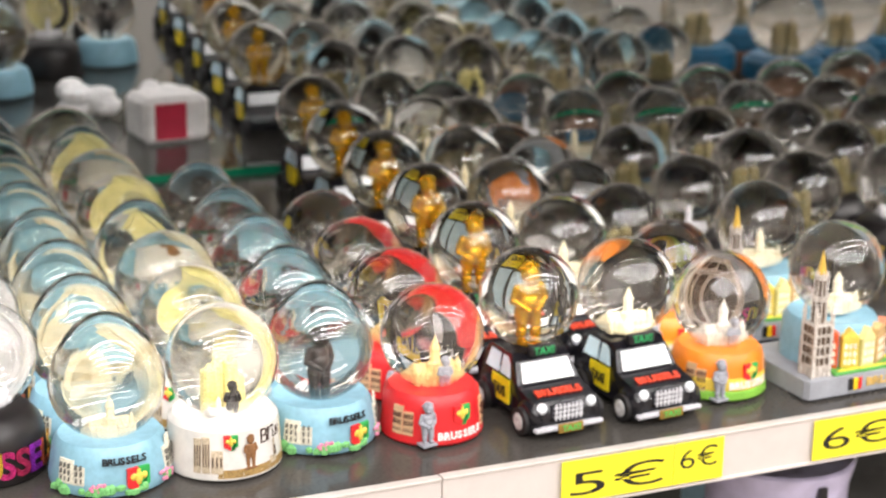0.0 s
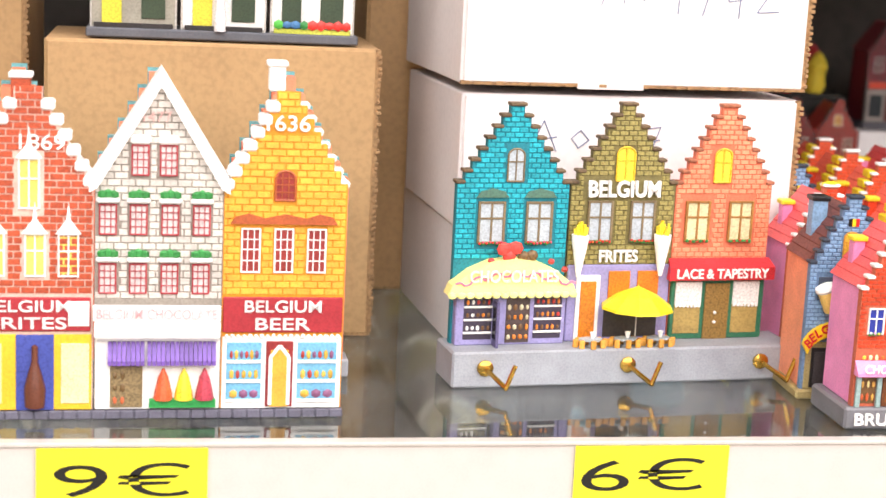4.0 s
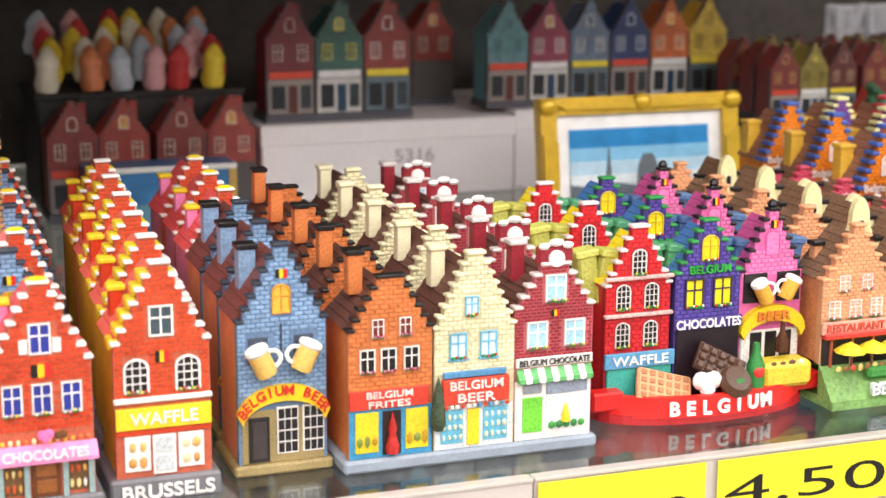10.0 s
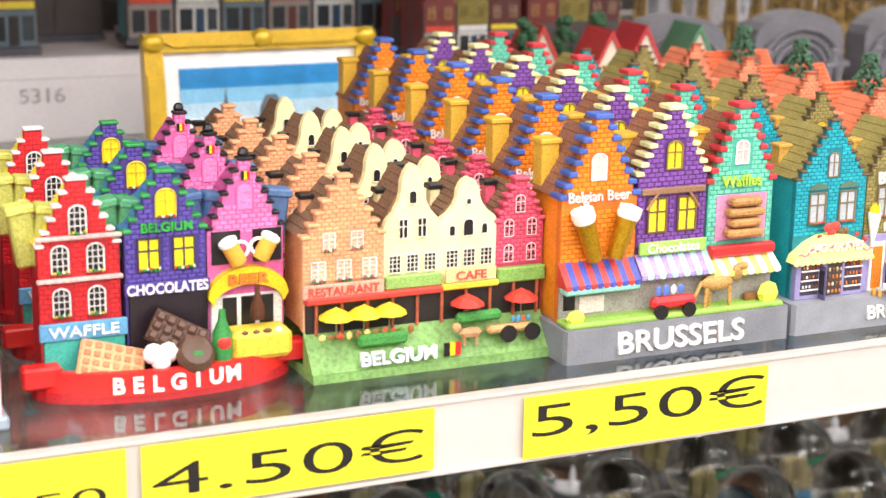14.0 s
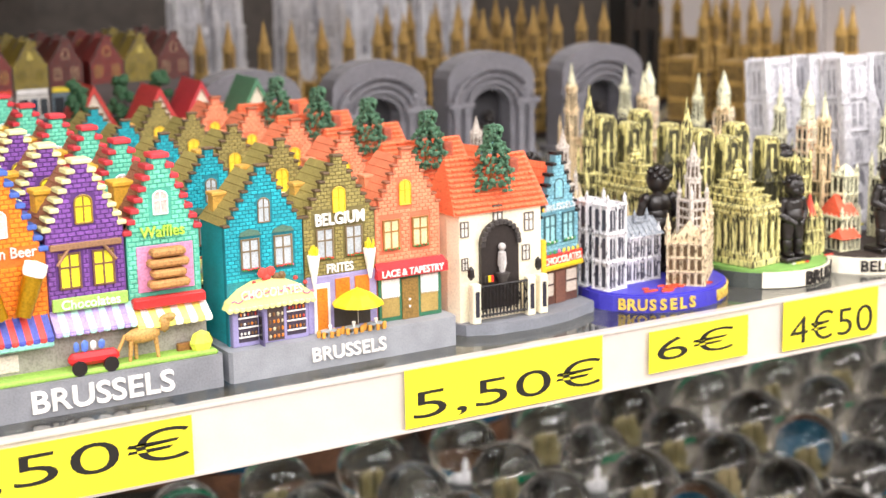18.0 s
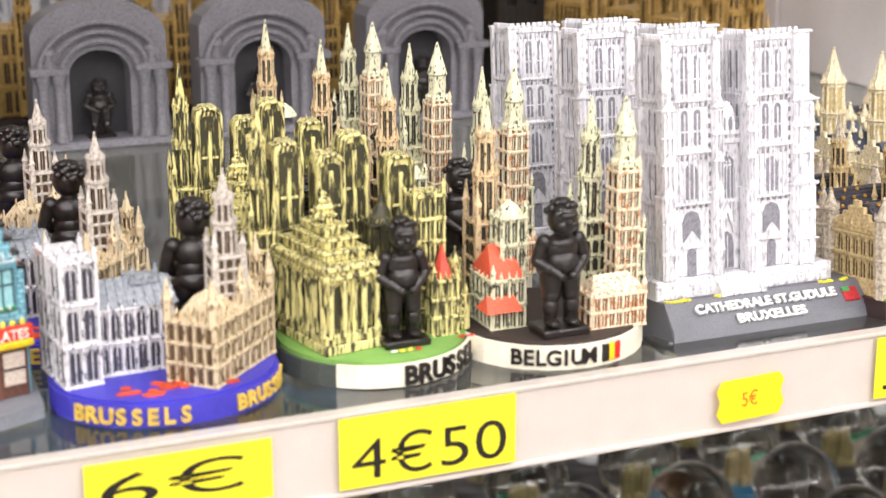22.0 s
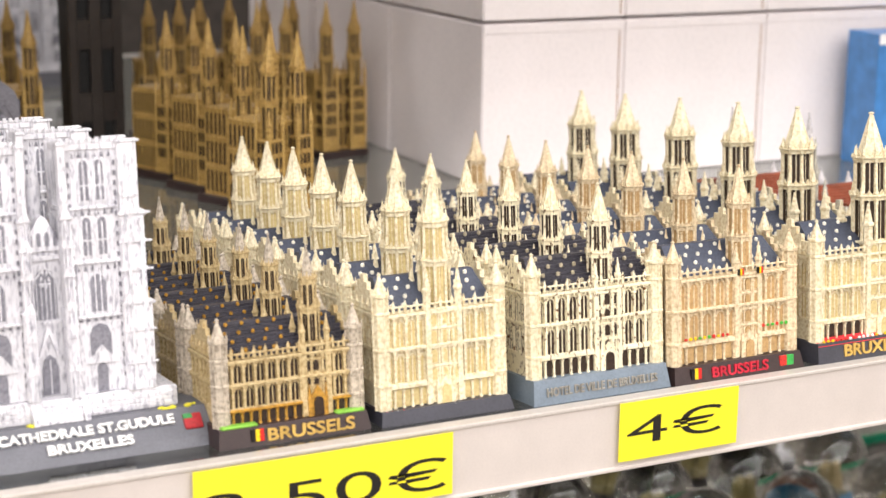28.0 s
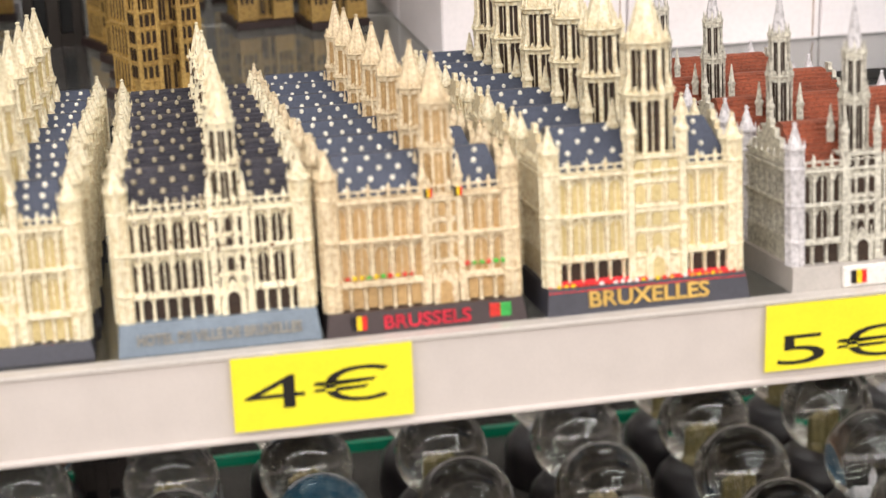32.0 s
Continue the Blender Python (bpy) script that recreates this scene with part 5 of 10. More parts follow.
    part("praline", Geo().lathe([(9, -1), (9.5, 1.5), (7, 5), (0, 6.5)], n=14).moved(Matrix.Translation((68, 5, 19)) @ Matrix.Rotation(radians(50), 4, "X")), resin("4c3424", 0.35, 0.3), t, smooth=True)
    part("praline_leaf", Geo().ball(68, -0.5, 20.5, 3, 1.2, 2, 8), GREEN, t)
    part("green_bottle", Geo().lathe([(4.6, 14), (4.8, 26), (2, 33), (1.6, 38), (0, 38.5)], 82, 8, 12), resin("2f7d3a", 0.2), t, smooth=True)
    part("red_label", Geo().ball(82, 4.2, 23, 3.4, 1.4, 3.6, 10), resin("d6322a"), t, smooth=True)
    part("brown_bottle", Geo().lathe([(3.4, 30), (3.6, 36), (1.5, 41), (1.2, 46)], 101, 14, 10), resin("4a2a1a", 0.2), t, smooth=True)
    part("yellow_plate", Geo().box(86, 6, 12, 116, 22, 26, 2.5), resin("f2c83a"), t)
    goods(t, 90, 18, 112, 28, 8, ["f4efe6", "5a3a24", "f4e0c0"], 4, 2, "praline_tray", 6, 1.0)
    for k, c in enumerate((resin("c2c25a", 0.5, 0.3), resin("4f9468", 0.5, 0.3), resin("4a668f", 0.5, 0.3), resin("4a668f", 0.5, 0.3))):
        for dx in (-5, 5):
            stack = Geo().box(-5.5, -5, -16, 5.5, 5, 12, 1.2).box(-6.5, -6, 9, 6.5, 6, 13, 0.8)
            part("chimney", stack.moved(Matrix.Translation(((4, 42, 82, 112)[k] + dx, 40 - dx * 0.4, 74)) @ Matrix.Rotation(radians(dx * 1.6), 4, "Y")), c, t)
    return t


def houses_green():
    t = thing("souvenir_house_row", "resin row of pastel houses, cafe terrace, green base", "figurine", "green cafe house rows")
    lawn = surface("moss_lawn", "7ea85c", 0.6, 0, 0.35, 0.15, 0.5, 500, 90)
    part("base", Geo().slab([(0, 0), (116, 0), (117, 40), (-1, 40)], 0, 4), lawn, t)
    part("lawn_slope", Geo().add([(0, 0.5, 3), (116, 0.5, 3), (116, 14, 20), (0, 14, 20), (0, 14, 3), (116, 14, 3)], [(0, 1, 2, 3), (0, 3, 4), (1, 5, 2), (3, 2, 5, 4), (0, 4, 5, 1)]), lawn, t)
    lettering("BELGIUM", 6.2, resin("e8eef0"), t, (40, 1.6, 9), width=36, deep=2.6, bold=0.02)
    flag(t, 66, 9, 8, 6, 1)
    y = 14
    specs = [(0, 38, 88, 5, "step", "f0a070"), (38, 27, 92, 5, "bell", "f3e2a0"), (65, 28, 84, 5, "bell", "f6e6a8"), (93, 24, 81, 5, "step", "e0526a")]
    for k, (x, w, top, steps, gab, code) in enumerate(specs):
        m = resin(code, 0.5, 0.2)
        holes = []
        eave = 62 if gab == "step" else 64
        house(t, x, w, 20, eave, top, y + 0.2 * k, 26, m, resin("c8906a" if k == 0 else ("b83a54" if k == 3 else "d8c888"), 0.6, 0.2), gable=gab, steps=5, plateau=6, cap=m if gab == "step" else None,
              holes=holes, bw=3.4, bh=1.9, brick_from=42, body=resin("d88a5a") if k == 0 else m, roof=resin("7a5a44", 0.6, 0.5), bricks=gab == "step")
    wins = [(7, 47, 7, 9), (19, 47, 7, 9), (31, 47, 7, 9), (12, 60, 6, 8), (25, 60, 6, 8)]
    for cx, cz, w, h in wins:
        window(t, cx, cz, w, h, y, resin("f4e8e0"), resin("e8c0b0"), "cross", ["e8506a", "f4efe6"])
    for cx in (43, 51.5, 60):
        window(t, cx, 47, 6.2, 8.5, y, resin("f4ead0"), BLACK, "grid")
    for cx in (47, 56):
        window(t, cx, 63, 4.6, 9, y, resin("f4ead0"), BLACK, "cross")
    window(t, 51.5, 77, 3.6, 6, y, resin("f4ead0"), BLACK, "arch")
    for cx in (71, 79.5, 88):
        window(t, cx, 47, 6.4, 8.5, y + 0.4, resin("f4ead0"), BLACK, "grid")
    for cx, cz, w, h in ((71, 60, 3, 5), (79, 61, 5, 8), (87, 60, 3, 5), (79, 73, 2.4, 3)):
        window(t, cx, cz, w, h, y + 0.4, resin("f4ead0"), BLACK, "arch")
    for cx, cz in ((99.5, 47), (111, 47), (99.5, 59), (111, 59), (105, 70)):
        window(t, cx, cz, 4.6, 8, y + 0.6, resin("f0c8c8"), BLACK, "archcross")
    sign(t, "RESTAURANT", 18, 38.5, 38, 6, y - 2, resin("e8a088"), resin("d04a3a"), 4, 33, 1.4)
    part("red_canopy", Geo().box(0, y - 5, 33, 65, y, 36, 0.6), resin("d03a30"), t)
    part("green_canopy", Geo().box(38, y - 3, 36, 65, y, 42, 0.6), resin("8ab45a"), t)
    sign(t, "CAFE", 79, 40, 25, 6.5, y - 3, resin("d8d088"), resin("c84a4a"), 4, 15, 1.2)
    part("yellow_canopy", Geo().box(65, y - 4.5, 33.5, 93, y, 36.5, 0.6), resin("f0cc3a"), t)
    part("green_canopy", Geo().box(93, y - 3.5, 34, 117, y, 41, 0.6), resin("7aa84e"), t)
    part("dark_arcade", Geo().box(1, y - 0.8, 18, 116, y + 1, 34, 0.3), resin("241e1c"), t)
    for k in range(10):
        panel(t, "column", 5 + k * 12, 18, 6.4 + k * 12, 34, y - 0.8, resin("b0563a"), 1.2)
    for cx, code in ((13, "f2d22a"), (26, "f2d22a"), (38, "f2d22a"), (76, "d8382e"), (103, "d8382e")):
        umbrella(t, cx, 7, 27, 8, 5, resin(code), resin("8a7a5a"))
    goods(t, 4, 17, 50, 22, 6, ["c84a2a", "e8c86a", "6a8a3a", "8a5a2a"], 11, 1, "terrace_tables", 3, 1.0)
    part("hedge", Geo().box(22, 3, 13, 46, 8, 19, 1.5), resin("3f8a3a", 0.7, 0.4), t)
    part("hedge", Geo().box(70, 3, 19, 92, 8, 24, 1.5), resin("3f8a3a", 0.7, 0.4), t)
    c = part("carriage", Geo().box(84, 1, 13, 106, 6, 17, 1.5), resin("c8925a"), t)
    for cx in (94, 106):
        part("wheel", Geo().lathe([(4, -0.6), (4, 0.6)], n=12).moved(Matrix.Translation((cx, 0.5, 13)) @ Matrix.Rotation(radians(90), 4, "X")), BLACK, c)
    part("horse", Geo().ball(76, 3, 15, 6, 2, 2.6, 8).ball(69, 3, 18, 2.4, 1.5, 2.4, 8).rod((73, 3, 14), (73, 3, 9), 0.8).rod((79, 3, 14), (79, 3, 9), 0.8), resin("b8845a"), t)
    goods(t, 96, 17, 106, 22, 3, ["4a8ac0", "d84a3a", "e8c86a"], 4, 1, "riders_luggage", 2, 1.0)
    for cx, code in ((8, "f0a070"), (44, "f3e2a0"), (70, "f6e6a8"), (98, "e0526a")):
        chimney(t, cx, 34, 60, 76, resin(code), BLACK, 5)
    return t


def houses_orange():
    t = thing("souvenir_house_row", "resin row of orange, purple and mint houses, grey base", "figurine", "orange purple and mint house rows")
    part("base", Geo().slab([(0, 0), (119, 0), (120, 3), (120, 48), (-1, 48), (-1, 3)], 0, 16), resin("73757b", 0.55, 0.15), t)
    lettering("BRUSSELS", 10.5, WHITE, t, (60, 0.2, 8), width=68, deep=1.6, bold=0.015)
    part("lawn", Geo().box(1, 2, 15.5, 118, 14, 18.5, 1.0), resin("8cb84a", 0.6, 0.25), t)
    org, pur, mint = resin("f0821e", 0.5, 0.25), resin("7a4a9a", 0.5, 0.3), resin("6cc8a8", 0.5, 0.25)
    y = 14
    house(t, 2, 39, 16, 74, 110, y, 32, org, resin("c8641a", 0.6, 0.2), steps=7, plateau=7, cap=None, holes=[(16, 82, 25, 95), (4, 68, 40, 76)], bw=4, bh=2.2, brick_from=44, body=org, roof=resin("8a5a44", 0.6, 0.5))
    p = stepped(2, 39, 16, 74, 110, 7, 7)
    coping(t, p, y, resin("3f5aa8", 0.5, 0.2), 9, 1.6, 2.2)
    window(t, 20.5, 88, 7.5, 12, y, resin("f4e4d8"), resin("f0c8b8"), "archcross")
    lettering("Belgian Beer", 6.4, resin("f6e6dc"), t, (21, y - 0.4, 74), width=32, deep=1.2, bold=0.0)
    gold, foam = surface("gilt_paint_mug", "c99b1e", 0.35, 0.7, 0.3, 0.2, 0.4), resin("fbf5ea", 0.5, 0.05)
    for cx, lean in ((15, -18), (30, 18)):
        g = Geo().lathe([(3.6, 0), (4.4, 12), (4.8, 20)], n=12)
        f = Geo().lathe([(4.9, 19), (5.6, 21), (5.4, 25), (0, 26)], n=12)
        m = Matrix.Translation((cx + (4 if lean < 0 else -4) * 0.6, y - 5, 46)) @ Matrix.Rotation(radians(lean), 4, "Y")
        mug = part("beer_glass", g.moved(m), gold, t, smooth=True)
        part("foam", f.moved(m), foam, mug, smooth=True)
    awning(t, 1, 40, 34, 45, y, 9, [resin("c03a34"), resin("3f4aa0")], 12)
    part("mint_awning_edge", Geo().box(1, y - 9, 31, 40, y - 2, 34.2, 0.8), resin("8ad0c0"), t)
    part("grey_shopfront", Geo().box(2, y - 1, 16, 117, y + 1, 33, 0.4), resin("9a948c"), t)
    panel(t, "white_sign", 12, 20, 25, 28, y - 1, resin("f0d8d0"), 0.8)
    panel(t, "dark_window", 4, 22, 10, 30, y - 1, BLACK, 0.5)
    part("bush", Geo().ball(7, 6, 20, 5, 3, 4, 8), resin("d8dc4a", 0.6, 0.3), t)
    part("bush", Geo().ball(111, 6, 22, 6, 3.4, 6, 8), resin("d8dc4a", 0.6, 0.3), t)
    house(t, 41.5, 37, 16, 82, 112, y + 0.3, 32, pur, resin("54306e", 0.6, 0.2), steps=7, plateau=7, cap=None, holes=[(46, 54, 58, 72), (62, 54, 74, 72), (55, 84, 65, 98)], bw=4, bh=2.2, brick_from=48, body=pur, roof=resin("8a5a44", 0.6, 0.5))
    coping(t, stepped(41.5, 37, 16, 82, 112, 7, 7), y + 0.3, resin("e6df9a", 0.5, 0.2), 9, 1.6, 2.0)
    for cx in (52, 68):
        window(t, cx, 63, 10.5, 17, y, resin("6a4a3a"), resin("f4dc2a"), "cross")
    window(t, 60, 91, 8, 13, y, resin("8a6a2a"), resin("f4dc2a"), "archcross")
    part("timber_band", Geo().box(43, y - 1.8, 73, 77, y, 76, 0.4).rod((46, y - 1, 66), (52, y - 1, 74), 0.8).rod((74, y - 1, 66), (68, y - 1, 74), 0.8), resin("8a6448", 0.6, 0.3), t)
    sign(t, "Chocolates", 60, 48, 36, 6, y - 2, resin("9ac85a"), resin("f2f4e0"), 4.4, 28, 1.2)
    awning(t, 41, 80, 35, 45, y, 8, [resin("9a84c0"), resin("a8d8d0")], 12)
    house(t, 79.5, 36, 16, 76, 111, y, 32, mint, resin("46a088", 0.6, 0.2), steps=7, plateau=7, cap=None, holes=[(92, 82, 102, 96), (86, 44, 112, 70)], bw=4, bh=2.2, brick_from=44, body=mint, roof=resin("8a5a44", 0.6, 0.5))
    coping(t, stepped(79.5, 36, 16, 76, 111, 7, 7), y, resin("c0323a", 0.5, 0.2), 9, 1.6, 2.2)
    window(t, 97, 90, 7, 11, y, resin("e8f0ec"), resin("d8b0a8"), "archcross")
    lettering("Waffles", 5.4, resin("a8d84a"), t, (97, y - 0.4, 76.5), width=22, deep=1.4, bold=0.015)
    panel(t, "pink_panel", 84, 48, 112, 70, y, resin("d88ab0"), 0.8)
    for k in range(4):
        part("waffle", Geo().box(88 + (k % 2) * 1.5, y - 7, 50 + k * 5, 108 - (k % 2) * 1.5, y - 0.5, 54 + k * 5, 1.2), resin("b9814a", 0.6, 0.4), t)
    awning(t, 80, 117, 33, 41, y, 9, [resin("f2e06a"), resin("f6f2e6")], 10)
    part("red_canopy", Geo().box(80, y - 5, 41, 116, y, 46, 0.8), resin("d02a2a"), t)
    part("bench", Geo().box(100, 8, 18, 110, 11, 22, 0.5), WOOD, t)
    c = part("carriage", Geo().box(46, 3, 20, 70, 9, 26, 2), resin("d8262a"), t)
    for cx in (50, 65):
        part("wheel", Geo().lathe([(3.6, -0.7), (3.6, 0.7)], n=12).moved(Matrix.Translation((cx, 2.5, 19.5)) @ Matrix.Rotation(radians(90), 4, "X")), BLACK, c)
    goods(c, 48, 26, 64, 33, 6, ["4a6ac0", "e8e4e0", "8a5a3a"], 4, 1, "luggage", 2, 1.1)
    part("horse", Geo().ball(82, 6, 30, 9, 3, 4, 10).ball(93, 6, 34, 3, 2, 4.5, 8).ball(95.5, 5.5, 37, 3.4, 1.8, 2, 8).rod((76, 5, 28), (75, 5, 18), 1.2, 0.9).rod((88, 5, 28), (89, 5, 18), 1.2, 0.9).rod((79, 7.5, 28), (79, 7.5, 18), 1.2, 0.9).rod((73.5, 6, 31), (70, 6, 24), 0.9), resin("b88a4a", 0.5, 0.4), t, smooth=True)
    for cx in (7, 49, 87):
        chimney(t, cx, 40, 74, 96, resin("eeb03a", 0.5, 0.25), resin("eeb03a", 0.5, 0.25), 9)
    return t


def house_fountain():
    t = thing("souvenir_house", "resin corner fountain house, orange roof, blue gable, chocolate shop", "figurine", "fountain houses")
    base = [(0, 20), (6, 8), (20, 2), (45, 0), (70, 4), (94, 14), (96, 50), (0, 50)]
    part("base", Geo().slab(base, 0, 6), resin("6e7078", 0.55, 0.15), t)
    crm = resin("f2e6c4", 0.5, 0.15)
    part("front_wall", Geo().slab([(3, 22), (6, 14), (58, 14), (62, 20), (62, 48), (3, 48)], 6, 66), crm, t)
    part("roof", Geo().add([(2, 12, 65), (62, 12, 65), (62, 50, 65), (2, 50, 65), (10, 36, 92), (62, 36, 92)], [(0, 1, 5, 4), (2, 3, 4, 5), (3, 0, 4), (1, 2, 5), (0, 3, 2, 1)]), resin("ee6a44", 0.55, 0.35), t)
    g = Geo()
    for j in range(11):
        for i in range(17):
            f = j / 11
            x0 = 3 + 7 * f + i * (58 - 7 * f) / 17
            g.box(x0, 12 + 24 * f - 0.6, 66 + 27 * f, x0 + (58 - 7 * f) / 17 - 0.35, 12 + 24 * (f + 0.09), 67.2 + 27 * f, 0.2)
    part("roof_tiles", g, resin("f0754c", 0.5, 0.35), t, kind="stuff")
    part("small_chimney", Geo().box(46, 26, 78, 52, 32, 90, 0.5), resin("a8503a", 0.6, 0.4), t)
    rng = random.Random(5)
    g = Geo()
    for k in range(330):
        h = rng.uniform(0, 1)
        a, r = rng.uniform(0, 6.28), (13 - 2.5 * math.sin(h * 19)) * (1 - h * 0.72) * rng.uniform(0.55, 1.08)
        g.ball(33 + r * math.cos(a), 22 + r * math.sin(a), 76 + 34 * h, rng.uniform(0.8, 2.0), None, rng.uniform(0.7, 1.7), 6)
    tr = part("tree_trunk", Geo().rod((33, 24, 70), (33, 24, 92), 1.8, 0.8), WOOD, t)
    part("tree_crown", g, surface("rough_tree_green", "5c8468", 0.75, 0, 0.6, 0.2, 0.8, 700, 120, 0.3, None, 0.35), tr, kind="stuff")
    arch = [(18, 12), (42, 12)] + [(30 + 12 * math.cos(k), 48 + 12 * math.sin(k)) for k in np.linspace(0, math.pi, 11)]
    a = part("arch_niche", Geo().prism(arch, 11.5, 15), resin("26201e", 0.4, 0.3), t)
    g = Geo()
    for k in np.linspace(0, math.pi, 13):
        g.box(30 + 11.5 * math.cos(k) - 1.4, 9.5, 48 + 11.5 * math.sin(k) - 1.4, 30 + 11.5 * math.cos(k) + 1.4, 12, 48 + 11.5 * math.sin(k) + 1.4, 0.4)
    part("arch_stone", g, resin("3a3634", 0.5, 0.3), a, kind="stuff")
    part("niche_statue", Geo().ball(30, 9.5, 46, 2.2).lathe([(1.4, 32), (2.6, 37), (2.2, 43), (1, 44)], 30, 9.5, 8), resin("b8b4b0"), t, smooth=True)
    part("fountain_bowl", Geo().lathe([(2, 24), (2.4, 28), (4, 31), (4, 32)], 30, 9, 10), resin("3a3634"), t, smooth=True)
    g = Geo()
    for k in range(14):
        x = 16 + k * 2.2
        g.rod((x, 7, 9), (x, 7, 26), 0.5, n=5)
    for k in range(6):
        g.rod((17 + k * 5, 7, 12), (20 + k * 5, 7, 18), 0.5, n=5).rod((20 + k * 5, 7, 18), (17 + k * 5, 7, 24), 0.5, n=5)
    g.rod((15, 7, 26), (46, 7, 26), 0.7).rod((15, 7, 10), (46, 7, 10), 0.6)
    part("railing", g, BLACK, t, kind="stuff")
    for x in (12, 47, 55):
        p = part("gate_post", Geo().box(x - 2.6, 6, 6, x + 2.6, 11, 28, 0.6), crm, t)
        part("post_recess", Geo().box(x - 1.2, 5.6, 10, x + 1.2, 6.4, 24), resin("2c2a34"), p)
    for cx, cz, w in ((9, 57, 5), (9, 38, 4), (30, 63, 6), (50, 57, 6), (48, 40, 5)):
        window(t, cx, cz, w, w * 1.7, 14, resin("5a5048"), resin("e8e4d8"), "cross")
    for cx in (10, 53):
        part("lantern", Geo().lathe([(0.5, 30), (2, 32), (1.8, 36), (0, 38)], cx, 9, 8), BLACK, t)
    flag(t, 20, 30, 5, 3.4, 7)
    # corner wing, blue gable
    blue = resin("7cb4c4", 0.5, 0.25)
    wing = part("corner_wing", Geo().box(0.8, 1, 0, 32, 29, 49), resin("f2e6c4", 0.5, 0.15), None)
    wing.parent = t
    wing.matrix_basis = pose(0.060, 0.019, 0.006, 0, 0, 14)
    house(wing, 0, 33, 0, 50, 84, 0, 30, blue, resin("5a8a9a", 0.6, 0.2), steps=6, plateau=5, cap=BLACK, holes=[(4, 34, 14, 52), (19, 34, 29, 52)], bw=4, bh=2.0, brick_from=30, body=crm, roof=resin("ee6a44", 0.55, 0.35))
    for cx in (9, 24):
        window(wing, cx, 43, 9.5, 16, 0, resin("3a5a60"), resin("8ec4cc", 0.3), "cross", ["3e8a4a", "e8e0d0"])
    window(wing, 16.5, 65, 7, 11, 0, resin("3a5a60"), blue, "arch")
    lettering("BRUSSELS", 3.6, resin("e8eef0"), wing, (17, -0.2, 55), width=26, deep=0.8)
    flag(wing, 3, 55, 4, 3, -0.2)
    sign(wing, "CHOCOLATES", 16.5, 25.5, 35, 6.5, -1.5, resin("d8382a"), resin("f6e4d4"), 4, 31, 1.4)
    part("yellow_canopy", Geo().box(-1, -4, 20, 34, 0, 23, 0.8), resin("f2c21b"), wing)
    goods(wing, 1, 28, 32, 32.5, -2, ["e86a8a", "6a4a2a", "f2d64b", "3e8a4a"], 8, 1, "sweets", 4)
    part("brown_shopfront", Geo().box(1, -0.8, 0, 32, 1, 20.5, 0.3), resin("5a3a30", 0.5, 0.4), wing)
    for a0 in (2.5, 22):
        w = panel(wing, "shop_window", a0, 5, a0 + 8.5, 18, -0.8, resin("c8b8a8"), 0.5)
        panel(w, "glazing_bar", a0, 11, a0 + 8.5, 12, -1.2, resin("3a2824"), 0.4, 0.05)
    panel(wing, "shop_door", 12.5, 0, 20.5, 18.5, -0.8, resin("6e4638", 0.5, 0.4), 0.8)
    panel(t, "yellow_pilaster", 58.5, 6, 61.5, 45, 16, resin("f2b82a"), 2.5)
    return t


# ---- set the houses out along the shelf ----
choc, waffle, beer = house_chocolates(), house_waffle(), house_beer()
place(choc, 0.3005, 0.0168, 0, 0, 0, 0.955)
place(waffle, 0.3500, 0.0260, 0, 0, 0, 0.96)
place(beer, 0.4055, 0.0420, 0, 0, 0, 0.955)


def again(ob, x, y, rz=0.0):
    return (copy_thing if y < 0.1 else copy_lean)(ob, pose(x, y, 0, 0, 0, rz))


rnd = random.Random(11)
again(beer, 0.2960, 0.0660, -2)
for k in range(1, 6):
    again(waffle, 0.3510 + 0.0034 * k, 0.0260 + 0.0520 * k, rnd.uniform(-2, 2))
    again(choc if k > 2 else beer, 0.4060 + 0.0030 * k, 0.0420 + 0.0500 * k, rnd.uniform(-2, 2))
    again(choc if k % 2 else beer, 0.3000 + 0.0034 * k, 0.0660 + 0.0500 * k, rnd.uniform(-2, 2))


def row_scaled(ob, n, x, y, dy, s, seed, dx=0.0, rz=0.0, tilt=0.0):
    rng = random.Random(seed)
    lean = math.degrees(math.atan(tilt))
    place(ob, x, y, tilt * (y - 0.006), rz, lean, s)
    for k in range(1, n):
        (copy_thing if k < 2 else copy_lean)(ob, pose(x + dx * k + rng.uniform(-0.0012, 0.0012), y + dy * k, tilt * (y + dy * k - 0.006), lean, 0, rz + rng.uniform(-1.2, 1.2)))


row_scaled(houses_three(), 5, 0.4505, 0.0300, 0.0555, 0.952, 4, 0.0032)
row_scaled(houses_ribbon(), 3, 0.5880, 0.0425, 0.060, 0.925, 5, 0.002)
row_scaled(houses_green(), 5, 0.7010, 0.0385, 0.048, 1.0, 6, 0.0015)
row_scaled(houses_orange(), 6, 0.8165, 0.0225, 0.056, 1.0, 7, 0.0016)
row_scaled(houses_trio(), 5, 0.9420, 0.0235, 0.066, 0.735, 8, 0.0016)
row_scaled(house_fountain(), 5, 1.0730, 0.0270, 0.072, 0.985, 9, 0.0016)
hooks = houses_hooks()
place(hooks, 0.1275, 0.0830, 0, 6.2)
hooks.scale = (1.03, 1, 1)
plq = houses_plaque()
place(plq, -0.0948, 0.0330, 0, 1.6)
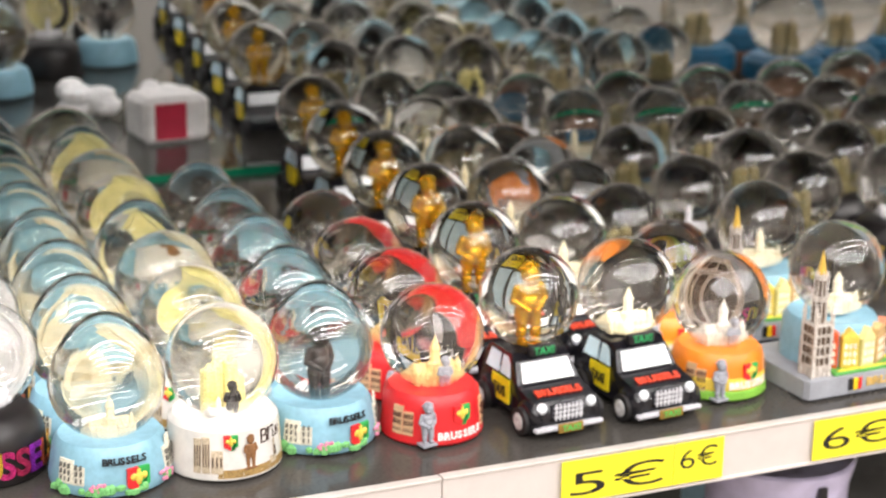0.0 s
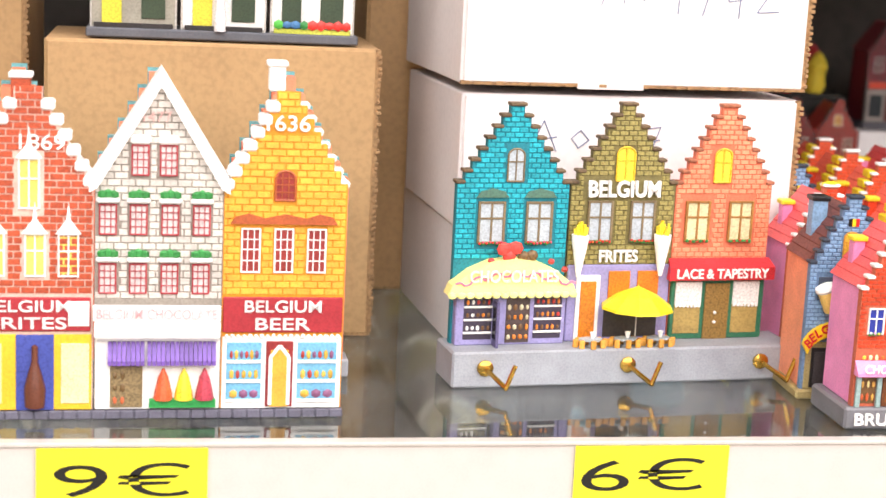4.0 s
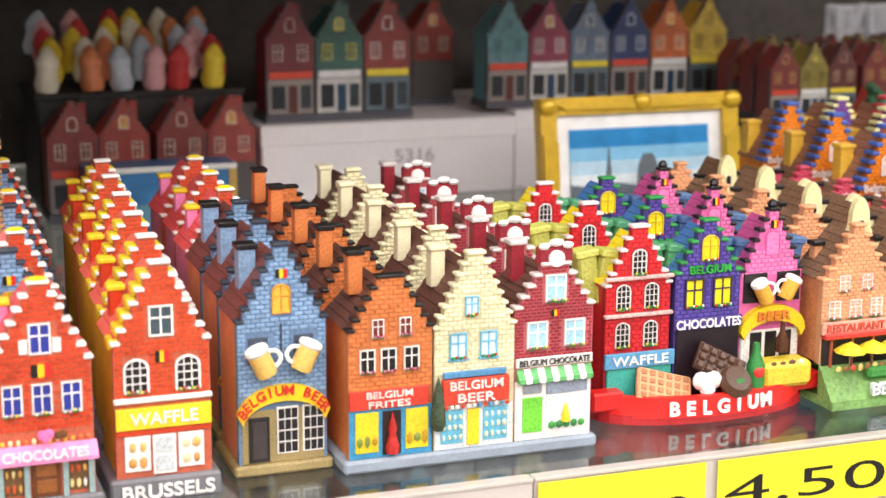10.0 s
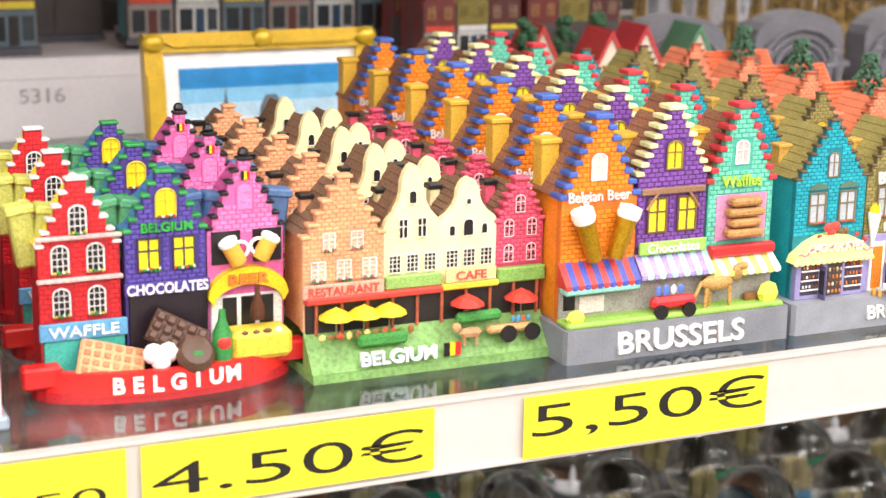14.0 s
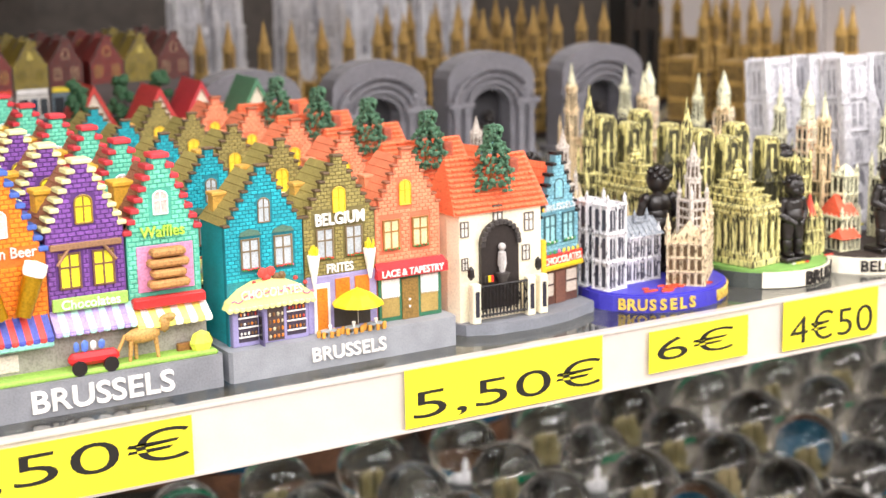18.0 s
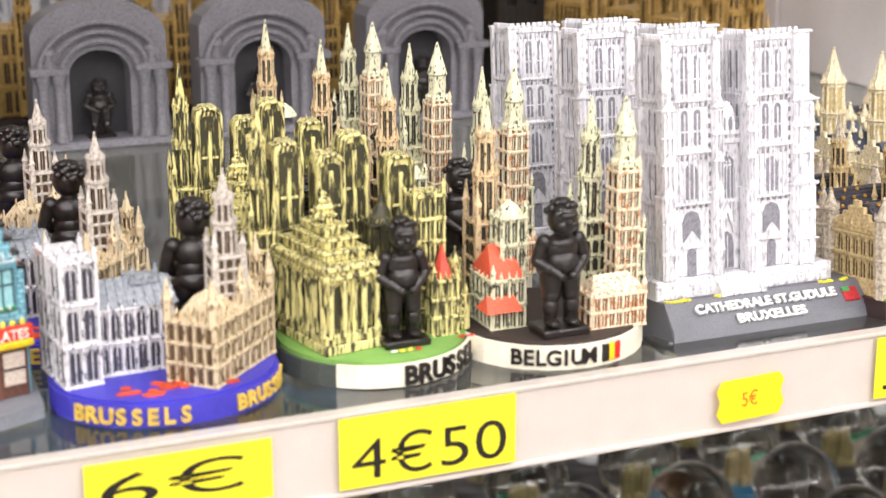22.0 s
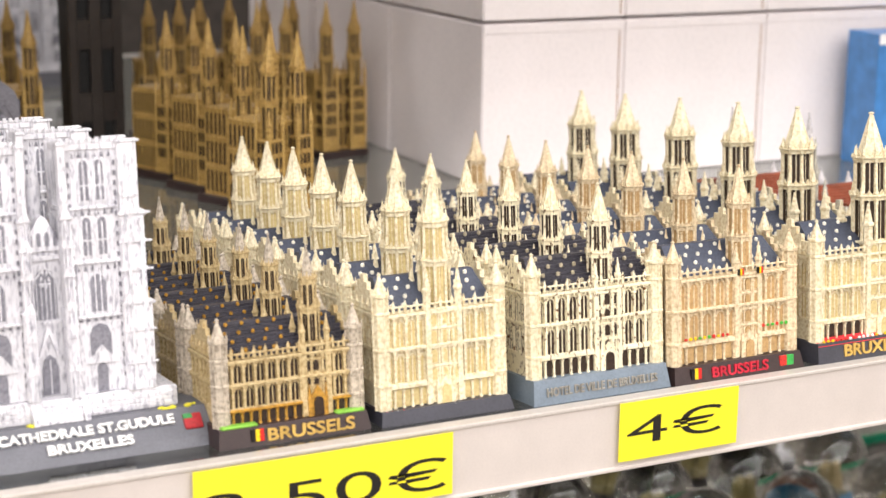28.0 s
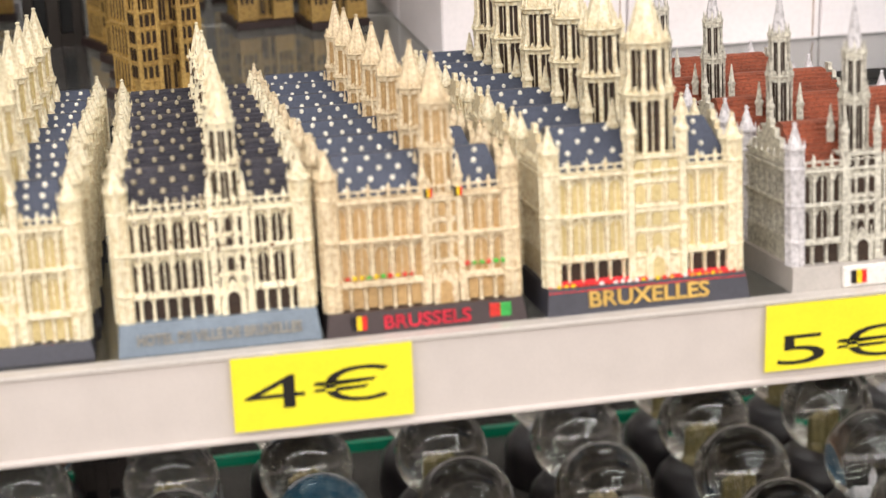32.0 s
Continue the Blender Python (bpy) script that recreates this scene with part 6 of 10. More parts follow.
# ---- monuments: halls, cathedral, round bases ----
def statuette(cx, cy, z0, h):
    """A standing bronze boy, one plain mesh."""
    g, s = Geo(), h / 100.0

    def b(x, y, z, rx, ry, rz):
        g.ball(cx + x * s, cy + y * s, z0 + z * s, rx * s, ry * s, rz * s, 14)

    def r(p, q, a, c):
        g.rod((cx + p[0] * s, cy + p[1] * s, z0 + p[2] * s), (cx + q[0] * s, cy + q[1] * s, z0 + q[2] * s), a * s, c * s, 10)

    g.box(cx - 19 * s, cy - 14 * s, z0, cx + 19 * s, cy + 16 * s, z0 + 6 * s, 1.2 * s)
    for k in (-1, 1):
        b(k * 8, -4, 9, 5.4, 8.5, 3.6)
        r((k * 8, 0, 7), (k * 8.6, -1, 24), 4.6, 6.2)
        b(k * 8.6, -1, 21, 6.4, 6.6, 9)
        b(k * 8.2, -1, 30, 6.8, 7, 7)
        r((k * 8.2, -1, 27), (k * 7.2, 1, 46), 6.6, 9.4)
        b(k * 7.4, 1, 41, 8.8, 9, 11)
        b(k * 13.5, 0.5, 70.5, 5.8, 6, 6)
        r((k * 14.5, 0.5, 71), (k * 19, 1, 57), 5.2, 4.6)
        b(k * 17, 0.8, 63, 4.9, 5, 8)
        b(k * 19, 0.5, 56, 4.8, 4.8, 4.8)
        r((k * 19, 0, 56), (k * 6, -10.5, 47), 4.6, 3.4)
        b(k * 12.5, -5.5, 51.5, 5.2, 4.2, 4.2)
        b(k * 5, -11, 46, 4, 3.4, 3.4)
    b(0, 1.5, 47, 14.5, 11, 9)
    b(0, -1.5, 55, 13.5, 11.5, 11)
    b(0, -4.5, 54, 9.5, 9, 8.5)
    b(0, 0, 65, 14, 9.8, 12)
    b(0, -2.5, 69, 11.5, 7.5, 6)
    r((0, 0, 72), (0, -1, 80), 6, 6)
    b(0, -2, 87.5, 11.8, 12, 12.5)
    b(0, -4, 83, 9.5, 9.5, 7.5)
    b(-4.5, -9.5, 84, 4.4, 4, 4.2)
    b(4.5, -9.5, 84, 4.4, 4, 4.2)
    b(0, -13, 86.5, 2.2, 2.4, 2.4)
    b(0, -10.5, 91.5, 8, 4, 3)
    rng = random.Random(3)
    for k in range(46):
        a, e = rng.uniform(0, 6.28), rng.uniform(0.1, 1.5)
        if math.sin(a) < -0.3 and e < 0.8:
            continue
        b(11.5 * math.cos(a) * math.cos(e), -1 + 12 * math.sin(a) * math.cos(e), 89 + 11.5 * math.sin(e), 3.2, 3.2, 2.9)
    return g


BRONZE = surface("blackened_bronze_paint", "211c1b", 0.32, 0, 0.25, 0.15, 0.2, 600, 90, 0.6)


def arches(g, x0, x1, z0, z1, y, n, fill=0.62, thick=0.5):
    """A row of n thin dark arched slabs that stand for openings."""
    step = (x1 - x0) / n
    for k in range(n):
        cx, a = x0 + step * (k + 0.5), step * fill / 2
        top = z1 - a
        pts = [(cx - a, z0), (cx + a, z0)] + [(cx + a * math.cos(q), top + a * math.sin(q)) for q in (0, 0.8, 1.571, 2.34, 3.1416)]
        g.prism(pts, y - thick, y + 0.2)


def pinnacle(g, cx, cy, z0, r, h, n=8):
    g.lathe([(r, z0), (r, z0 + h * 0.45), (r * 1.25, z0 + h * 0.48), (r * 1.25, z0 + h * 0.54), (r * 0.95, z0 + h * 0.58), (r * 0.15, z0 + h), (0, z0 + h * 1.01)], cx, cy, n)


def ringed(g, cx, cy, r, z, n=16, h=1.6):
    """A little balustrade round a tower."""
    g.lathe([(r * 0.9, z - 0.9), (r * 1.06, z - 0.3), (r * 1.06, z + 0.3), (r * 0.95, z + 0.5)], cx, cy, 8, 1, math.pi / 8)
    for k in range(n):
        q = 2 * math.pi * k / n
        g.box(cx + r * math.cos(q) - 0.3, cy + r * math.sin(q) - 0.3, z, cx + r * math.cos(q) + 0.3, cy + r * math.sin(q) + 0.3, z + h)


def tower(t, cx, cy, z0, z1, w, wall, dark, tip=None, slim=False, low_dark=None):
    """A gothic tower: buttressed square shaft, two octagon stages with dark slab openings and colonnettes, pinnacles
    and a ribbed spire.
    """
    h = z1 - z0
    g = Geo()
    a = w / 2
    zs = z0 + h * 0.42
    g.box(cx - a, cy - a, z0, cx + a, cy + a, zs, 0.5)
    for k in range(1, 6):
        zz = z0 + h * 0.42 * k / 5
        e = 1.3 if k == 5 else 0.8
        g.box(cx - a - e, cy - a - e, zz - 0.6, cx + a + e, cy + a + e, zz + 0.5, 0.2)
    for sx in (-1, 1):
        for sy in (-1, 1):
            g.box(cx + sx * a - 1.3, cy + sy * a - 1.3, z0, cx + sx * a + 1.3, cy + sy * a + 1.3, zs, 0.3)
            pinnacle(g, cx + sx * a, cy + sy * a, zs - 1, w * 0.12, h * 0.19, 6)
        g.box(cx + sx * a * 0.33 - 0.35, cy - a - 0.7, z0, cx + sx * a * 0.33 + 0.35, cy, zs)
    r1, r2, r3 = a * 0.88, a * 0.78, a * 0.70
    if slim:
        r1, r2, r3 = a * 0.76, a * 0.60, a * 0.46
    za, zb, zc = z0 + h * 0.42, z0 + h * 0.62, z0 + h * 0.79
    g.lathe([(r1 * 0.9, za), (r1 * 0.9, zb), (r1 * 1.12, zb + 0.3), (r1 * 1.12, zb + 1), (r2 * 0.9, zb + 1.2), (r2 * 0.9, zc), (r2 * 1.14, zc + 0.3), (r2 * 1.14, zc + 1.1), (r3, zc + 1.4)], cx, cy, 8, 1, math.pi / 8)
    ringed(g, cx, cy, r1 * 1.16, zb + 0.8)
    ringed(g, cx, cy, r2 * 1.18, zc + 0.9, 12, 1.2)
    for k in range(8):
        q = k * math.pi / 4 + math.pi / 8
        for r, lo, hi in ((r1, za, zb), (r2, zb + 1, zc)):
            px, py = cx + r * math.cos(q), cy + r * math.sin(q)
            g.lathe([(w * 0.07, lo), (w * 0.05, lo + 1), (w * 0.05, hi - 1.4), (w * 0.08, hi)], px, py, 5)
            m = Matrix.Translation((cx, cy, 0)) @ Matrix.Rotation(k * math.pi / 4, 4, "Z")
            c = r * math.cos(math.pi / 8)
            gab = Geo().prism([(-r * 0.34, hi - 1.6), (r * 0.34, hi - 1.6), (0, hi + h * 0.035)], -c - 0.5, -c + 0.3)
            g.add(gab.moved(m).v, gab.f)
        pinnacle(g, cx + r1 * math.cos(q), cy + r1 * math.sin(q), zb - h * 0.03, w * 0.06, h * 0.10, 5)
        pinnacle(g, cx + r2 * math.cos(q), cy + r2 * math.sin(q), zc - h * 0.02, w * 0.05, h * 0.08, 5)
    tw = part("tower", g, wall, t)
    sp = Geo().lathe([(r3 * 1.15, zc + 1), (r3 * 0.98, zc + 2), (r3 * 0.12, z1 - 1.4), (r3 * 0.22, z1 - 0.9), (r3 * 0.2, z1 - 0.4), (0, z1)], cx, cy, 8, 1, math.pi / 8)
    ribs = Geo()
    for k in range(8):
        q = k * math.pi / 4 + math.pi / 8
        ribs.rod((cx + r3 * math.cos(q), cy + r3 * math.sin(q), zc + 2), (cx + r3 * 0.12 * math.cos(q), cy + r3 * 0.12 * math.sin(q), z1 - 1.5), 0.28, 0.15, 4)
    part("spire_ribs", ribs, tip or wall, part("spire", sp, tip or wall, tw), kind="stuff")
    o, lo_o = Geo(), Geo()
    for q in range(8):
        m = Matrix.Translation((cx, cy, 0)) @ Matrix.Rotation(q * math.pi / 4, 4, "Z")
        for (lo, hi, r) in ((za + 1.2, zb - 1, r1 * 0.9), (zb + 1.8, zc - 1.2, r2 * 0.9)):
            c = r * math.cos(math.pi / 8)
            for s in (-1, 1):
                k, ww = Geo(), r * 0.13
                k.prism([(-ww, lo), (ww, lo), (ww, hi - ww), (0, hi), (-ww, hi - ww)], -c - 0.25, -c + 0.3)
                k.moved(Matrix.Translation((s * r * 0.17, 0, 0)))
                o.add(k.moved(m).v, k.f)
    for j in range(4):
        zz = z0 + h * 0.42 * (j + 0.28) / 5 if j else z0 + h * 0.1
        zz = z0 + h * 0.42 * (j + 1.2) / 5
        for s in (-0.64, 0, 0.64):
            arches(lo_o, cx + s * a - a * 0.24, cx + s * a + a * 0.24, zz, zz + h * 0.058, cy - a - 0.1, 1, 0.8)
            k = Geo()
            arches(k, cy + s * a - a * 0.24, cy + s * a + a * 0.24, zz, zz + h * 0.058, 0, 1, 0.8)
            lo_o.add([(cx - a + y - 0.1, x, z) for x, y, z in k.v], k.f)
    # the openings are flat slabs on the wall; their depth is in the colour
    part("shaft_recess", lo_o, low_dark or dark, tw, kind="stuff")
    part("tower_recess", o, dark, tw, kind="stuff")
    return tw


def storey(g, o, x0, x1, z0, z1, y, n, deep=1.9):
    """One storey of a gothic front: piers, twin lights with mullions under arched heads, a sill and a cornice with dentils."""
    step = (x1 - x0) / n
    zr = z0 + (z1 - z0) * 0.70
    for k in range(n + 1):
        px = x0 + step * k
        g.box(px - 0.62, y - deep, z0, px + 0.62, y + 0.3, z1, 0.2)
        g.box(px - 0.85, y - deep - 0.3, zr, px + 0.85, y, zr + 0.7, 0.15)
    for k in range(n):
        cx, a = x0 + step * (k + 0.5), step * 0.33
        g.box(cx - 0.22, y - 0.9, z0, cx + 0.22, y + 0.2, zr + a * 0.6)
        arc = [(cx + a * math.cos(q), zr + a * math.sin(q)) for q in np.linspace(0, math.pi, 6)]
        for (u, v), (p, q) in zip(arc, arc[1:]):
            g.rod((u, y - 0.9, v), (p, y - 0.9, q), 0.34, n=4)
    g.box(x0 - 0.4, y - deep + 0.2, z0 - 0.5, x1 + 0.4, y + 0.2, z0 + 0.5, 0.2)
    g.box(x0 - 0.6, y - deep - 0.5, z1 - 0.9, x1 + 0.6, y + 0.3, z1 + 0.4, 0.25)
    for k in range(n * 3):
        px = x0 + (x1 - x0) * (k + 0.5) / (n * 3)
        g.box(px - 0.28, y - deep - 0.3, z1 - 1.6, px + 0.28, y, z1 - 0.8)
    arches(o, x0, x1, z0 + 0.5, zr + step * 0.30, y - 0.05, n, 0.62, 0.3)


def hall(label, group, w, d, base, base_h, wall, dark, roofm, dotm, wall_top, roof_top, tx, tip, tw, words="", ink=None, lh=5.0, lw=None, spire=None, slim=False, n=11, low=None, turret=None, apron=None, letter_z=None, tdark=None):
    """A gothic town hall on a plinth; w, d and heights in millimetres."""
    t = thing("town_hall_model", label, "figurine", group)
    part("base", Geo().add([(0, 0, 0), (w, 0, 0), (w, d, 0), (0, d, 0), (1.2, 2.0, base_h), (w - 1.2, 2.0, base_h), (w - 1.2, d - 1, base_h), (1.2, d - 1, base_h)],
                           [(3, 2, 1, 0), (4, 5, 6, 7), (0, 1, 5, 4), (1, 2, 6, 5), (2, 3, 7, 6), (3, 0, 4, 7)]), base, t)
    if words:
        lettering(words, lh, ink, t, (w / 2 + (0 if apron != "flag" else (7 if w < 80 else 3)), 0.9, letter_z or base_h * 0.5), width=lw or w * 0.7, deep=0.9, bold=0.02)
    x0, x1, y0, y1, b = 4.0, w - 4.0, 7.0, d - 4.0, base_h
    low = low or wall
    hh = wall_top - b
    nd = max(4, int(d / 7))
    part("body", Geo().box(x0, y0, b, x1, y1, wall_top, 0.4), wall, t)
    g, o = Geo(), Geo()
    lv = [b + hh * f for f in (0.25, 0.62, 0.97)]
    for za, zb in zip(lv, lv[1:]):
        storey(g, o, x0, x1, za, zb, y0, n)
        k, ko = Geo(), Geo()
        storey(k, ko, y0, y1, za, zb, 0, nd, 1.3)
        g.add([(x0 + y, x, z) for x, y, z in k.v], k.f)
        o.add([(x0 + y, x, z) for x, y, z in ko.v], ko.f)
    part("stone_tracery", g, wall, t, kind="stuff")
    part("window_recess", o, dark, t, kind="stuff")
    g = Geo()
    for k in range(n * 2 + 1):
        px = x0 + (x1 - x0) * k / (n * 2)
        g.box(px - 0.4, y0 - 1.7, wall_top, px + 0.4, y0 - 0.8, wall_top + 2.0)
        if k % 2 == 0:
            g.lathe([(0.8, wall_top), (0.8, wall_top + 2.2), (1.0, wall_top + 2.5), (0, wall_top + 5.4)], px, y0 - 1.2, 5)
    g.box(x0, y0 - 1.8, wall_top + 1.8, x1, y0 - 0.7, wall_top + 2.5, 0.2)
    for side in (x0 - 0.6, x1 + 0.6):
        for k in range(nd * 2 + 1):
            py = y0 + (y1 - y0) * k / (nd * 2)
            g.box(side - 0.5, py - 0.4, wall_top, side + 0.5, py + 0.4, wall_top + 2.0)
            if k % 2 == 0:
                g.lathe([(0.9, wall_top), (0.9, wall_top + 2.4), (1.1, wall_top + 2.8), (0, wall_top + 6)], side, py, 5)
        g.box(side - 0.6, y0, wall_top + 1.8, side + 0.6, y1, wall_top + 2.5, 0.2)
        g.box(side - 0.6, y0, b, side + 0.6, y1, b + hh * 0.25, 0.2)
    part("parapet", g, wall, t, kind="stuff")
    g, o = Geo(), Geo()
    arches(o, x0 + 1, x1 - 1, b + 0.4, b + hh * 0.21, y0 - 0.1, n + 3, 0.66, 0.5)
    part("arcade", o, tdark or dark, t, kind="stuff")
    for k in range(n + 4):
        px = x0 + 1 + (x1 - x0 - 2) * k / (n + 3)
        g.lathe([(0.9, b), (0.55, b + 1), (0.55, b + hh * 0.16), (0.95, b + hh * 0.19)], px, y0 - 1.1, 6)
    g.box(x0, y0 - 2.0, b + hh * 0.20, x1, y0 + 0.2, b + hh * 0.25, 0.3)
    part("colonnade", g, low, t, kind="stuff")
    ym = (y0 + y1) / 2
    part("roof", Geo().add([(x0 + 1, y0 + 1, wall_top - 0.5), (x1 - 1, y0 + 1, wall_top - 0.5), (x1 - 1, y1 - 1, wall_top - 0.5), (x0 + 1, y1 - 1, wall_top - 0.5),
                            (x0 + 4, ym - 2, roof_top), (x1 - 4, ym - 2, roof_top), (x1 - 4, ym + 2, roof_top), (x0 + 4, ym + 2, roof_top)],
                           [(0, 1, 5, 4), (1, 2, 6, 5), (2, 3, 7, 6), (3, 0, 4, 7), (4, 5, 6, 7), (3, 2, 1, 0)]), roofm, t)
    if dotm is not DOT:
        g, rows_n = Geo(), 9
        for j in range(rows_n):
            f = j / rows_n
            zz, yy, xi = wall_top - 0.3 + (roof_top - wall_top) * f, y0 + 0.8 + (ym - 3 - y0) * f, 3 * f
            m = 24
            for i in range(m):
                px = x0 + 1 + xi + (x1 - x0 - 2 - 2 * xi) * (i + (0.5 if j % 2 else 0)) / m
                g.box(px, yy, zz, px + (x1 - x0) / m * 0.86, yy + 2.2, zz + 1.3)
        part("roof_tiles", g, roofm, t, kind="stuff")
    if dotm:
        g = Geo()
        rows_n = 4
        dot = 0.95 if dotm is GILT else 1.1
        for j in range(rows_n):
            f = (j + 0.6) / rows_n
            zz = wall_top + (roof_top - wall_top) * f
            yy = y0 + 1 + (ym - 3 - y0) * f
            m = 8 - (j % 2)
            for i in range(m):
                px = x0 + 5 + (x1 - x0 - 10) * (i + (0.5 if j % 2 else 0.25)) / m
                if abs(px - tx) > tw * 0.55:
                    g.ball(px, yy - (0.3 if dotm is DOT else 0.9), zz + (0 if dotm is DOT else 0.9), dot, 1.0, dot * 1.1, 7)
                    g.ball(px, 2 * ym - yy + 0.3, zz, dot, 1.0, dot * 1.1, 7)
        part("dormer_band", g, dotm, t, kind="stuff")
    for sx in (x0 - 0.6, x1 - 1.4):
        st = [(y0 + 3, wall_top)]
        for k in range(5):
            yy, zz = y0 + 3 + (ym - 2 - y0 - 3) * k / 4, wall_top + (roof_top + 2 - wall_top) * (k + 1) / 5
            st += [(yy, zz - (roof_top + 2 - wall_top) / 5), (yy, zz)]
        st = st[1:]
        part("end_gable", Geo().prism(st + [(2 * ym - p, q) for p, q in st[::-1]], 0, 2).moved(Matrix.Translation((sx, 0, 0)) @ Matrix(((0, 1, 0, 0), (1, 0, 0, 0), (0, 0, 1, 0), (0, 0, 0, 1)))), wall, t)
    for sx in (x0, x1):
        for sy in (y0, y1):
            g = Geo()
            r = 3.5
            g.lathe([(r, b), (r, wall_top + 1)], sx, sy, 8)
            for zz in (b + hh * 0.25, lv[1], wall_top):
                g.lathe([(r * 1.0, zz - 0.6), (r * 1.2, zz - 0.2), (r * 1.2, zz + 0.6), (r * 1.0, zz + 1)], sx, sy, 8)
            g.lathe([(r * 0.86, wall_top + 1), (r * 0.86, wall_top + 7), (r * 1.18, wall_top + 7.4), (r * 1.18, wall_top + 8.6), (r * 0.9, wall_top + 9), (r * 0.16, wall_top + 16.4), (r * 0.3, wall_top + 17), (0, wall_top + 18)], sx, sy, 8)
            for k in range(8):
                q = k * math.pi / 4
                g.lathe([(0.5, b), (0.5, wall_top + 7)], sx + r * math.cos(q), sy + r * math.sin(q), 4)
                g.lathe([(0.6, wall_top + 8), (0, wall_top + 11.4)], sx + r * 1.1 * math.cos(q), sy + r * 1.1 * math.sin(q), 4)
            part("corner_turret", g, turret or wall, t)
    tower(t, tx, y0 + tw * 0.42, b, tip, tw, wall, tdark or dark, spire, slim, dark)
    g = Geo().prism([(tx - 3.4, b), (tx + 3.4, b), (tx + 3.4, b + 8), (tx, b + 13), (tx - 3.4, b + 8)], y0 - 3.0, y0)
    for s in (-1, 1):
        pinnacle(g, tx + s * 3.8, y0 - 2.4, b, 0.8, 14, 5)
    gd = part("portal", g, low, t)
    k = Geo()
    arches(k, tx - 2.4, tx + 2.4, b + 0.2, b + 8.5, y0 - 3.1, 1, 0.9)
    part("portal_door", k, dark, gd)
    return t


def streaked(name, code, other, rough=0.5, lo=0.5, hi=0.6, scale=420, stretch=0.25):
    """Dry-brushed casting: dark wash left in fine upright streaks."""
    m = surface("cast_" + name, code, rough, 0, 0.4, 0.10, 0.6, scale, 60, 0.4, other, 0.08)
    nt = m.node_tree
    noise = [n for n in nt.nodes if n.type == "TEX_NOISE" and n.inputs["Detail"].default_value == 3][0]
    for link in noise.outputs["Fac"].links:
        if link.to_node.type == "MAP_RANGE":
            link.to_node.inputs["From Min"].default_value, link.to_node.inputs["From Max"].default_value = lo, hi
    co = [n for n in nt.nodes if n.type == "TEX_COORD"][0]
    mp = nt.nodes.new("ShaderNodeMapping")
    mp.inputs["Scale"].default_value = (1, 1, stretch)
    nt.links.new(co.outputs["Object"], mp.inputs["Vector"])
    nt.links.new(mp.outputs["Vector"], noise.inputs["Vector"])
    noise.inputs["Detail"].default_value = 4
    return m


def antique(name, code, other, rough=0.5):
    a, b = ([int(c[i:i + 2], 16) for i in (0, 2, 4)] for c in (code, other))
    soft = "".join("%02x" % round(u * 0.45 + v * 0.55) for u, v in zip(a, b))
    return surface("cast_" + name, code, rough, 0, 0.4, 0.10, 0.5, 620, 60, 0.4, soft)


CREAM = antique("ivory_stone", "efe6c8", "b89e6a")
CREAM2 = antique("warm_ivory", "e8d8b6", "a8865c")
CREAM3 = streaked("ivory_brown_wash", "f0e6c6", "6a4a28", 0.5, 0.57, 0.64, 800, 0.5)
GILT = antique("ochre_gold", "c4933a", "6a4a18")
SILVG = antique("grey_silver", "cfc3b0", "6f6254")
# tones of the flat openings: dark wash and hollow shade, both as colour
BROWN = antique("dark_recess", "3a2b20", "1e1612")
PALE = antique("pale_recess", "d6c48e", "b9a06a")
SLATE = surface("slate_blue_paint", "4a5060", 0.5, 0, 0.3, 0.12, 0.2)
DKSL = surface("dark_slate_paint", "44424a", 0.5, 0, 0.4, 0.2, 0.3)
RTILE = surface("brick_red_roof", "9a5238", 0.6, 0, 0.45, 0.2, 0.5)
DOT = resin("f2ecd6", 0.5, 0.1)
DKB = surface("dark_brown_base", "3b2c2a", 0.45, 0, 0.2, 0.1, 0.2)
GRB = surface("grey_blue_base", "7b8894", 0.5, 0, 0.15, 0.1, 0.15)

h1 = hall("resin town hall, ochre gold arcades, grey upper storey, dark base", "gold town halls", 68, 50, DKB, 8, antique("grey_ochre", "cdb98c", "8a6a3a"), BROWN, DKSL, GILT, 36, 48, 46, 80, 11, "BRUSSELS", resin("c9a052", 0.35, 0.1), 5.4, 39, SILVG, True, 12, GILT, SILVG, "flag")
flag(h1, 17, 4.4, 5.5, 5, 0.9)
part("lawn", Geo().box(2, 1.6, 7.6, 18, 6, 9.2, 0.6), resin("7ab83c", 0.6, 0.3), h1)
part("lawn", Geo().box(53, 1.6, 7.6, 66, 6, 9.2, 0.6), resin("7ab83c", 0.6, 0.3), h1)
row_scaled(h1, 6, 1.5265, 0.0140, 0.043, 1.0, 21, tilt=TILT)
h2 = hall("resin town hall, pale ivory, spotted slate roof, flowered base", "ivory town halls", 64, 46, surface("charcoal_base", "3d3d46", 0.5, 0, 0.2, 0.1, 0.2), 6, CREAM, PALE, SLATE, DOT, 48, 61, 33, 105, 15, n=10)
goods(h2, 2, 4.2, 62, 6.5, 3, ["d6322a", "f4efe6", "e86a8a", "f2c21b"], 22, 1, "flower_bed", 5, 1.0)
row_scaled(h2, 7, 1.5985, 0.0120, 0.0445, 1.0, 22, 0.001, tilt=TILT)
h3 = hall("resin town hall, ivory with brown wash, grey base", "brown-washed town halls", 72, 44, GRB, 11, CREAM3, BROWN, DKSL, resin("b0a488"), 50, 63, 42, 96, 12, "HOTEL DE VILLE DE BRUXELLES", resin("8e8a80"), 4, 58, CREAM, False, 11, None, CREAM)
row_scaled(h3, 6, 1.6705, 0.0085, 0.0460, 1.0, 23, 0.001, tilt=TILT)
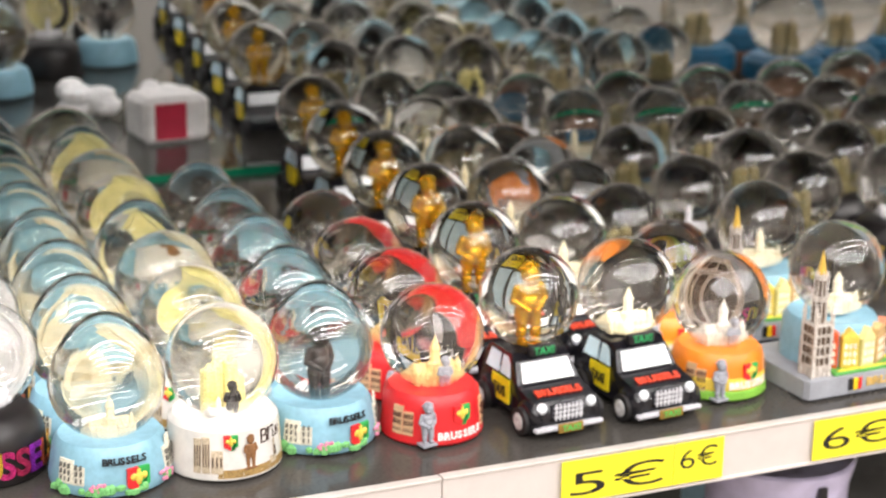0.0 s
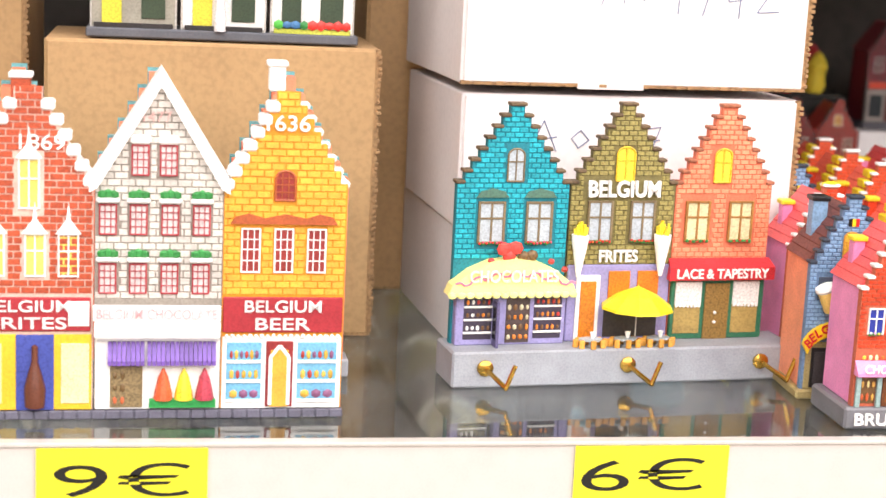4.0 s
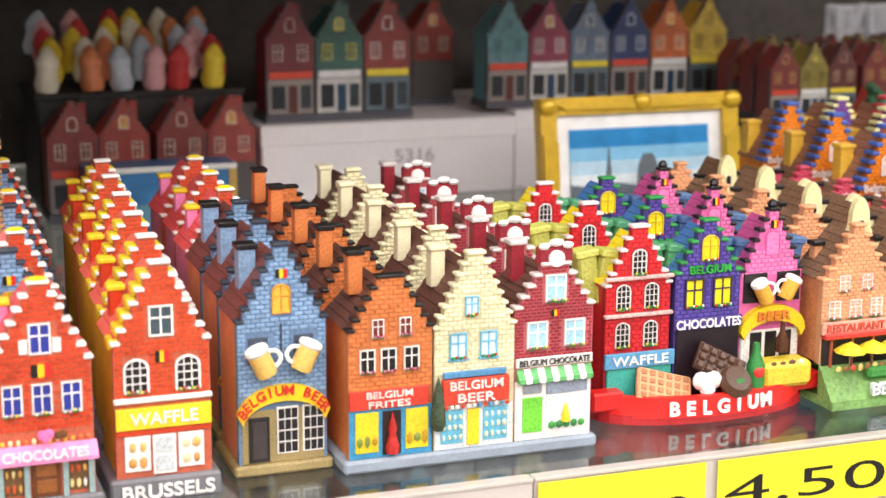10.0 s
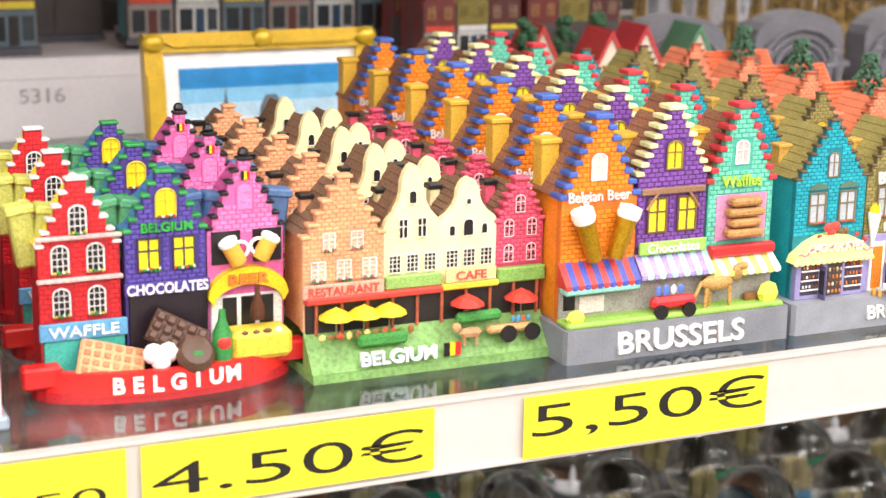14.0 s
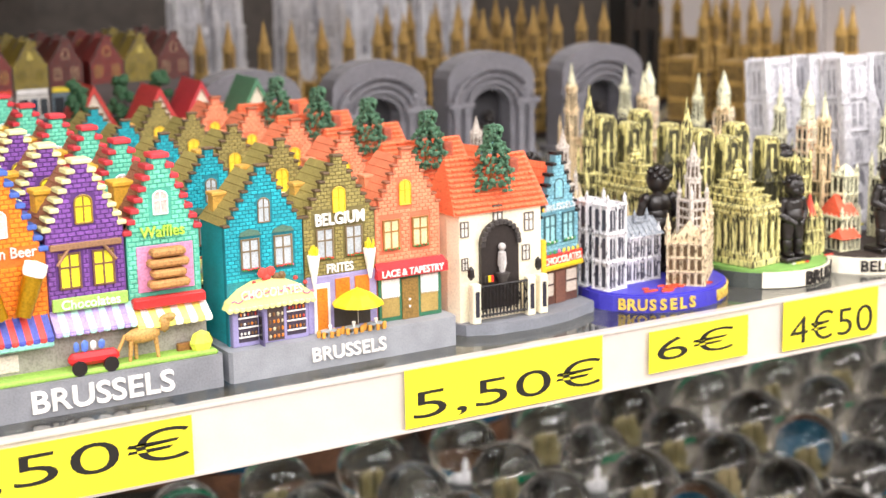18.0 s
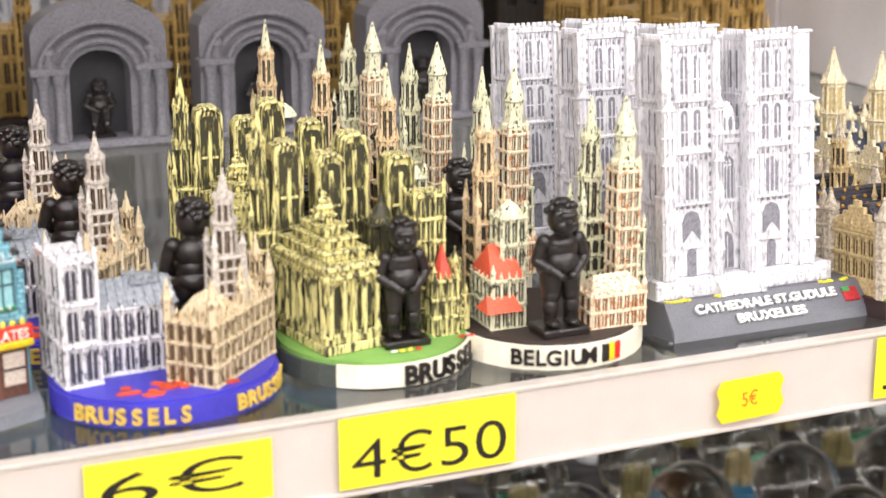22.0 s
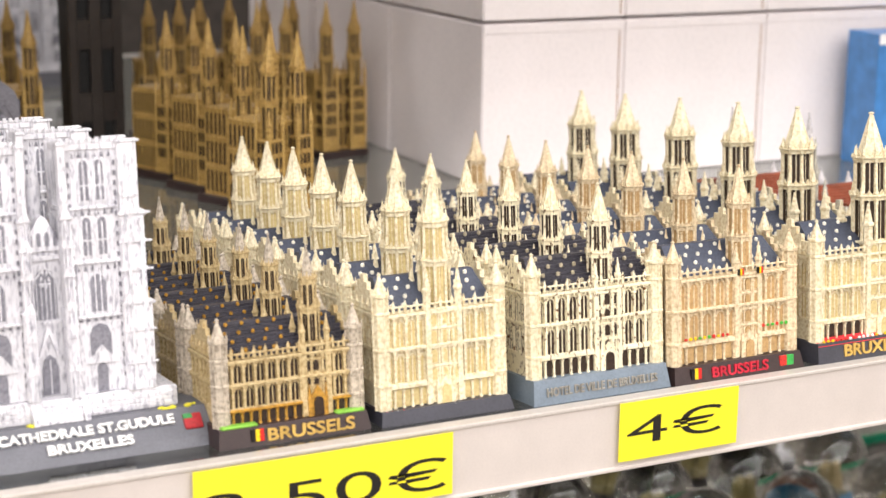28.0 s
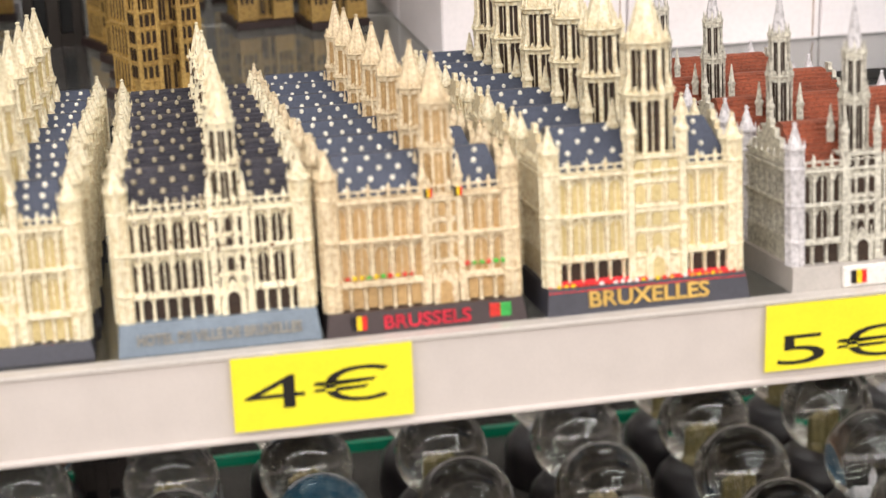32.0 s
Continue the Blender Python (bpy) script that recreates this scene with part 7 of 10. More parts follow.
h4 = hall("resin town hall, warm beige, blue spotted roof, brown base", "beige town halls", 74, 46, DKB, 8, CREAM2, antique("beige_recess", "c4a270", "9a7a4c"), SLATE, DOT, 49, 62, 45, 99, 13, "BRUSSELS", resin("c8283a", 0.4), 5, 32, CREAM2, False, 9)
flag(h4, 12, 4.4, 5.5, 5, 0.9)
panel(h4, "emblem", 60, 2, 64, 7, 1.2, resin("d6322a"), 0.8)
panel(h4, "emblem", 64, 2, 68, 7, 1.2, resin("3aa84a"), 0.8)
goods(h4, 8, 19, 34, 21.4, 5, ["d6322a", "4aa83c", "f2c21b"], 10, 1, "window_flowers", 3, 1.0)
goods(h4, 52, 21, 68, 23.4, 5, ["d6322a", "4aa83c", "f2c21b"], 6, 1, "window_flowers", 4, 1.0)
flag(h4, 40, 49, 3, 3, 4.5)
flag(h4, 51, 49, 3, 3, 4.5)
row_scaled(h4, 7, 1.7440, 0.0070, 0.0450, 1.0, 24, tilt=TILT)
h5 = hall("tall resin town hall, pale ivory, red flower carpet, dark base", "tall ivory town halls", 78, 52, surface("charcoal_base_dark", "42424a", 0.5, 0, 0.2, 0.1, 0.2), 10, CREAM, PALE, SLATE, DOT, 52, 66, 44, 119, 20, "BRUXELLES", resin("c9a052", 0.35, 0.1), 6, 46, CREAM, n=10, letter_z=5.5, tdark=BROWN)
part("flower_carpet", Geo().add([(1, 1.4, 8.6), (77, 1.4, 8.6), (75, 7, 12), (3, 7, 12), (75, 7, 9), (3, 7, 9)], [(0, 1, 2, 3), (0, 5, 4, 1), (0, 3, 5), (1, 4, 2), (3, 2, 4, 5)]), resin("d8242a", 0.5, 0.25), h5)
goods(h5, 4, 9.5, 74, 12, 3.2, ["f4efe6", "f2c21b", "e88a3a", "d6322a"], 26, 1, "flower_bed", 8, 0.9)
row_scaled(h5, 6, 1.8250, 0.0050, 0.0570, 1.0, 25, 0.0012, tilt=TILT)
h6 = hall("resin town hall, grey-white tower, brown tiled roof, grey base", "grey-white town halls", 100, 60, surface("pale_grey_base", "b5aea6", 0.5, 0, 0.1, 0.06, 0.1), 9, antique("white_grey_wash", "d8d4c4", "6a6456"), BROWN, RTILE, None, 46, 60, 30, 107, 13, "BRUSSELS", BLACK, 6, 42, antique("white_silver", "dcd8d8", "8a8688"), True, 13, None, antique("white_silver", "dcd8d8", "8a8688"), "flag")
part("name_plate", Geo().box(20, -1.2, 0.5, 98, 1.2, 8.6, 0.5), resin("efe9df"), h6)
flag(h6, 26, 4.6, 6, 5, -1.2)
row_scaled(h6, 4, 1.9200, 0.0060, 0.075, 1.0, 26, tilt=TILT)


def cathedral():
    t = thing("cathedral_model", "white resin twin-towered cathedral model with steps, dark grey base", "figurine", "white cathedrals")
    wh = streaked("white_plaster", "e6e5e9", "9e9da8", 0.6, 0.50, 0.72, 760, 0.3)
    # grey wash and the openings' shade, both put into this one colour
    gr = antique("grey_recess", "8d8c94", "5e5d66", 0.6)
    dk = surface("slate_grey_base", "6c6d74", 0.5, 0, 0.15, 0.08, 0.15)
    part("base", Geo().add([(0, 0, 0), (106, 0, 0), (108, 70, 0), (-2, 70, 0), (1, 2, 4), (105, 2, 4), (104, 12, 15), (2, 12, 15), (104, 68, 15), (2, 68, 15)],
                           [(3, 2, 1, 0), (0, 1, 5, 4), (4, 5, 6, 7), (7, 6, 8, 9), (1, 2, 8, 6, 5), (3, 0, 4, 7, 9), (2, 3, 9, 8)]), dk, t)
    for words, zz, ww in (("CATHEDRALE ST.GUDULE", 11.2, 74), ("BRUXELLES", 6.0, 36)):
        ob = lettering(words, 4.6, resin("f4f2f0"), t, (52, 1.3 + (zz - 4) * 0.9, zz), width=ww, deep=1.2, bold=0.03)
        ob.rotation_euler = (radians(-42), 0, 0)
    e = part("emblem", Geo().box(-4, -0.8, -3.6, 4, 0.6, 3.6, 0.4).moved(Matrix.Translation((97, 6.6, 9.6)) @ Matrix.Rotation(radians(-42), 4, "X")), resin("b02a30"), t)
    part("emblem_corner", Geo().box(-4, -1.0, 1.2, 0, 0, 3.6, 0.2).moved(Matrix.Translation((97, 6.6, 9.6)) @ Matrix.Rotation(radians(-42), 4, "X")), resin("3a8a4a"), e)
    rng = random.Random(8)
    for cx in (6, 14, 30, 88, 98):
        g = Geo()
        for k in range(5):
            g.ball(cx + rng.uniform(-3, 3), 13 + rng.uniform(-1, 1.5), 15.3, rng.uniform(1, 2), 1.2, 0.7, 6)
        part("yellow_flower_patch", g, resin("e0d83a", 0.6, 0.3), t)
    part("plinth", Geo().box(3, 17, 15, 103, 66, 24, 0.5), wh, t)
    part("plinth_bricks", brickwork([(3, 16), (103, 16), (103, 22), (3, 22)], [(36, 14, 72, 24)], 17, 5, 2.0, 0.3, 0.5), wh, t, kind="stuff")
    for k in range(6):
        part("step", Geo().box(38 - k * 0.2, 11.5 + k * 1.3, 15, 70 + k * 0.2, 22, 16.4 + k * 1.5, 0.15), wh, t)
    for x in (35, 70.5):
        part("stair_wall", Geo().add([(x, 11, 15), (x + 2.6, 11, 15), (x + 2.6, 21, 15), (x, 21, 15), (x, 11, 18), (x + 2.6, 11, 18), (x + 2.6, 21, 26), (x, 21, 26)], [(3, 2, 1, 0), (4, 5, 6, 7), (0, 1, 5, 4), (1, 2, 6, 5), (2, 3, 7, 6), (3, 0, 4, 7)]), wh, t)
    part("nave", Geo().box(36, 26, 24, 70, 66, 88, 0.6), wh, t)
    part("nave_gable", Geo().prism([(37, 86), (69, 86), (56, 100), (53, 101), (50, 100)], 24, 30), wh, t)
    part("rear_turret", Geo().lathe([(6, 88), (6, 112), (4.5, 116), (0, 119)], 53, 46, 10), wh, t, smooth=True)
    for bx in (10, 68):
        tw = part("tower", Geo().box(bx, 20, 24, bx + 28, 50, 128, 0.8), wh, t)
        g = Geo()
        for cx in (bx, bx + 28):
            for dy in (0, 30):
                for j, (z0, z1, r) in enumerate(((24, 62, 3.6), (62, 100, 3.0), (100, 131, 2.4))):
                    g.box(cx - r, 20 + dy - r, z0, cx + r, 20 + dy + r, z1, 0.4)
                    g.box(cx - r - 0.5, 20 + dy - r - 0.5, z1 - 1.5, cx + r + 0.5, 20 + dy + r + 0.5, z1, 0.3)
        part("buttress", g, wh, tw, kind="stuff")
        g = Geo().box(bx - 1, 19, 127, bx + 29, 51, 130, 0.4)
        for k in range(9):
            g.box(bx + k * 3.3, 18.6, 130, bx + 1.8 + k * 3.3, 20, 132.4, 0.2)
            g.box(bx - 1, 19 + k * 3.5, 130, bx + 0.5, 20.8 + k * 3.5, 132.4, 0.2)
        part("battlement", g, wh, tw, kind="stuff")
        o, fr = Geo(), Geo()
        for (z0, z1) in ((106, 123), (83, 99)):
            arches(o, bx + 7, bx + 21, z0, z1, 20, 2, 0.55)
            arches(fr, bx + 6.4, bx + 21.6, z0 - 0.6, z1 + 1.2, 20.15, 2, 0.86, 0.6)
        arches(o, bx + 9.5, bx + 18.5, 59, 75, 20, 1, 0.75)
        arches(o, bx + 8, bx + 20, 40, 54, 20, 1, 0.8)
        arches(o, bx + 11, bx + 17, 24.5, 37, 20, 1, 0.8)
        for zz in (57, 80, 103):
            fr.box(bx + 3, 18.6, zz - 0.6, bx + 25, 20.4, zz + 0.6, 0.2)
        fr.prism([(bx + 7, 37), (bx + 21, 37), (bx + 14, 45)], 19, 20.2)
        sd = Geo()
        for (z0, z1) in ((106, 123), (83, 99), (59, 75)):
            arches(sd, 26, 44, z0, z1, 0, 2, 0.5)
        o.add([(bx + y - 0.1, x, z) for x, y, z in sd.v], sd.f)
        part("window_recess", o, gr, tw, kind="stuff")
        part("window_tracery", fr, wh, tw, kind="stuff")
        mull = Geo()
        for (z0, z1) in ((106, 121), (83, 97)):
            for cx in (bx + 10.5, bx + 17.5):
                mull.box(cx - 0.3, 19.2, z0, cx + 0.3, 20, z1)
                mull.box(cx - 2, 19.2, z0 + 6, cx + 2, 20, z0 + 6.6)
        part("mullion", mull, wh, tw, kind="stuff")
        g = Geo()
        for cx in (bx + 3.6, bx + 24.4):
            for k in range(22):
                g.box(cx - 0.5, 19.5, 30 + k * 4.3, cx + 0.5, 20.2, 32 + k * 4.3)
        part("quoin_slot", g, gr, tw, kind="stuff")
        g, dk2 = Geo(), Geo()
        for cx in (bx, bx + 28):
            for ribx in (-2.4, 0, 2.4):
                g.box(cx + ribx - 0.4, 15.4, 24, cx + ribx + 0.4, 17, 98, 0.15)
            for zz in (36, 50, 62, 76, 88, 100):
                g.prism([(cx - 3.6, zz), (cx + 3.6, zz), (cx, zz + 5)], 15.6, 17)
                g.box(cx - 4, 15.6, zz - 0.7, cx + 4, 17, zz + 0.2, 0.15)
            pinnacle(g, cx, 17.4, 98, 1.6, 18, 6)
        for k in range(8):
            px = bx + 5 + k * 2.6
            g.box(px - 0.25, 19, 100, px + 0.25, 20.2, 127)
            g.box(px - 0.25, 19, 56, px + 0.25, 20.2, 80)
        for zz in (124, 100, 76.5, 55):
            for k in range(6):
                px = bx + 5.5 + k * 3.4
                dk2.prism([(px - 0.9, zz), (px + 0.9, zz), (px, zz + 2.4)], 19.4, 20.2)
        for side in (bx - 0.6, bx + 28.6):
            for ribk in range(7):
                py = 24 + ribk * 4
                g.box(side - 0.5, py - 0.4, 24, side + 0.5, py + 0.4, 127, 0.1)
            for zz in (40, 57, 80, 103):
                g.box(side - 0.9, 20, zz - 0.7, side + 0.9, 50, zz + 0.7, 0.2)
        part("pier_ribs", g, wh, tw, kind="stuff")
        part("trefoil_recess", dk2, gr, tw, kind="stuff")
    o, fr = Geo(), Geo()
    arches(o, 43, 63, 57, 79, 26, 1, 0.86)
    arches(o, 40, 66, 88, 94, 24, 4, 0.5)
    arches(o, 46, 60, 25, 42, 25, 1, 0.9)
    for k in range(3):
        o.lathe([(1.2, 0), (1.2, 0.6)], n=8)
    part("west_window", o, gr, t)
    for k in range(5):
        fr.box(45.6 + k * 3.6, 25, 57, 46.2 + k * 3.6, 26, 74)
    fr.rod((45, 25.4, 74), (53, 25.4, 79), 0.5).rod((61, 25.4, 74), (53, 25.4, 79), 0.5).rod((48, 25.4, 72), (58, 25.4, 72), 0.4)
    for k in range(6):
        fr.ball(53 + 3 * math.cos(k), 25.4, 74 + 3 * math.sin(k), 1, 0.5, 1, 6)
    fr.box(37, 24, 82, 69, 26.4, 84, 0.3).prism([(44, 41), (53, 56), (62, 41), (59, 41), (53, 51), (47, 41)], 23.6, 26)
    for k in range(9):
        fr.box(38 + k * 3.7, 25, 44, 38.6 + k * 3.7, 26.2, 55)
    fr.box(52.6, 24.2, 25, 53.4, 25.4, 40).box(37, 24.6, 55, 69, 26.3, 56.4)
    part("front_tracery", fr, wh, t, kind="stuff")
    return t


def narrowed(x):
    """The cathedral's front: towers 26 wide with 16 between, on a plinth that runs on to one side."""
    for a, b, c, d in ((10, 38, 8, 34), (38, 68, 34, 50), (68, 96, 50, 76), (96, 103, 76, 94)):
        if x <= b:
            return c + (x - a) * (d - c) / (b - a) if x >= a else x - 2
    return x - 9


cath = cathedral()
for o in cath.children_recursive:
    if not o.name.startswith(("base", "lettering", "emblem", "yellow")):
        for v in o.data.vertices:
            v.co.x = narrowed(v.co.x * 1000) / 1000
for o in cath.children_recursive:
    for v in o.data.vertices:
        if v.co.y > 0.022:
            v.co.y = 0.022 + (v.co.y - 0.022) * 0.62
row_scaled(cath, 3, 1.4275, 0.0270, 0.075, 0.975, 31, tilt=TILT)


def oval(cx, cy, rx, ry, n=28):
    return [(cx + rx * math.cos(2 * math.pi * k / n), cy + ry * math.sin(2 * math.pi * k / n)) for k in range(n)]


def curved_words(t, words, cx, cy, rx, ry, z, a0, a1, h, mat, deep=1.0, bold=0.02):
    for k, ch in enumerate(words):
        if ch == " ":
            continue
        q = radians(a0 + (a1 - a0) * k / (len(words) - 1))
        ob = lettering(ch, h, mat, t, (cx + rx * math.cos(q), cy + ry * math.sin(q), z), deep=deep, bold=bold)
        ob.rotation_euler = (0, 0, math.atan2(rx * math.sin(q), ry * math.cos(q)) + math.pi / 2)


def gothic_block(t, name, x0, y0, x1, y1, z0, z1, wall, dark, n=4, rows=2, turn=None):
    """A small building with ribs, string courses, a parapet and rows of openings on its front and left side;
    turn = (x, y, degrees) stands its own origin there."""
    b = part(name, Geo().box(x0, y0, z0, x1, y1, z1, 0.5), wall, t)
    g, o = Geo(), Geo()
    ny = max(2, int((y1 - y0) / 4))
    for k in range(n + 1):
        px = x0 + (x1 - x0) * k / n
        g.box(px - 0.5, y0 - 1.3, z0, px + 0.5, y0 + 0.3, z1 + 1.8, 0.15)
        g.lathe([(0.6, z1 + 1.6), (0, z1 + 4)], px, y0 - 0.5, 4)
    for k in range(ny + 1):
        py = y0 + (y1 - y0) * k / ny
        g.box(x0 - 1.2, py - 0.5, z0, x0 + 0.3, py + 0.5, z1 + 1.8, 0.15)
    for j in range(rows + 1):
        zz = z0 + (z1 - z0) * j / rows
        g.box(x0 - 1.5, y0 - 1.6, zz - 0.6, x1 + 0.8, y1 + 0.5, zz + 0.6, 0.15)
    for px in (x0, x1):
        pinnacle(g, px, y0, z1, 1.1, 7, 5)
    for j in range(rows):
        za, zb = z0 + (z1 - z0) * (j + 0.12) / rows, z0 + (z1 - z0) * (j + 0.86) / rows
        for k in range(n):
            cx = x0 + (x1 - x0) * (k + 0.5) / n
            g.box(cx - 0.2, y0 - 0.8, za, cx + 0.2, y0, zb)
        arches(o, x0, x1, za, zb, y0 - 0.05, n, 0.6)
        s = Geo()
        arches(s, y0, y1, za, zb, 0, ny, 0.5)
        o.add([(x0 + y - 0.05, x, z) for x, y, z in s.v], s.f)
    part("stone_rib", g, wall, b, kind="stuff")
    part("recess_paint", o, dark, b, kind="stuff")
    if turn:
        b.matrix_basis = pose(turn[0] / 1000, turn[1] / 1000, 0, 0, 0, turn[2])
    return b


def hip_roof(x0, y0, x1, y1, z0, z1, inset):
    """A ridged roof along x with sloping ends."""
    m = (y0 + y1) / 2
    return Geo().add([(x0, y0, z0), (x1, y0, z0), (x1, y1, z0), (x0, y1, z0), (x0 + inset, m, z1), (x1 - inset, m, z1)], [(0, 1, 5, 4), (2, 3, 4, 5), (3, 0, 4), (1, 2, 5), (0, 3, 2, 1)])


def base_blue():
    t = thing("landmark_group_model", "resin landmarks on oval blue base with gold BRUSSELS lettering", "figurine", "blue-based landmark models")
    blue = resin("3a36a8", 0.4, 0.15)
    part("base", Geo().slab(oval(44, 40, 44.5, 38), 0, 9), blue, t)
    part("rim", Geo().slab(oval(44, 40, 43, 36.5), 8.5, 10), blue, t)
    curved_words(t, "BRUSSELS", 44, 40, 44.5, 38, 4.6, -146, -92, 6.4, resin("d8b04a", 0.35, 0.1), 1.0, 0.03)
    curved_words(t, "BRUSSELS", 44, 40, 44.5, 38, 4.6, -62, -12, 6.2, resin("d8b04a", 0.35, 0.1), 1.0, 0.03)
    g = Geo()
    rng = random.Random(2)
    for k in range(26):
        q = rng.uniform(-2.2, -1.1)
        r = rng.uniform(0.5, 0.92)
        g.ball(44 + 38 * r * math.cos(q) * 1.3, 40 + 33 * r * math.sin(q), 10.3, rng.uniform(2, 4), 1.8, 0.8, 7)
    part("flower_carpet", g, resin("d84a2a", 0.5, 0.4, 0.3), t, kind="stuff")
    wht = streaked("silver_white", "e4e3e6", "5a5a64", 0.5, 0.55, 0.62, 800, 0.3)
    gry = antique("grey_model", "9aa0a8", "5a6068")
    buf = streaked("buff_hall", "dccaa8", "6e5a40", 0.5, 0.55, 0.63, 800, 0.35)
    gothic_block(t, "cathedral_tower", 0, 0, 13, 11, 10, 58, wht, resin("3a3a44"), 2, 3, (5, 30, 8))
    gothic_block(t, "cathedral_tower", 0, 0, 13, 11, 10, 58, wht, resin("3a3a44"), 2, 3, (3, 47, 8))
    gothic_block(t, "cathedral_nave", 0, 0, 30, 16, 10, 36, wht, resin("3a3a44"), 6, 2, (18, 38, 3))
    nave = part("nave_roof", hip_roof(17, 37, 50, 56, 36.5, 46, 3), gry, t)
    ribs = Geo()
    for k in range(9):
        ribs.rod((20 + k * 3.6, 37.2, 37), (20.6 + k * 3.4, 46, 45.8), 0.35, n=5)
    part("roof_rib", ribs, gry, nave, kind="stuff")
    gothic_block(t, "transept", 0, 0, 9, 12, 10, 44, gry, resin("3a3a44"), 2, 2, (34, 44, 3))
    # town hall standing cornerwise, long front to the shop
    gothic_block(t, "hall_body", 0, 0, 45, 20, 10, 34, buf, resin("5a4630"), 9, 3, (56, 9.5, 45))
    g = Geo()
    for k in range(13):
        q = 45 * k / 12
        pinnacle(g, q, 0.6, 33, 0.9 if k % 6 else 1.9, 6 if k % 6 else 19, 6)
    for k in range(6):
        pinnacle(g, 0.6, 20 * k / 5, 33, 1.8 if k in (0, 5) else 0.9, 18 if k in (0, 5) else 7, 6)
    g.add(*(lambda r: (r.v, r.f))(hip_roof(1.5, 1.5, 43.5, 18.5, 34, 44, 2)))
    for k in range(7):
        g.box(4 + k * 6, 3.4, 36, 6 + k * 6, 6, 39.6, 0.2)
    crest = part("pinnacle_crest", g, buf, t, kind="stuff")
    crest.matrix_basis = pose(0.056, 0.0095, 0, 0, 0, 45)
    g = Geo()
    for k in range(6):
        pinnacle(g, 30 + k * 5, 62 + (k % 2) * 3, 12, 1.7, 44 - abs(k - 2) * 5, 6)
    part("spirelet", g, buf, t, kind="stuff")
    tower(t, 68, 34, 30, 88, 11, antique("pale_spire", "d6cfc6", "7a6a58"), resin("4a3a2c"), None, True)
    tower(t, 84, 48, 10, 58, 8, buf, resin("4a3a2c"), None, True)
    boy = part("statue", statuette(0, 0, 10, 60), BRONZE, t, smooth=True)
    boy.matrix_basis = pose(0.062, 0.058, 0, 0, 0, 165)
    return t


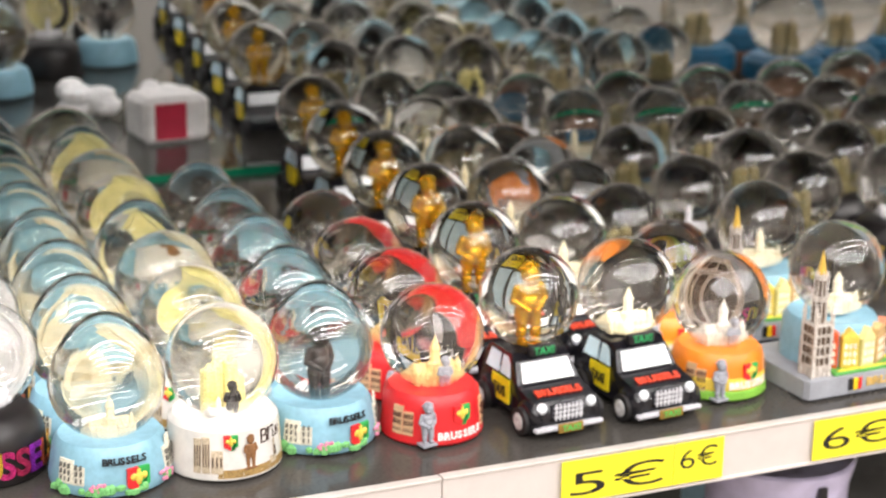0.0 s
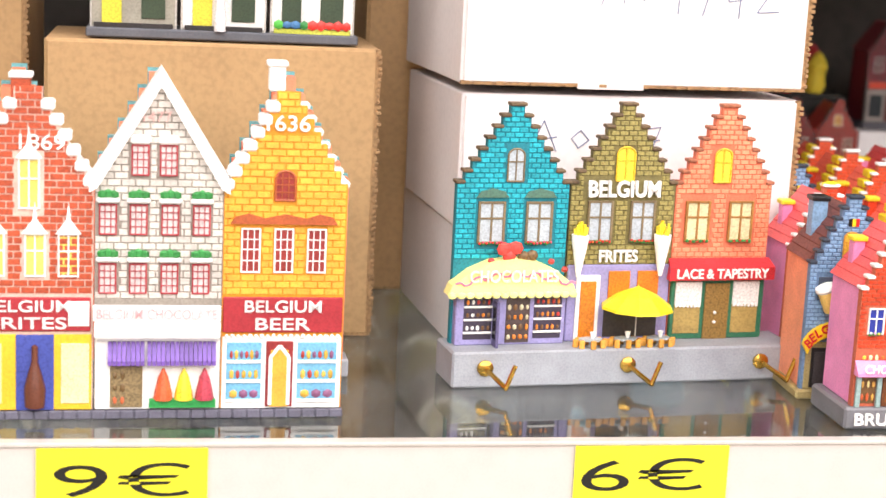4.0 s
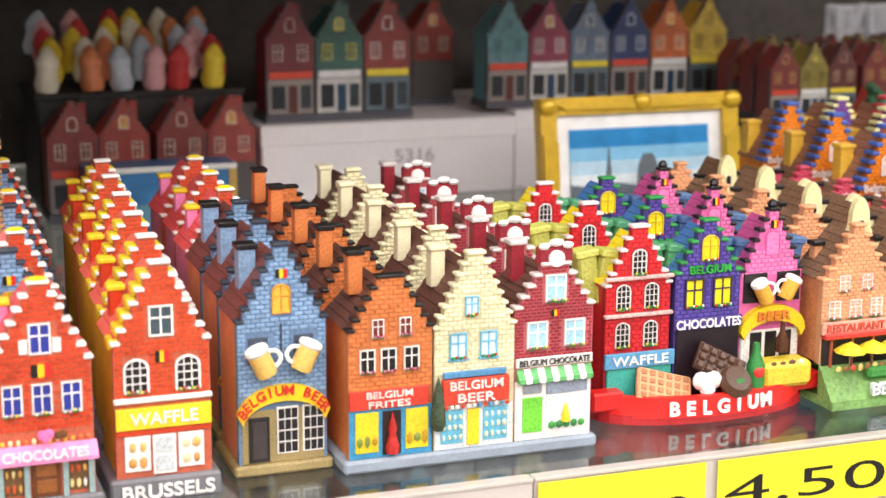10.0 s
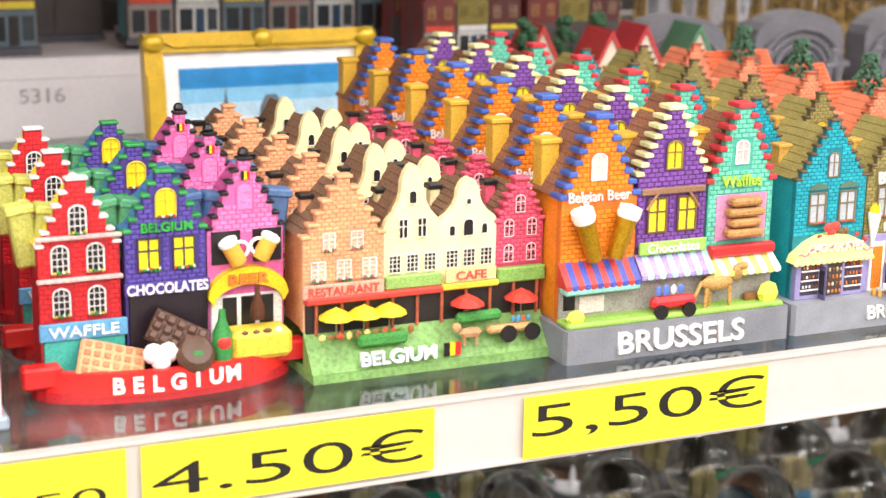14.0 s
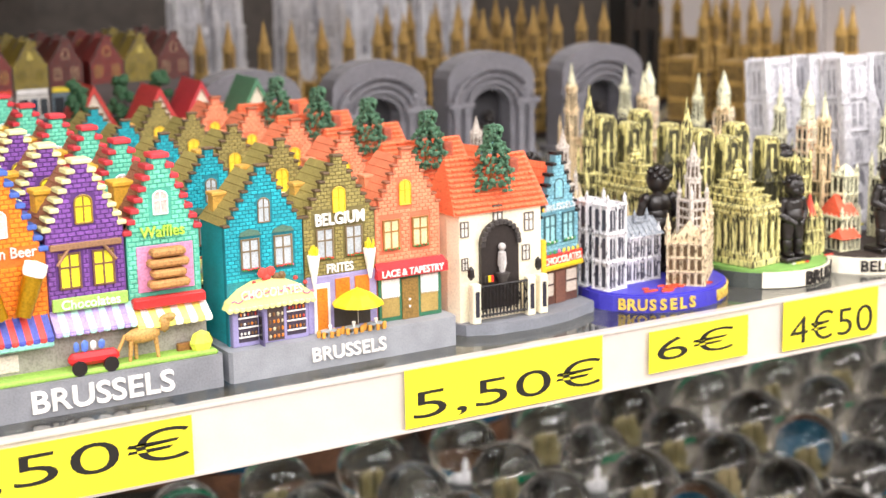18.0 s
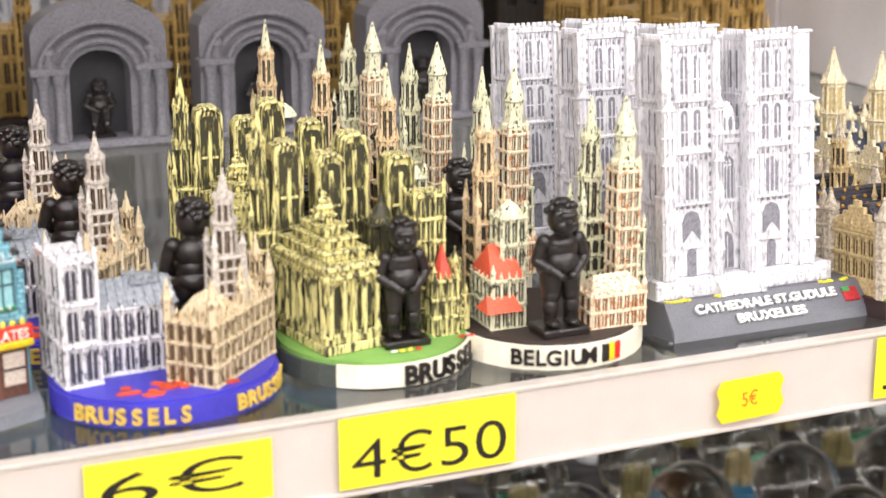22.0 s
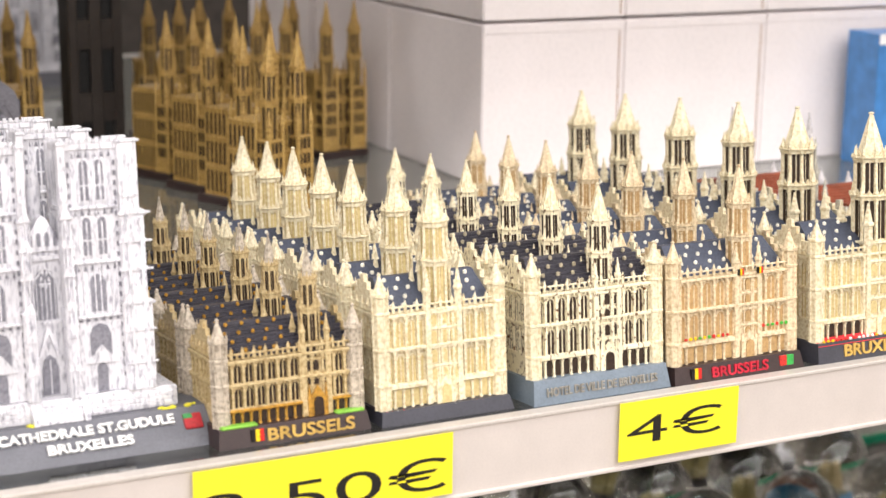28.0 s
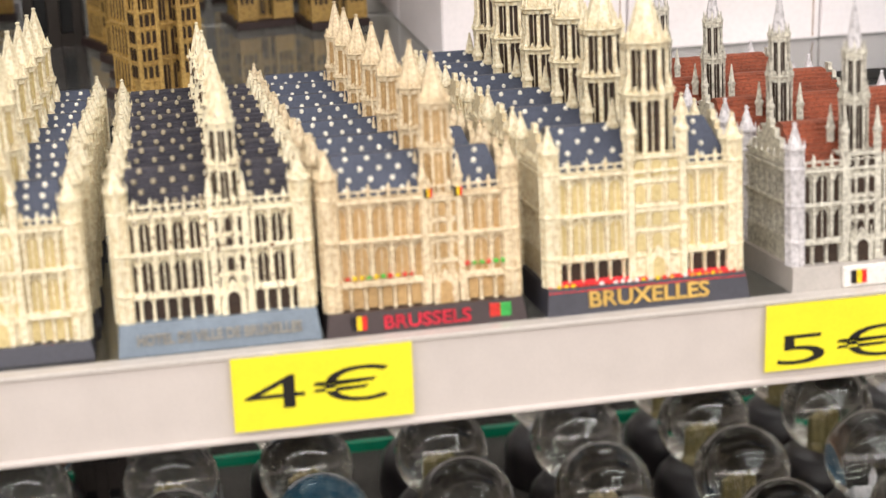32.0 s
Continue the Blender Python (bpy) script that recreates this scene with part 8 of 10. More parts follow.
def base_green():
    t = thing("landmark_group_model", "resin landmarks with black statue, green top, cream ribbon base", "figurine", "green-based landmark models")
    part("base", Geo().slab(oval(40, 42, 40, 40), 0, 9), surface("dark_green_grey_base", "4d5350", 0.5, 0, 0.2, 0.1, 0.2), t)
    part("grass_top", Geo().slab(oval(40, 42, 38.8, 38.8), 9, 11), resin("6f9c4c", 0.6, 0.12), t)
    rib = [(40 + 41 * math.cos(q), 42 + 41 * math.sin(q)) for q in np.linspace(radians(-130), radians(-8), 23)]
    ri = [(40 + 39.6 * math.cos(q), 42 + 39.6 * math.sin(q)) for q in np.linspace(radians(-8), radians(-130), 23)]
    r = part("ribbon", Geo().slab(rib + ri, 0.6, 9.8), resin("efe6cc", 0.5, 0.1), t)
    curved_words(r, "BRUSSELS", 40, 42, 41, 41, 5.2, -88, -24, 8.2, BLACK, 0.8, 0.04)
    gold = streaked("yellow_green_stone", "e2d994", "46422f", 0.5, 0.48, 0.57, 700, 0.16)
    dk = streaked("yellow_green_recess", "3c3a2a", "8a8450", 0.5, 0.56, 0.62, 700, 0.2)
    # triumphal block
    b = gothic_block(t, "arcade_block", 0, 0, 22, 44, 11, 43, gold, dk, 2, 1, (14, 20, 10))
    part("cornice", Geo().box(-2.6, -2.6, 41, 24.6, 46, 43, 0.5).box(-1.6, -1.6, 43, 23.6, 45, 44.6, 0.4).box(-3.2, -3.2, 44.6, 25.2, 46.6, 47, 0.6), gold, b)
    st = Geo()
    for k in range(4):
        st.box(1 + k * 2.6, 4 + k * 4.2, 47 + k * 4, 21 - k * 2.6, 40 - k * 4.2, 50.6 + k * 4, 0.6)
        st.box(0.2 + k * 2.6, 3.2 + k * 4.2, 50 + k * 4, 21.8 - k * 2.6, 40.8 - k * 4.2, 51 + k * 4, 0.3)
    part("attic", st, gold, b)
    g = Geo().lathe([(5, 60.6), (4.6, 62), (3.4, 63), (4.2, 65), (2.6, 66.4), (3, 68), (1.2, 69.4), (1.5, 70.4), (0, 72)], 11, 22, 9)
    part("rooftop_sculpture", g, gold, b, smooth=True)
    for k, (za, zb) in enumerate(((11, 15), (15, 19))):
        part("plinth_course", Geo().box(-3 + k, -3 + k, za, 24 - k, 45, zb, 0.5), gold, b)
    g = Geo()
    for k in range(8):
        g.lathe([(1.7, 18), (1.2, 21), (1.2, 36), (1.9, 41)], -1.6, 1 + k * 6, 8)
    for px in (0.5, 6.5, 15.5, 21.5):
        g.lathe([(1.7, 18), (1.2, 21), (1.2, 36), (1.9, 41)], px, -1.6, 8)
    part("colonnade", g, gold, b, kind="stuff")
    # bundle of tower blocks: round-cornered slabs with a framed panel on each face
    for cx, cy, z1 in ((13, 68, 88), (29, 62, 83), (42, 70, 89), (59, 61, 80)):
        w, dd = 6.2, 5.2
        prof = [(cx - w, 11), (cx - w, z1 - 5), (cx - w * 0.86, z1 - 1.8), (cx - w * 0.5, z1), (cx + w * 0.5, z1), (cx + w * 0.86, z1 - 1.8), (cx + w, z1 - 5), (cx + w, 11)]
        bl = part("tower_block", Geo().prism(prof, cy - dd, cy + dd), gold, t)
        o, g = Geo(), Geo()
        inner = [(cx + (px - cx) * 0.66, min(pz, z1 - 4) if pz < z1 - 3 else z1 - 4 - (z1 - pz) * 0.6) for px, pz in prof]
        o.prism(inner, cy - dd - 0.3, cy - dd + 0.4)
        o.box(cx - w - 0.3, cy - dd * 0.6, 16, cx - w + 0.3, cy + dd * 0.6, z1 - 8, 0.2)
        part("panel_recess", o, dk, bl, kind="stuff")
        for u in (-1, 1):
            g.rod((cx + u * w * 0.86, cy - dd - 0.3, 11), (cx + u * w * 0.86, cy - dd - 0.3, z1 - 4), 0.9, n=6)
        g.rod((cx - w * 0.86, cy - dd - 0.3, z1 - 4), (cx - w * 0.45, cy - dd - 0.3, z1 - 0.8), 0.9, n=6).rod((cx + w * 0.86, cy - dd - 0.3, z1 - 4), (cx + w * 0.45, cy - dd - 0.3, z1 - 0.8), 0.9, n=6)
        g.rod((cx - w * 0.45, cy - dd - 0.3, z1 - 0.8), (cx + w * 0.45, cy - dd - 0.3, z1 - 0.8), 0.9, n=6)
        g.box(cx - 0.9, cy - dd - 0.8, 20, cx + 0.9, cy - dd, z1 - 7, 0.3)
        for k in range(4):
            g.box(cx - w * 0.6, cy - dd - 0.7, 24 + k * (z1 - 34) / 4, cx + w * 0.6, cy - dd, 25.2 + k * (z1 - 34) / 4, 0.2)
        part("panel_frame", g, gold, bl, kind="stuff")
    gothic_block(t, "belfry", 56, 32, 68, 44, 11, 68, gold, dk, 3, 6)
    gothic_block(t, "gate_tower", 40, 40, 52, 50, 11, 56, dk, dk, 3, 3)
    part("tower_cap", Geo().lathe([(6, 56), (4, 60), (1.4, 64), (0, 70)], 46, 45, 8), dk, t)
    tower(t, 1, 66, 11, 108, 10, gold, dk, None, True)
    part("small_roof", Geo().lathe([(5, 34), (2.4, 41), (0.4, 48)], 66, 29, 6), resin("d84a3a"), t)
    gothic_block(t, "row_house", 61, 25, 71, 34, 11, 34, gold, dk, 4, 3)
    tower(t, 73, 32, 11, 46, 7, gold, dk, None, True)
    part("statue", statuette(46, 22, 11, 51), BRONZE, t, smooth=True)
    goods(t, 36, 11.4, 50, 13, 11, ["f4efe6", "d6322a", "f2d64b"], 4, 1, "flowers", 3, 1.2)
    goods(t, 68, 11.4, 76, 13, 18, ["d6322a"], 2, 1, "flowers", 3, 1.2)
    return t


def base_cream():
    t = thing("landmark_group_model", "resin landmarks with black statue, cream BELGIUM base", "figurine", "cream-based landmark models")
    part("base", Geo().slab(oval(38, 39, 41, 39), 0, 10), resin("efe6cc", 0.5, 0.1), t)
    part("ground_top", Geo().slab(oval(38, 39, 39.4, 37.4), 10, 11.5), surface("dark_ground", "3a302c", 0.6, 0, 0.2, 0.1, 0.3), t)
    curved_words(t, "BELGIUM", 38, 39, 41, 39, 5.4, -132, -90, 6.6, BLACK, 0.8)
    f = part("flag", Geo().box(-4.5, -0.8, -3.6, -1.5, 0.3, 3.6).moved(Matrix.Translation((48.5, 1.4, 5.4)) @ Matrix.Rotation(radians(15), 4, "Z")), BLACK, t)
    part("stripe", Geo().box(-1.5, -0.8, -3.6, 1.5, 0.3, 3.6).moved(Matrix.Translation((48.5, 1.4, 5.4)) @ Matrix.Rotation(radians(15), 4, "Z")), resin("f2c21b"), f)
    part("stripe", Geo().box(1.5, -0.8, -3.6, 4.5, 0.3, 3.6).moved(Matrix.Translation((48.5, 1.4, 5.4)) @ Matrix.Rotation(radians(15), 4, "Z")), resin("d2241f"), f)
    pale = streaked("pale_green_stone", "e6e4c4", "4e5444", 0.5, 0.55, 0.62, 800, 0.4)
    ornge = streaked("orange_stone", "e8dcc0", "c88656", 0.5, 0.53, 0.62, 800, 0.6)
    dk = resin("34322a")
    redr = resin("e0563c", 0.5, 0.25)
    gothic_block(t, "church_side", 8, 28, 22, 48, 11, 32, pale, dk, 4, 2)
    part("red_roof", hip_roof(7, 27, 22, 49, 32, 45, 3), redr, t)
    part("red_roof", hip_roof(3, 22, 19, 34, 20, 26, 2), redr, t)
    gothic_block(t, "bell_tower", 15, 34, 25, 44, 11, 56, pale, dk, 3, 4)
    part("tower_cap", Geo().lathe([(7, 56), (4, 60), (0, 63)], 20, 39, 8), pale, t)
    tower(t, 16, 54, 11, 106, 12, streaked("orange_green_stone", "e0c8a0", "7a6448", 0.5, 0.54, 0.62, 850, 0.45), dk, pale, True)
    tower(t, 61, 46, 11, 102, 12, pale, dk, None, True)
    gothic_block(t, "brick_hall", 46, 13, 70, 28, 11, 25, ornge, resin("7a4a30"), 7, 2)
    part("hall_roof", hip_roof(45, 12, 71, 29, 25, 32, 5), ornge, t)
    gothic_block(t, "belfry", 62, 22, 71, 31, 26, 74, ornge, dk, 3, 6)
    gothic_block(t, "row_house", 66, 24, 75, 36, 11, 48, pale, dk, 3, 4)
    part("red_roof", Geo().prism([(64, 46), (76, 46), (72, 58), (68, 58)], 26, 38), redr, t)
    part("belfry_spire", Geo().lathe([(6.2, 76), (6.2, 78), (4.6, 79), (4.4, 88), (5.2, 89), (0.6, 104), (0, 105)], 66.5, 26.5, 8), pale, t)
    part("statue", statuette(32, 15, 11.5, 55), BRONZE, t, smooth=True)
    return t


bb, bg, bc = base_blue(), base_green(), base_cream()
place(bb, 1.1700, 0.0110, 0)
place(bg, 1.2620, 0.0165, 0)
place(bc, 1.3395, 0.0100, 0)
copy_thing(bb, pose(1.1420, 0.0930, 0, 0, 0, 4))
copy_lean(bb, pose(1.1340, 0.1750, 0, 0, 0, 6))
copy_thing(bg, pose(1.2480, 0.1030, 0, 0, 0, -4))
for k in range(1, 4):
    (copy_thing if k < 2 else copy_lean)(bc, pose(1.3360 - 0.004 * k, 0.0100 + 0.080 * k, 0, 0, 0, 5))

# ---- cartons, racks and models behind the front rows ----
def carton(label, w, d, h, mat, tape=True, lid=True):
    """A mailing carton, front lower-left corner at the origin; sizes in millimetres."""
    t = thing("cardboard_box", label, "box", "stacked cartons")
    part("body", Geo().box(0, 1.5, 0, w, d, h, 0.8), mat, t)
    part("front_flap", Geo().box(1.5, -0.6, 1.5, w - 2.5, 1.5, h - 1.0, 0.5), mat, t)
    rng = random.Random(int(w + h))
    g = Geo()
    for a, b, c, e in ((0, 0, w, 1.6), (w - 2.6, 1.6, w, h)):
        g.box(a, -0.2, b, c, 2.5, e, 0.2)
    n = int(h / 3)
    for k in range(n):
        z = 2 + (h - 4) * k / n
        g.box(w - 1.2, -rng.uniform(0.2, 1.6), z, w + rng.uniform(0.2, 1.6), 3, z + h / n * 0.6, 0.2)
    n = int(w / 6)
    for k in range(n):
        x = w * k / n
        g.box(x, -rng.uniform(0.2, 1.2), -0.1, x + w / n * 0.7, 2, rng.uniform(1.0, 2.0), 0.15)
    part("torn_edge", g, FLUTE, t, "torn brown fluted edge", kind="stuff")
    return t


PEN = surface("blue_grey_pen", "6d7796", 0.6, 0, 0.1, 0.05, 0)
STROKES = {"A": [[(0, 0), (0.5, 1), (0.95, 0.05)], [(0.12, 0.38), (0.95, 0.5)]], "0": [[(0.5, 0.75), (0.2, 0.5), (0.45, 0.2), (0.8, 0.45), (0.5, 0.75)]],
           "4": [[(0.1, 0.9), (0.15, 0.35), (0.7, 0.4)], [(0.65, 0.9), (0.6, -0.1)]], "7": [[(0.0, 0.85), (0.75, 0.95), (0.35, -0.1)], [(0.15, 0.45), (0.75, 0.55)]],
           "2": [[(0.1, 0.7), (0.4, 0.95), (0.65, 0.7), (0.1, 0.1), (1.0, 0.15)]]}


def scrawl(t, word, x, z, h, step, y=-0.8):
    """A code written with a thin pen."""
    g = Geo()
    for k, ch in enumerate(word):
        for line in STROKES[ch]:
            for (a, b), (c, d) in zip(line, line[1:]):
                g.rod((x + (k + a * 0.8) * step, y, z + b * h - k * h * 0.03), (x + (k + c * 0.8) * step, y, z + d * h - k * h * 0.03), 0.32, n=5)
    return part("pen_writing", g, PEN, t, "thin blue-grey pen writing")


TAPE = surface("clear_tape", "e6dedb", 0.15, 0, 0.02, 0.02, 0)
BX = [carton("white cardboard box with brown torn edges in a stack", 189, 130, 64.5, CARDW), carton("white cardboard box with pen code, in a stack", 187, 130, 70, CARDW),
      carton("white cardboard box with pen code and clear tape", 190, 130, 66.5, CARDW), carton("white cardboard box on top of a stack", 186, 130, 70, CARDW)]
for b, (x, y, z, r) in zip(BX, ((0.140, 0.166, 0.0, 4), (0.1385, 0.1535, 0.0660, 4), (0.1365, 0.1500, 0.1410, 4.5), (0.1345, 0.158, 0.2085, 3.5))):
    place(b, x, y, z, r)
scrawl(BX[2], "A04742", 72, 42, 19, 17)
scrawl(BX[1], "A047", 36, 40, 17, 20)
part("tape_strip", Geo().box(62, -0.9, -1, 98, -0.62, 44), TAPE, BX[2])

brown = carton("plain brown cardboard box standing on the glass shelf", 172, 90, 154, CARD)
place(brown, -0.0723, 0.186, 0, 0)
tan = carton("tall brown cardboard box in the shade", 60, 120, 300, CARD)
place(tan, 0.1050, 0.300, 0, 0)
left_box = carton("brown cardboard box at the end of the shelf", 110, 120, 230, CARD)
place(left_box, -0.1950, 0.240, 0, 0)


def flower_row():
    t = thing("souvenir_house", "white resin house row with flower shop and green awnings", "figurine", "large house plaques")
    part("base", Geo().box(0, 0, 0, 140, 34, 5, 0.8), resin("55565c", 0.5, 0.2), t)
    tones = [("cbb9a0", "6a6a62", "d8c84a"), ("8a2a34", "e8e4e0", "4a8a6a"), ("efe9df", "2f7d3a", "c8cc4a")]
    for k, (wall, trim, sillc) in enumerate(tones):
        x = 2 + k * 46
        house(t, x, 44, 5, 62, 92, 4, 28, resin(wall, 0.5, 0.2), resin("b8b0a8"), steps=5, plateau=6, holes=[], bw=5, bh=2.4, brick_from=44)
        panel(t, "cornice", x - 0.5, 38, x + 44.5, 41, 3.5, resin(sillc), 2.0)
        for j in range(3):
            window(t, x + 9 + j * 13, 50, 8.5, 13, 4, resin(trim), resin("2a2c28"), "cross", ["2f7d3a", "d6322a"] if k != 0 else None)
        panel(t, "shopfront", x + 1, 6, x + 43, 30, 4, resin("ece7df" if k else "8e887a", 0.5, 0.2), 1.0)
        for j in range(2):
            panel(t, "door" if j == 0 else "shop_window", x + 6 + j * 20, 6 + j * 4, x + 16 + j * 22, 25, 3, resin("d8c83a" if j == 0 and k < 2 else "33402e", 0.4), 0.9)
        panel(t, "front_step", x + 2, 5, x + 42, 7.5, 3, resin(sillc if k == 2 else "2a2626"), 1.5)
    lettering("FLOWER SHOP", 4.2, resin("d22a3a"), t, (116, 2.8, 33), width=36, deep=0.8, bold=0.03)
    for k in range(8):
        g = Geo()
        g.box(50 + k * 5, 0.5, 33, 54.6 + k * 5, 3, 38, 0.3)
        part("awning_panel", g, resin("3f8f6c" if k % 2 == 0 else "eeeae4"), t)
    part("statue", Geo().lathe([(3, 5), (3, 12), (2.2, 20), (4, 28), (2, 34), (0.5, 36)], 68, 0, 10).ball(68, 0, 39, 3.4), resin("e8e2e6"), t, smooth=True)
    part("garland", Geo().ball(64, -2, 30, 2.4).ball(68, -3, 28.5, 2.6).ball(72, -2, 30, 2.4), resin("d6322a", 0.4), t, smooth=True)
    goods(t, 96, 8, 136, 12, 1, ["2f7d3a", "4aa83c", "d6322a", "3a6a9a"], 9, 1, "plants", 4, 1.6)
    return t


place(flower_row(), -0.052, 0.192, 0.155)


def rack_back():
    """A key rack turned with its coral back to the shop."""
    t = thing("souvenir_house", "coral-backed key rack of three gabled houses, seen from behind", "figurine", "large house plaques")
    cor = resin("f07a58", 0.5, 0.12)
    part("base", Geo().box(0, 0, 0, 190, 16, 9, 0.8), resin("8a8d92", 0.5, 0.12), t)
    for k in range(3):
        x = 3 + 62 * k
        part("gable", Geo().prism(stepped(x, 60, 9, 98, 146, 6, 6), 1, 12), cor, t)
        part("front_paint", Geo().prism(stepped(x - 0.8, 61.6, 9, 99, 147.5, 6, 7), 12, 16), resin("5a9aa0"), t, "teal painted front edge")
    for x in (30, 95, 176):
        part("brass_hook", Geo().rod((x, 0, 44), (x, -9, 44), 2.2, n=10).rod((x, -9, 44), (x, -11, 52), 1.6), BRASS, t)
    return t


place(rack_back(), -0.1105, 0.098, 0, 1.5)

# white platforms with dark house rows and a gilt picture
for x0, w, h, lab in ((0.572, 216, 62, "white cardboard box with printed number, used as platform"), (0.790, 206, 66, "white cardboard box used as a display platform")):
    b = thing("display_box", lab, "box", "display platforms")
    part("body", Geo().box(0, 0, 0, w, 150, h, 1.0), CARDW, b)
    part("lid_edge", Geo().box(-0.8, -0.8, h - 16, w + 0.8, 150.8, h + 0.6, 0.8), CARDW, b)
    if h == 62:
        lettering("5316", 11, surface("faded_grey_print", "b5adab", 0.7, 0, 0.1, 0.05, 0), b, (128, -1.0, 34), width=34, deep=0.15)
    place(b, x0, 0.652, 0, -0.5)


def far_row(tones, label, trims):
    t = thing("souvenir_house", label, "figurine", "dark house rows")
    n = len(tones)
    w = 44
    part("base", Geo().box(-1, -3, 0, n * w + 1, 40, 7, 0.8), resin("4c4a50", 0.5, 0.15), t)
    for k, code in enumerate(tones):
        x = k * w
        wall = resin(code, 0.5, 0.35)
        house(t, x + 0.5, w - 1, 7, 72, 104, 0, 38, wall, resin("4a4240"), steps=6, plateau=6, holes=[], bw=5, bh=2.4, brick_from=44)
        for j, cx in enumerate((11, 33)):
            window(t, x + cx, 60, 9, 14, 0, resin(trims[k]), resin("2a2624"), "cross")
        window(t, x + 22, 84, 8, 11, 0, resin(trims[k]), resin("e8d070" if k % 2 else "2a2624"), "arch")
        panel(t, "sign_board", x + 3, 38, x + w - 3, 44, -0.2, resin(("d6452f", "e8e4e0", "f0cf3a")[k % 3]), 2.0)
        panel(t, "shopfront", x + 2, 7.2, x + w - 2, 37, 0, resin(("8a7f78", "c9c4bd", "5b6a72")[k % 3], 0.5, 0.3), 1.0)
        panel(t, "shop_window", x + 5, 12, x + 17, 32, -1.0, resin("33373a", 0.2), 0.6)
        panel(t, "door", x + 20, 8, x + 28, 32, -1.0, resin(("5a2a24", "203a52", "2a2420")[k % 3], 0.4), 0.6)
        panel(t, "shop_window", x + 31, 12, x + 40, 32, -1.0, resin("41464a", 0.2), 0.6)
        chimney(t, x + 34, 26, 84, 100, wall, resin("2a2624"), 7)
    return t


ra = far_row(["7d2730", "3b6a5f", "9c3a36"], "dark red and teal resin house row on white box", ["c8b8b4", "e2c94f", "e8e0da"])
rb = far_row(["5f9299", "9a3a52", "6a7f98"], "teal, crimson and blue resin house row on white box", ["4a6a70", "e8e0da", "dcd6d0"])
rc = far_row(["28406f", "d8662c", "e2b83c"], "navy, orange and yellow resin house row on white box", ["cfd6e2", "f2e0b8", "6a4a2a"])
place(ra, 0.5800, 0.668, 0.0627, 0, 0, 0.93)
place(rb, 0.7700, 0.668, 0.0668, 0, 0, 0.86)
place(rc, 0.8840, 0.668, 0.0668, 0, 0, 0.86)
rd = far_row(["8a2c26", "a8392e"], "dark red resin house pair in the shade", ["d8c8b4", "d8c8b4"])
place(rd, 0.402, 0.630, 0.0, 0, 0, 0.88)
for x, y, z in ((0.485, 0.632, 0.0), (0.690, 0.740, 0.0627)):
    copy_lean(rd, pose(x, y, z))

# coloured shapes standing for house roofs, heaped on an added dark box
rng = random.Random(14)
roof_support = thing("wire_bin", "added dark box under shapes standing for coloured house roofs", "bin")
part("body", Geo().box(0, 0, 0, 162, 100, 88, 1.5), surface("dark_plastic", "26231f", 0.5, 0, 0.2, 0.1, 0.1), roof_support)
part("rim", Geo().box(-2, -2, 86, 164, 102, 91, 1.0), surface("dark_plastic", "26231f"), roof_support)
place(roof_support, 0.402, 0.680, 0)
for k in range(30):
    f = thing("small_figurine", "small painted resin figurine heaped in a bin", "figurine", "binned figurines")
    part("body", Geo().lathe([(8, 0), (10, 6), (8, 16), (9.5, 24), (4, 33), (0, 36)], n=10), resin(("efe2c4", "f0c83a", "c23a3a", "e0a0a0", "b8c0c8", "d87a50")[(k * 5 + k // 6) % 6], 0.5, 0.5), f, smooth=True)
    place(f, 0.416 + 0.0255 * (k % 6) + rng.uniform(-.006, .006), 0.690 + 0.016 * (k // 6), 0.0912 + 0.006 * (k // 6), rng.uniform(0, 90), rng.uniform(-10, 10))
flat = thing("printed_box", "flat blue printed gift box on the shelf", "box", "printed gift boxes")
part("body", Geo().box(0, 0, 0, 112, 34, 46, 0.8), resin("2f6a9c", 0.35, 0.35, 0.2), flat)
part("white_border", Geo().box(0, -0.7, 42, 112, 0, 46), resin("d8d4cc", 0.4, 0.1), flat)
part("printed_ground", Geo().box(6, -0.7, 4, 70, 0, 18), resin("4a7a8c", 0.4, 0.4), flat)
part("gold_edge", Geo().box(106, -0.8, 0, 112, 0, 42), resin("b08a3c", 0.4, 0.3), flat)
place(flat, 0.424, 0.586, 0, 0)


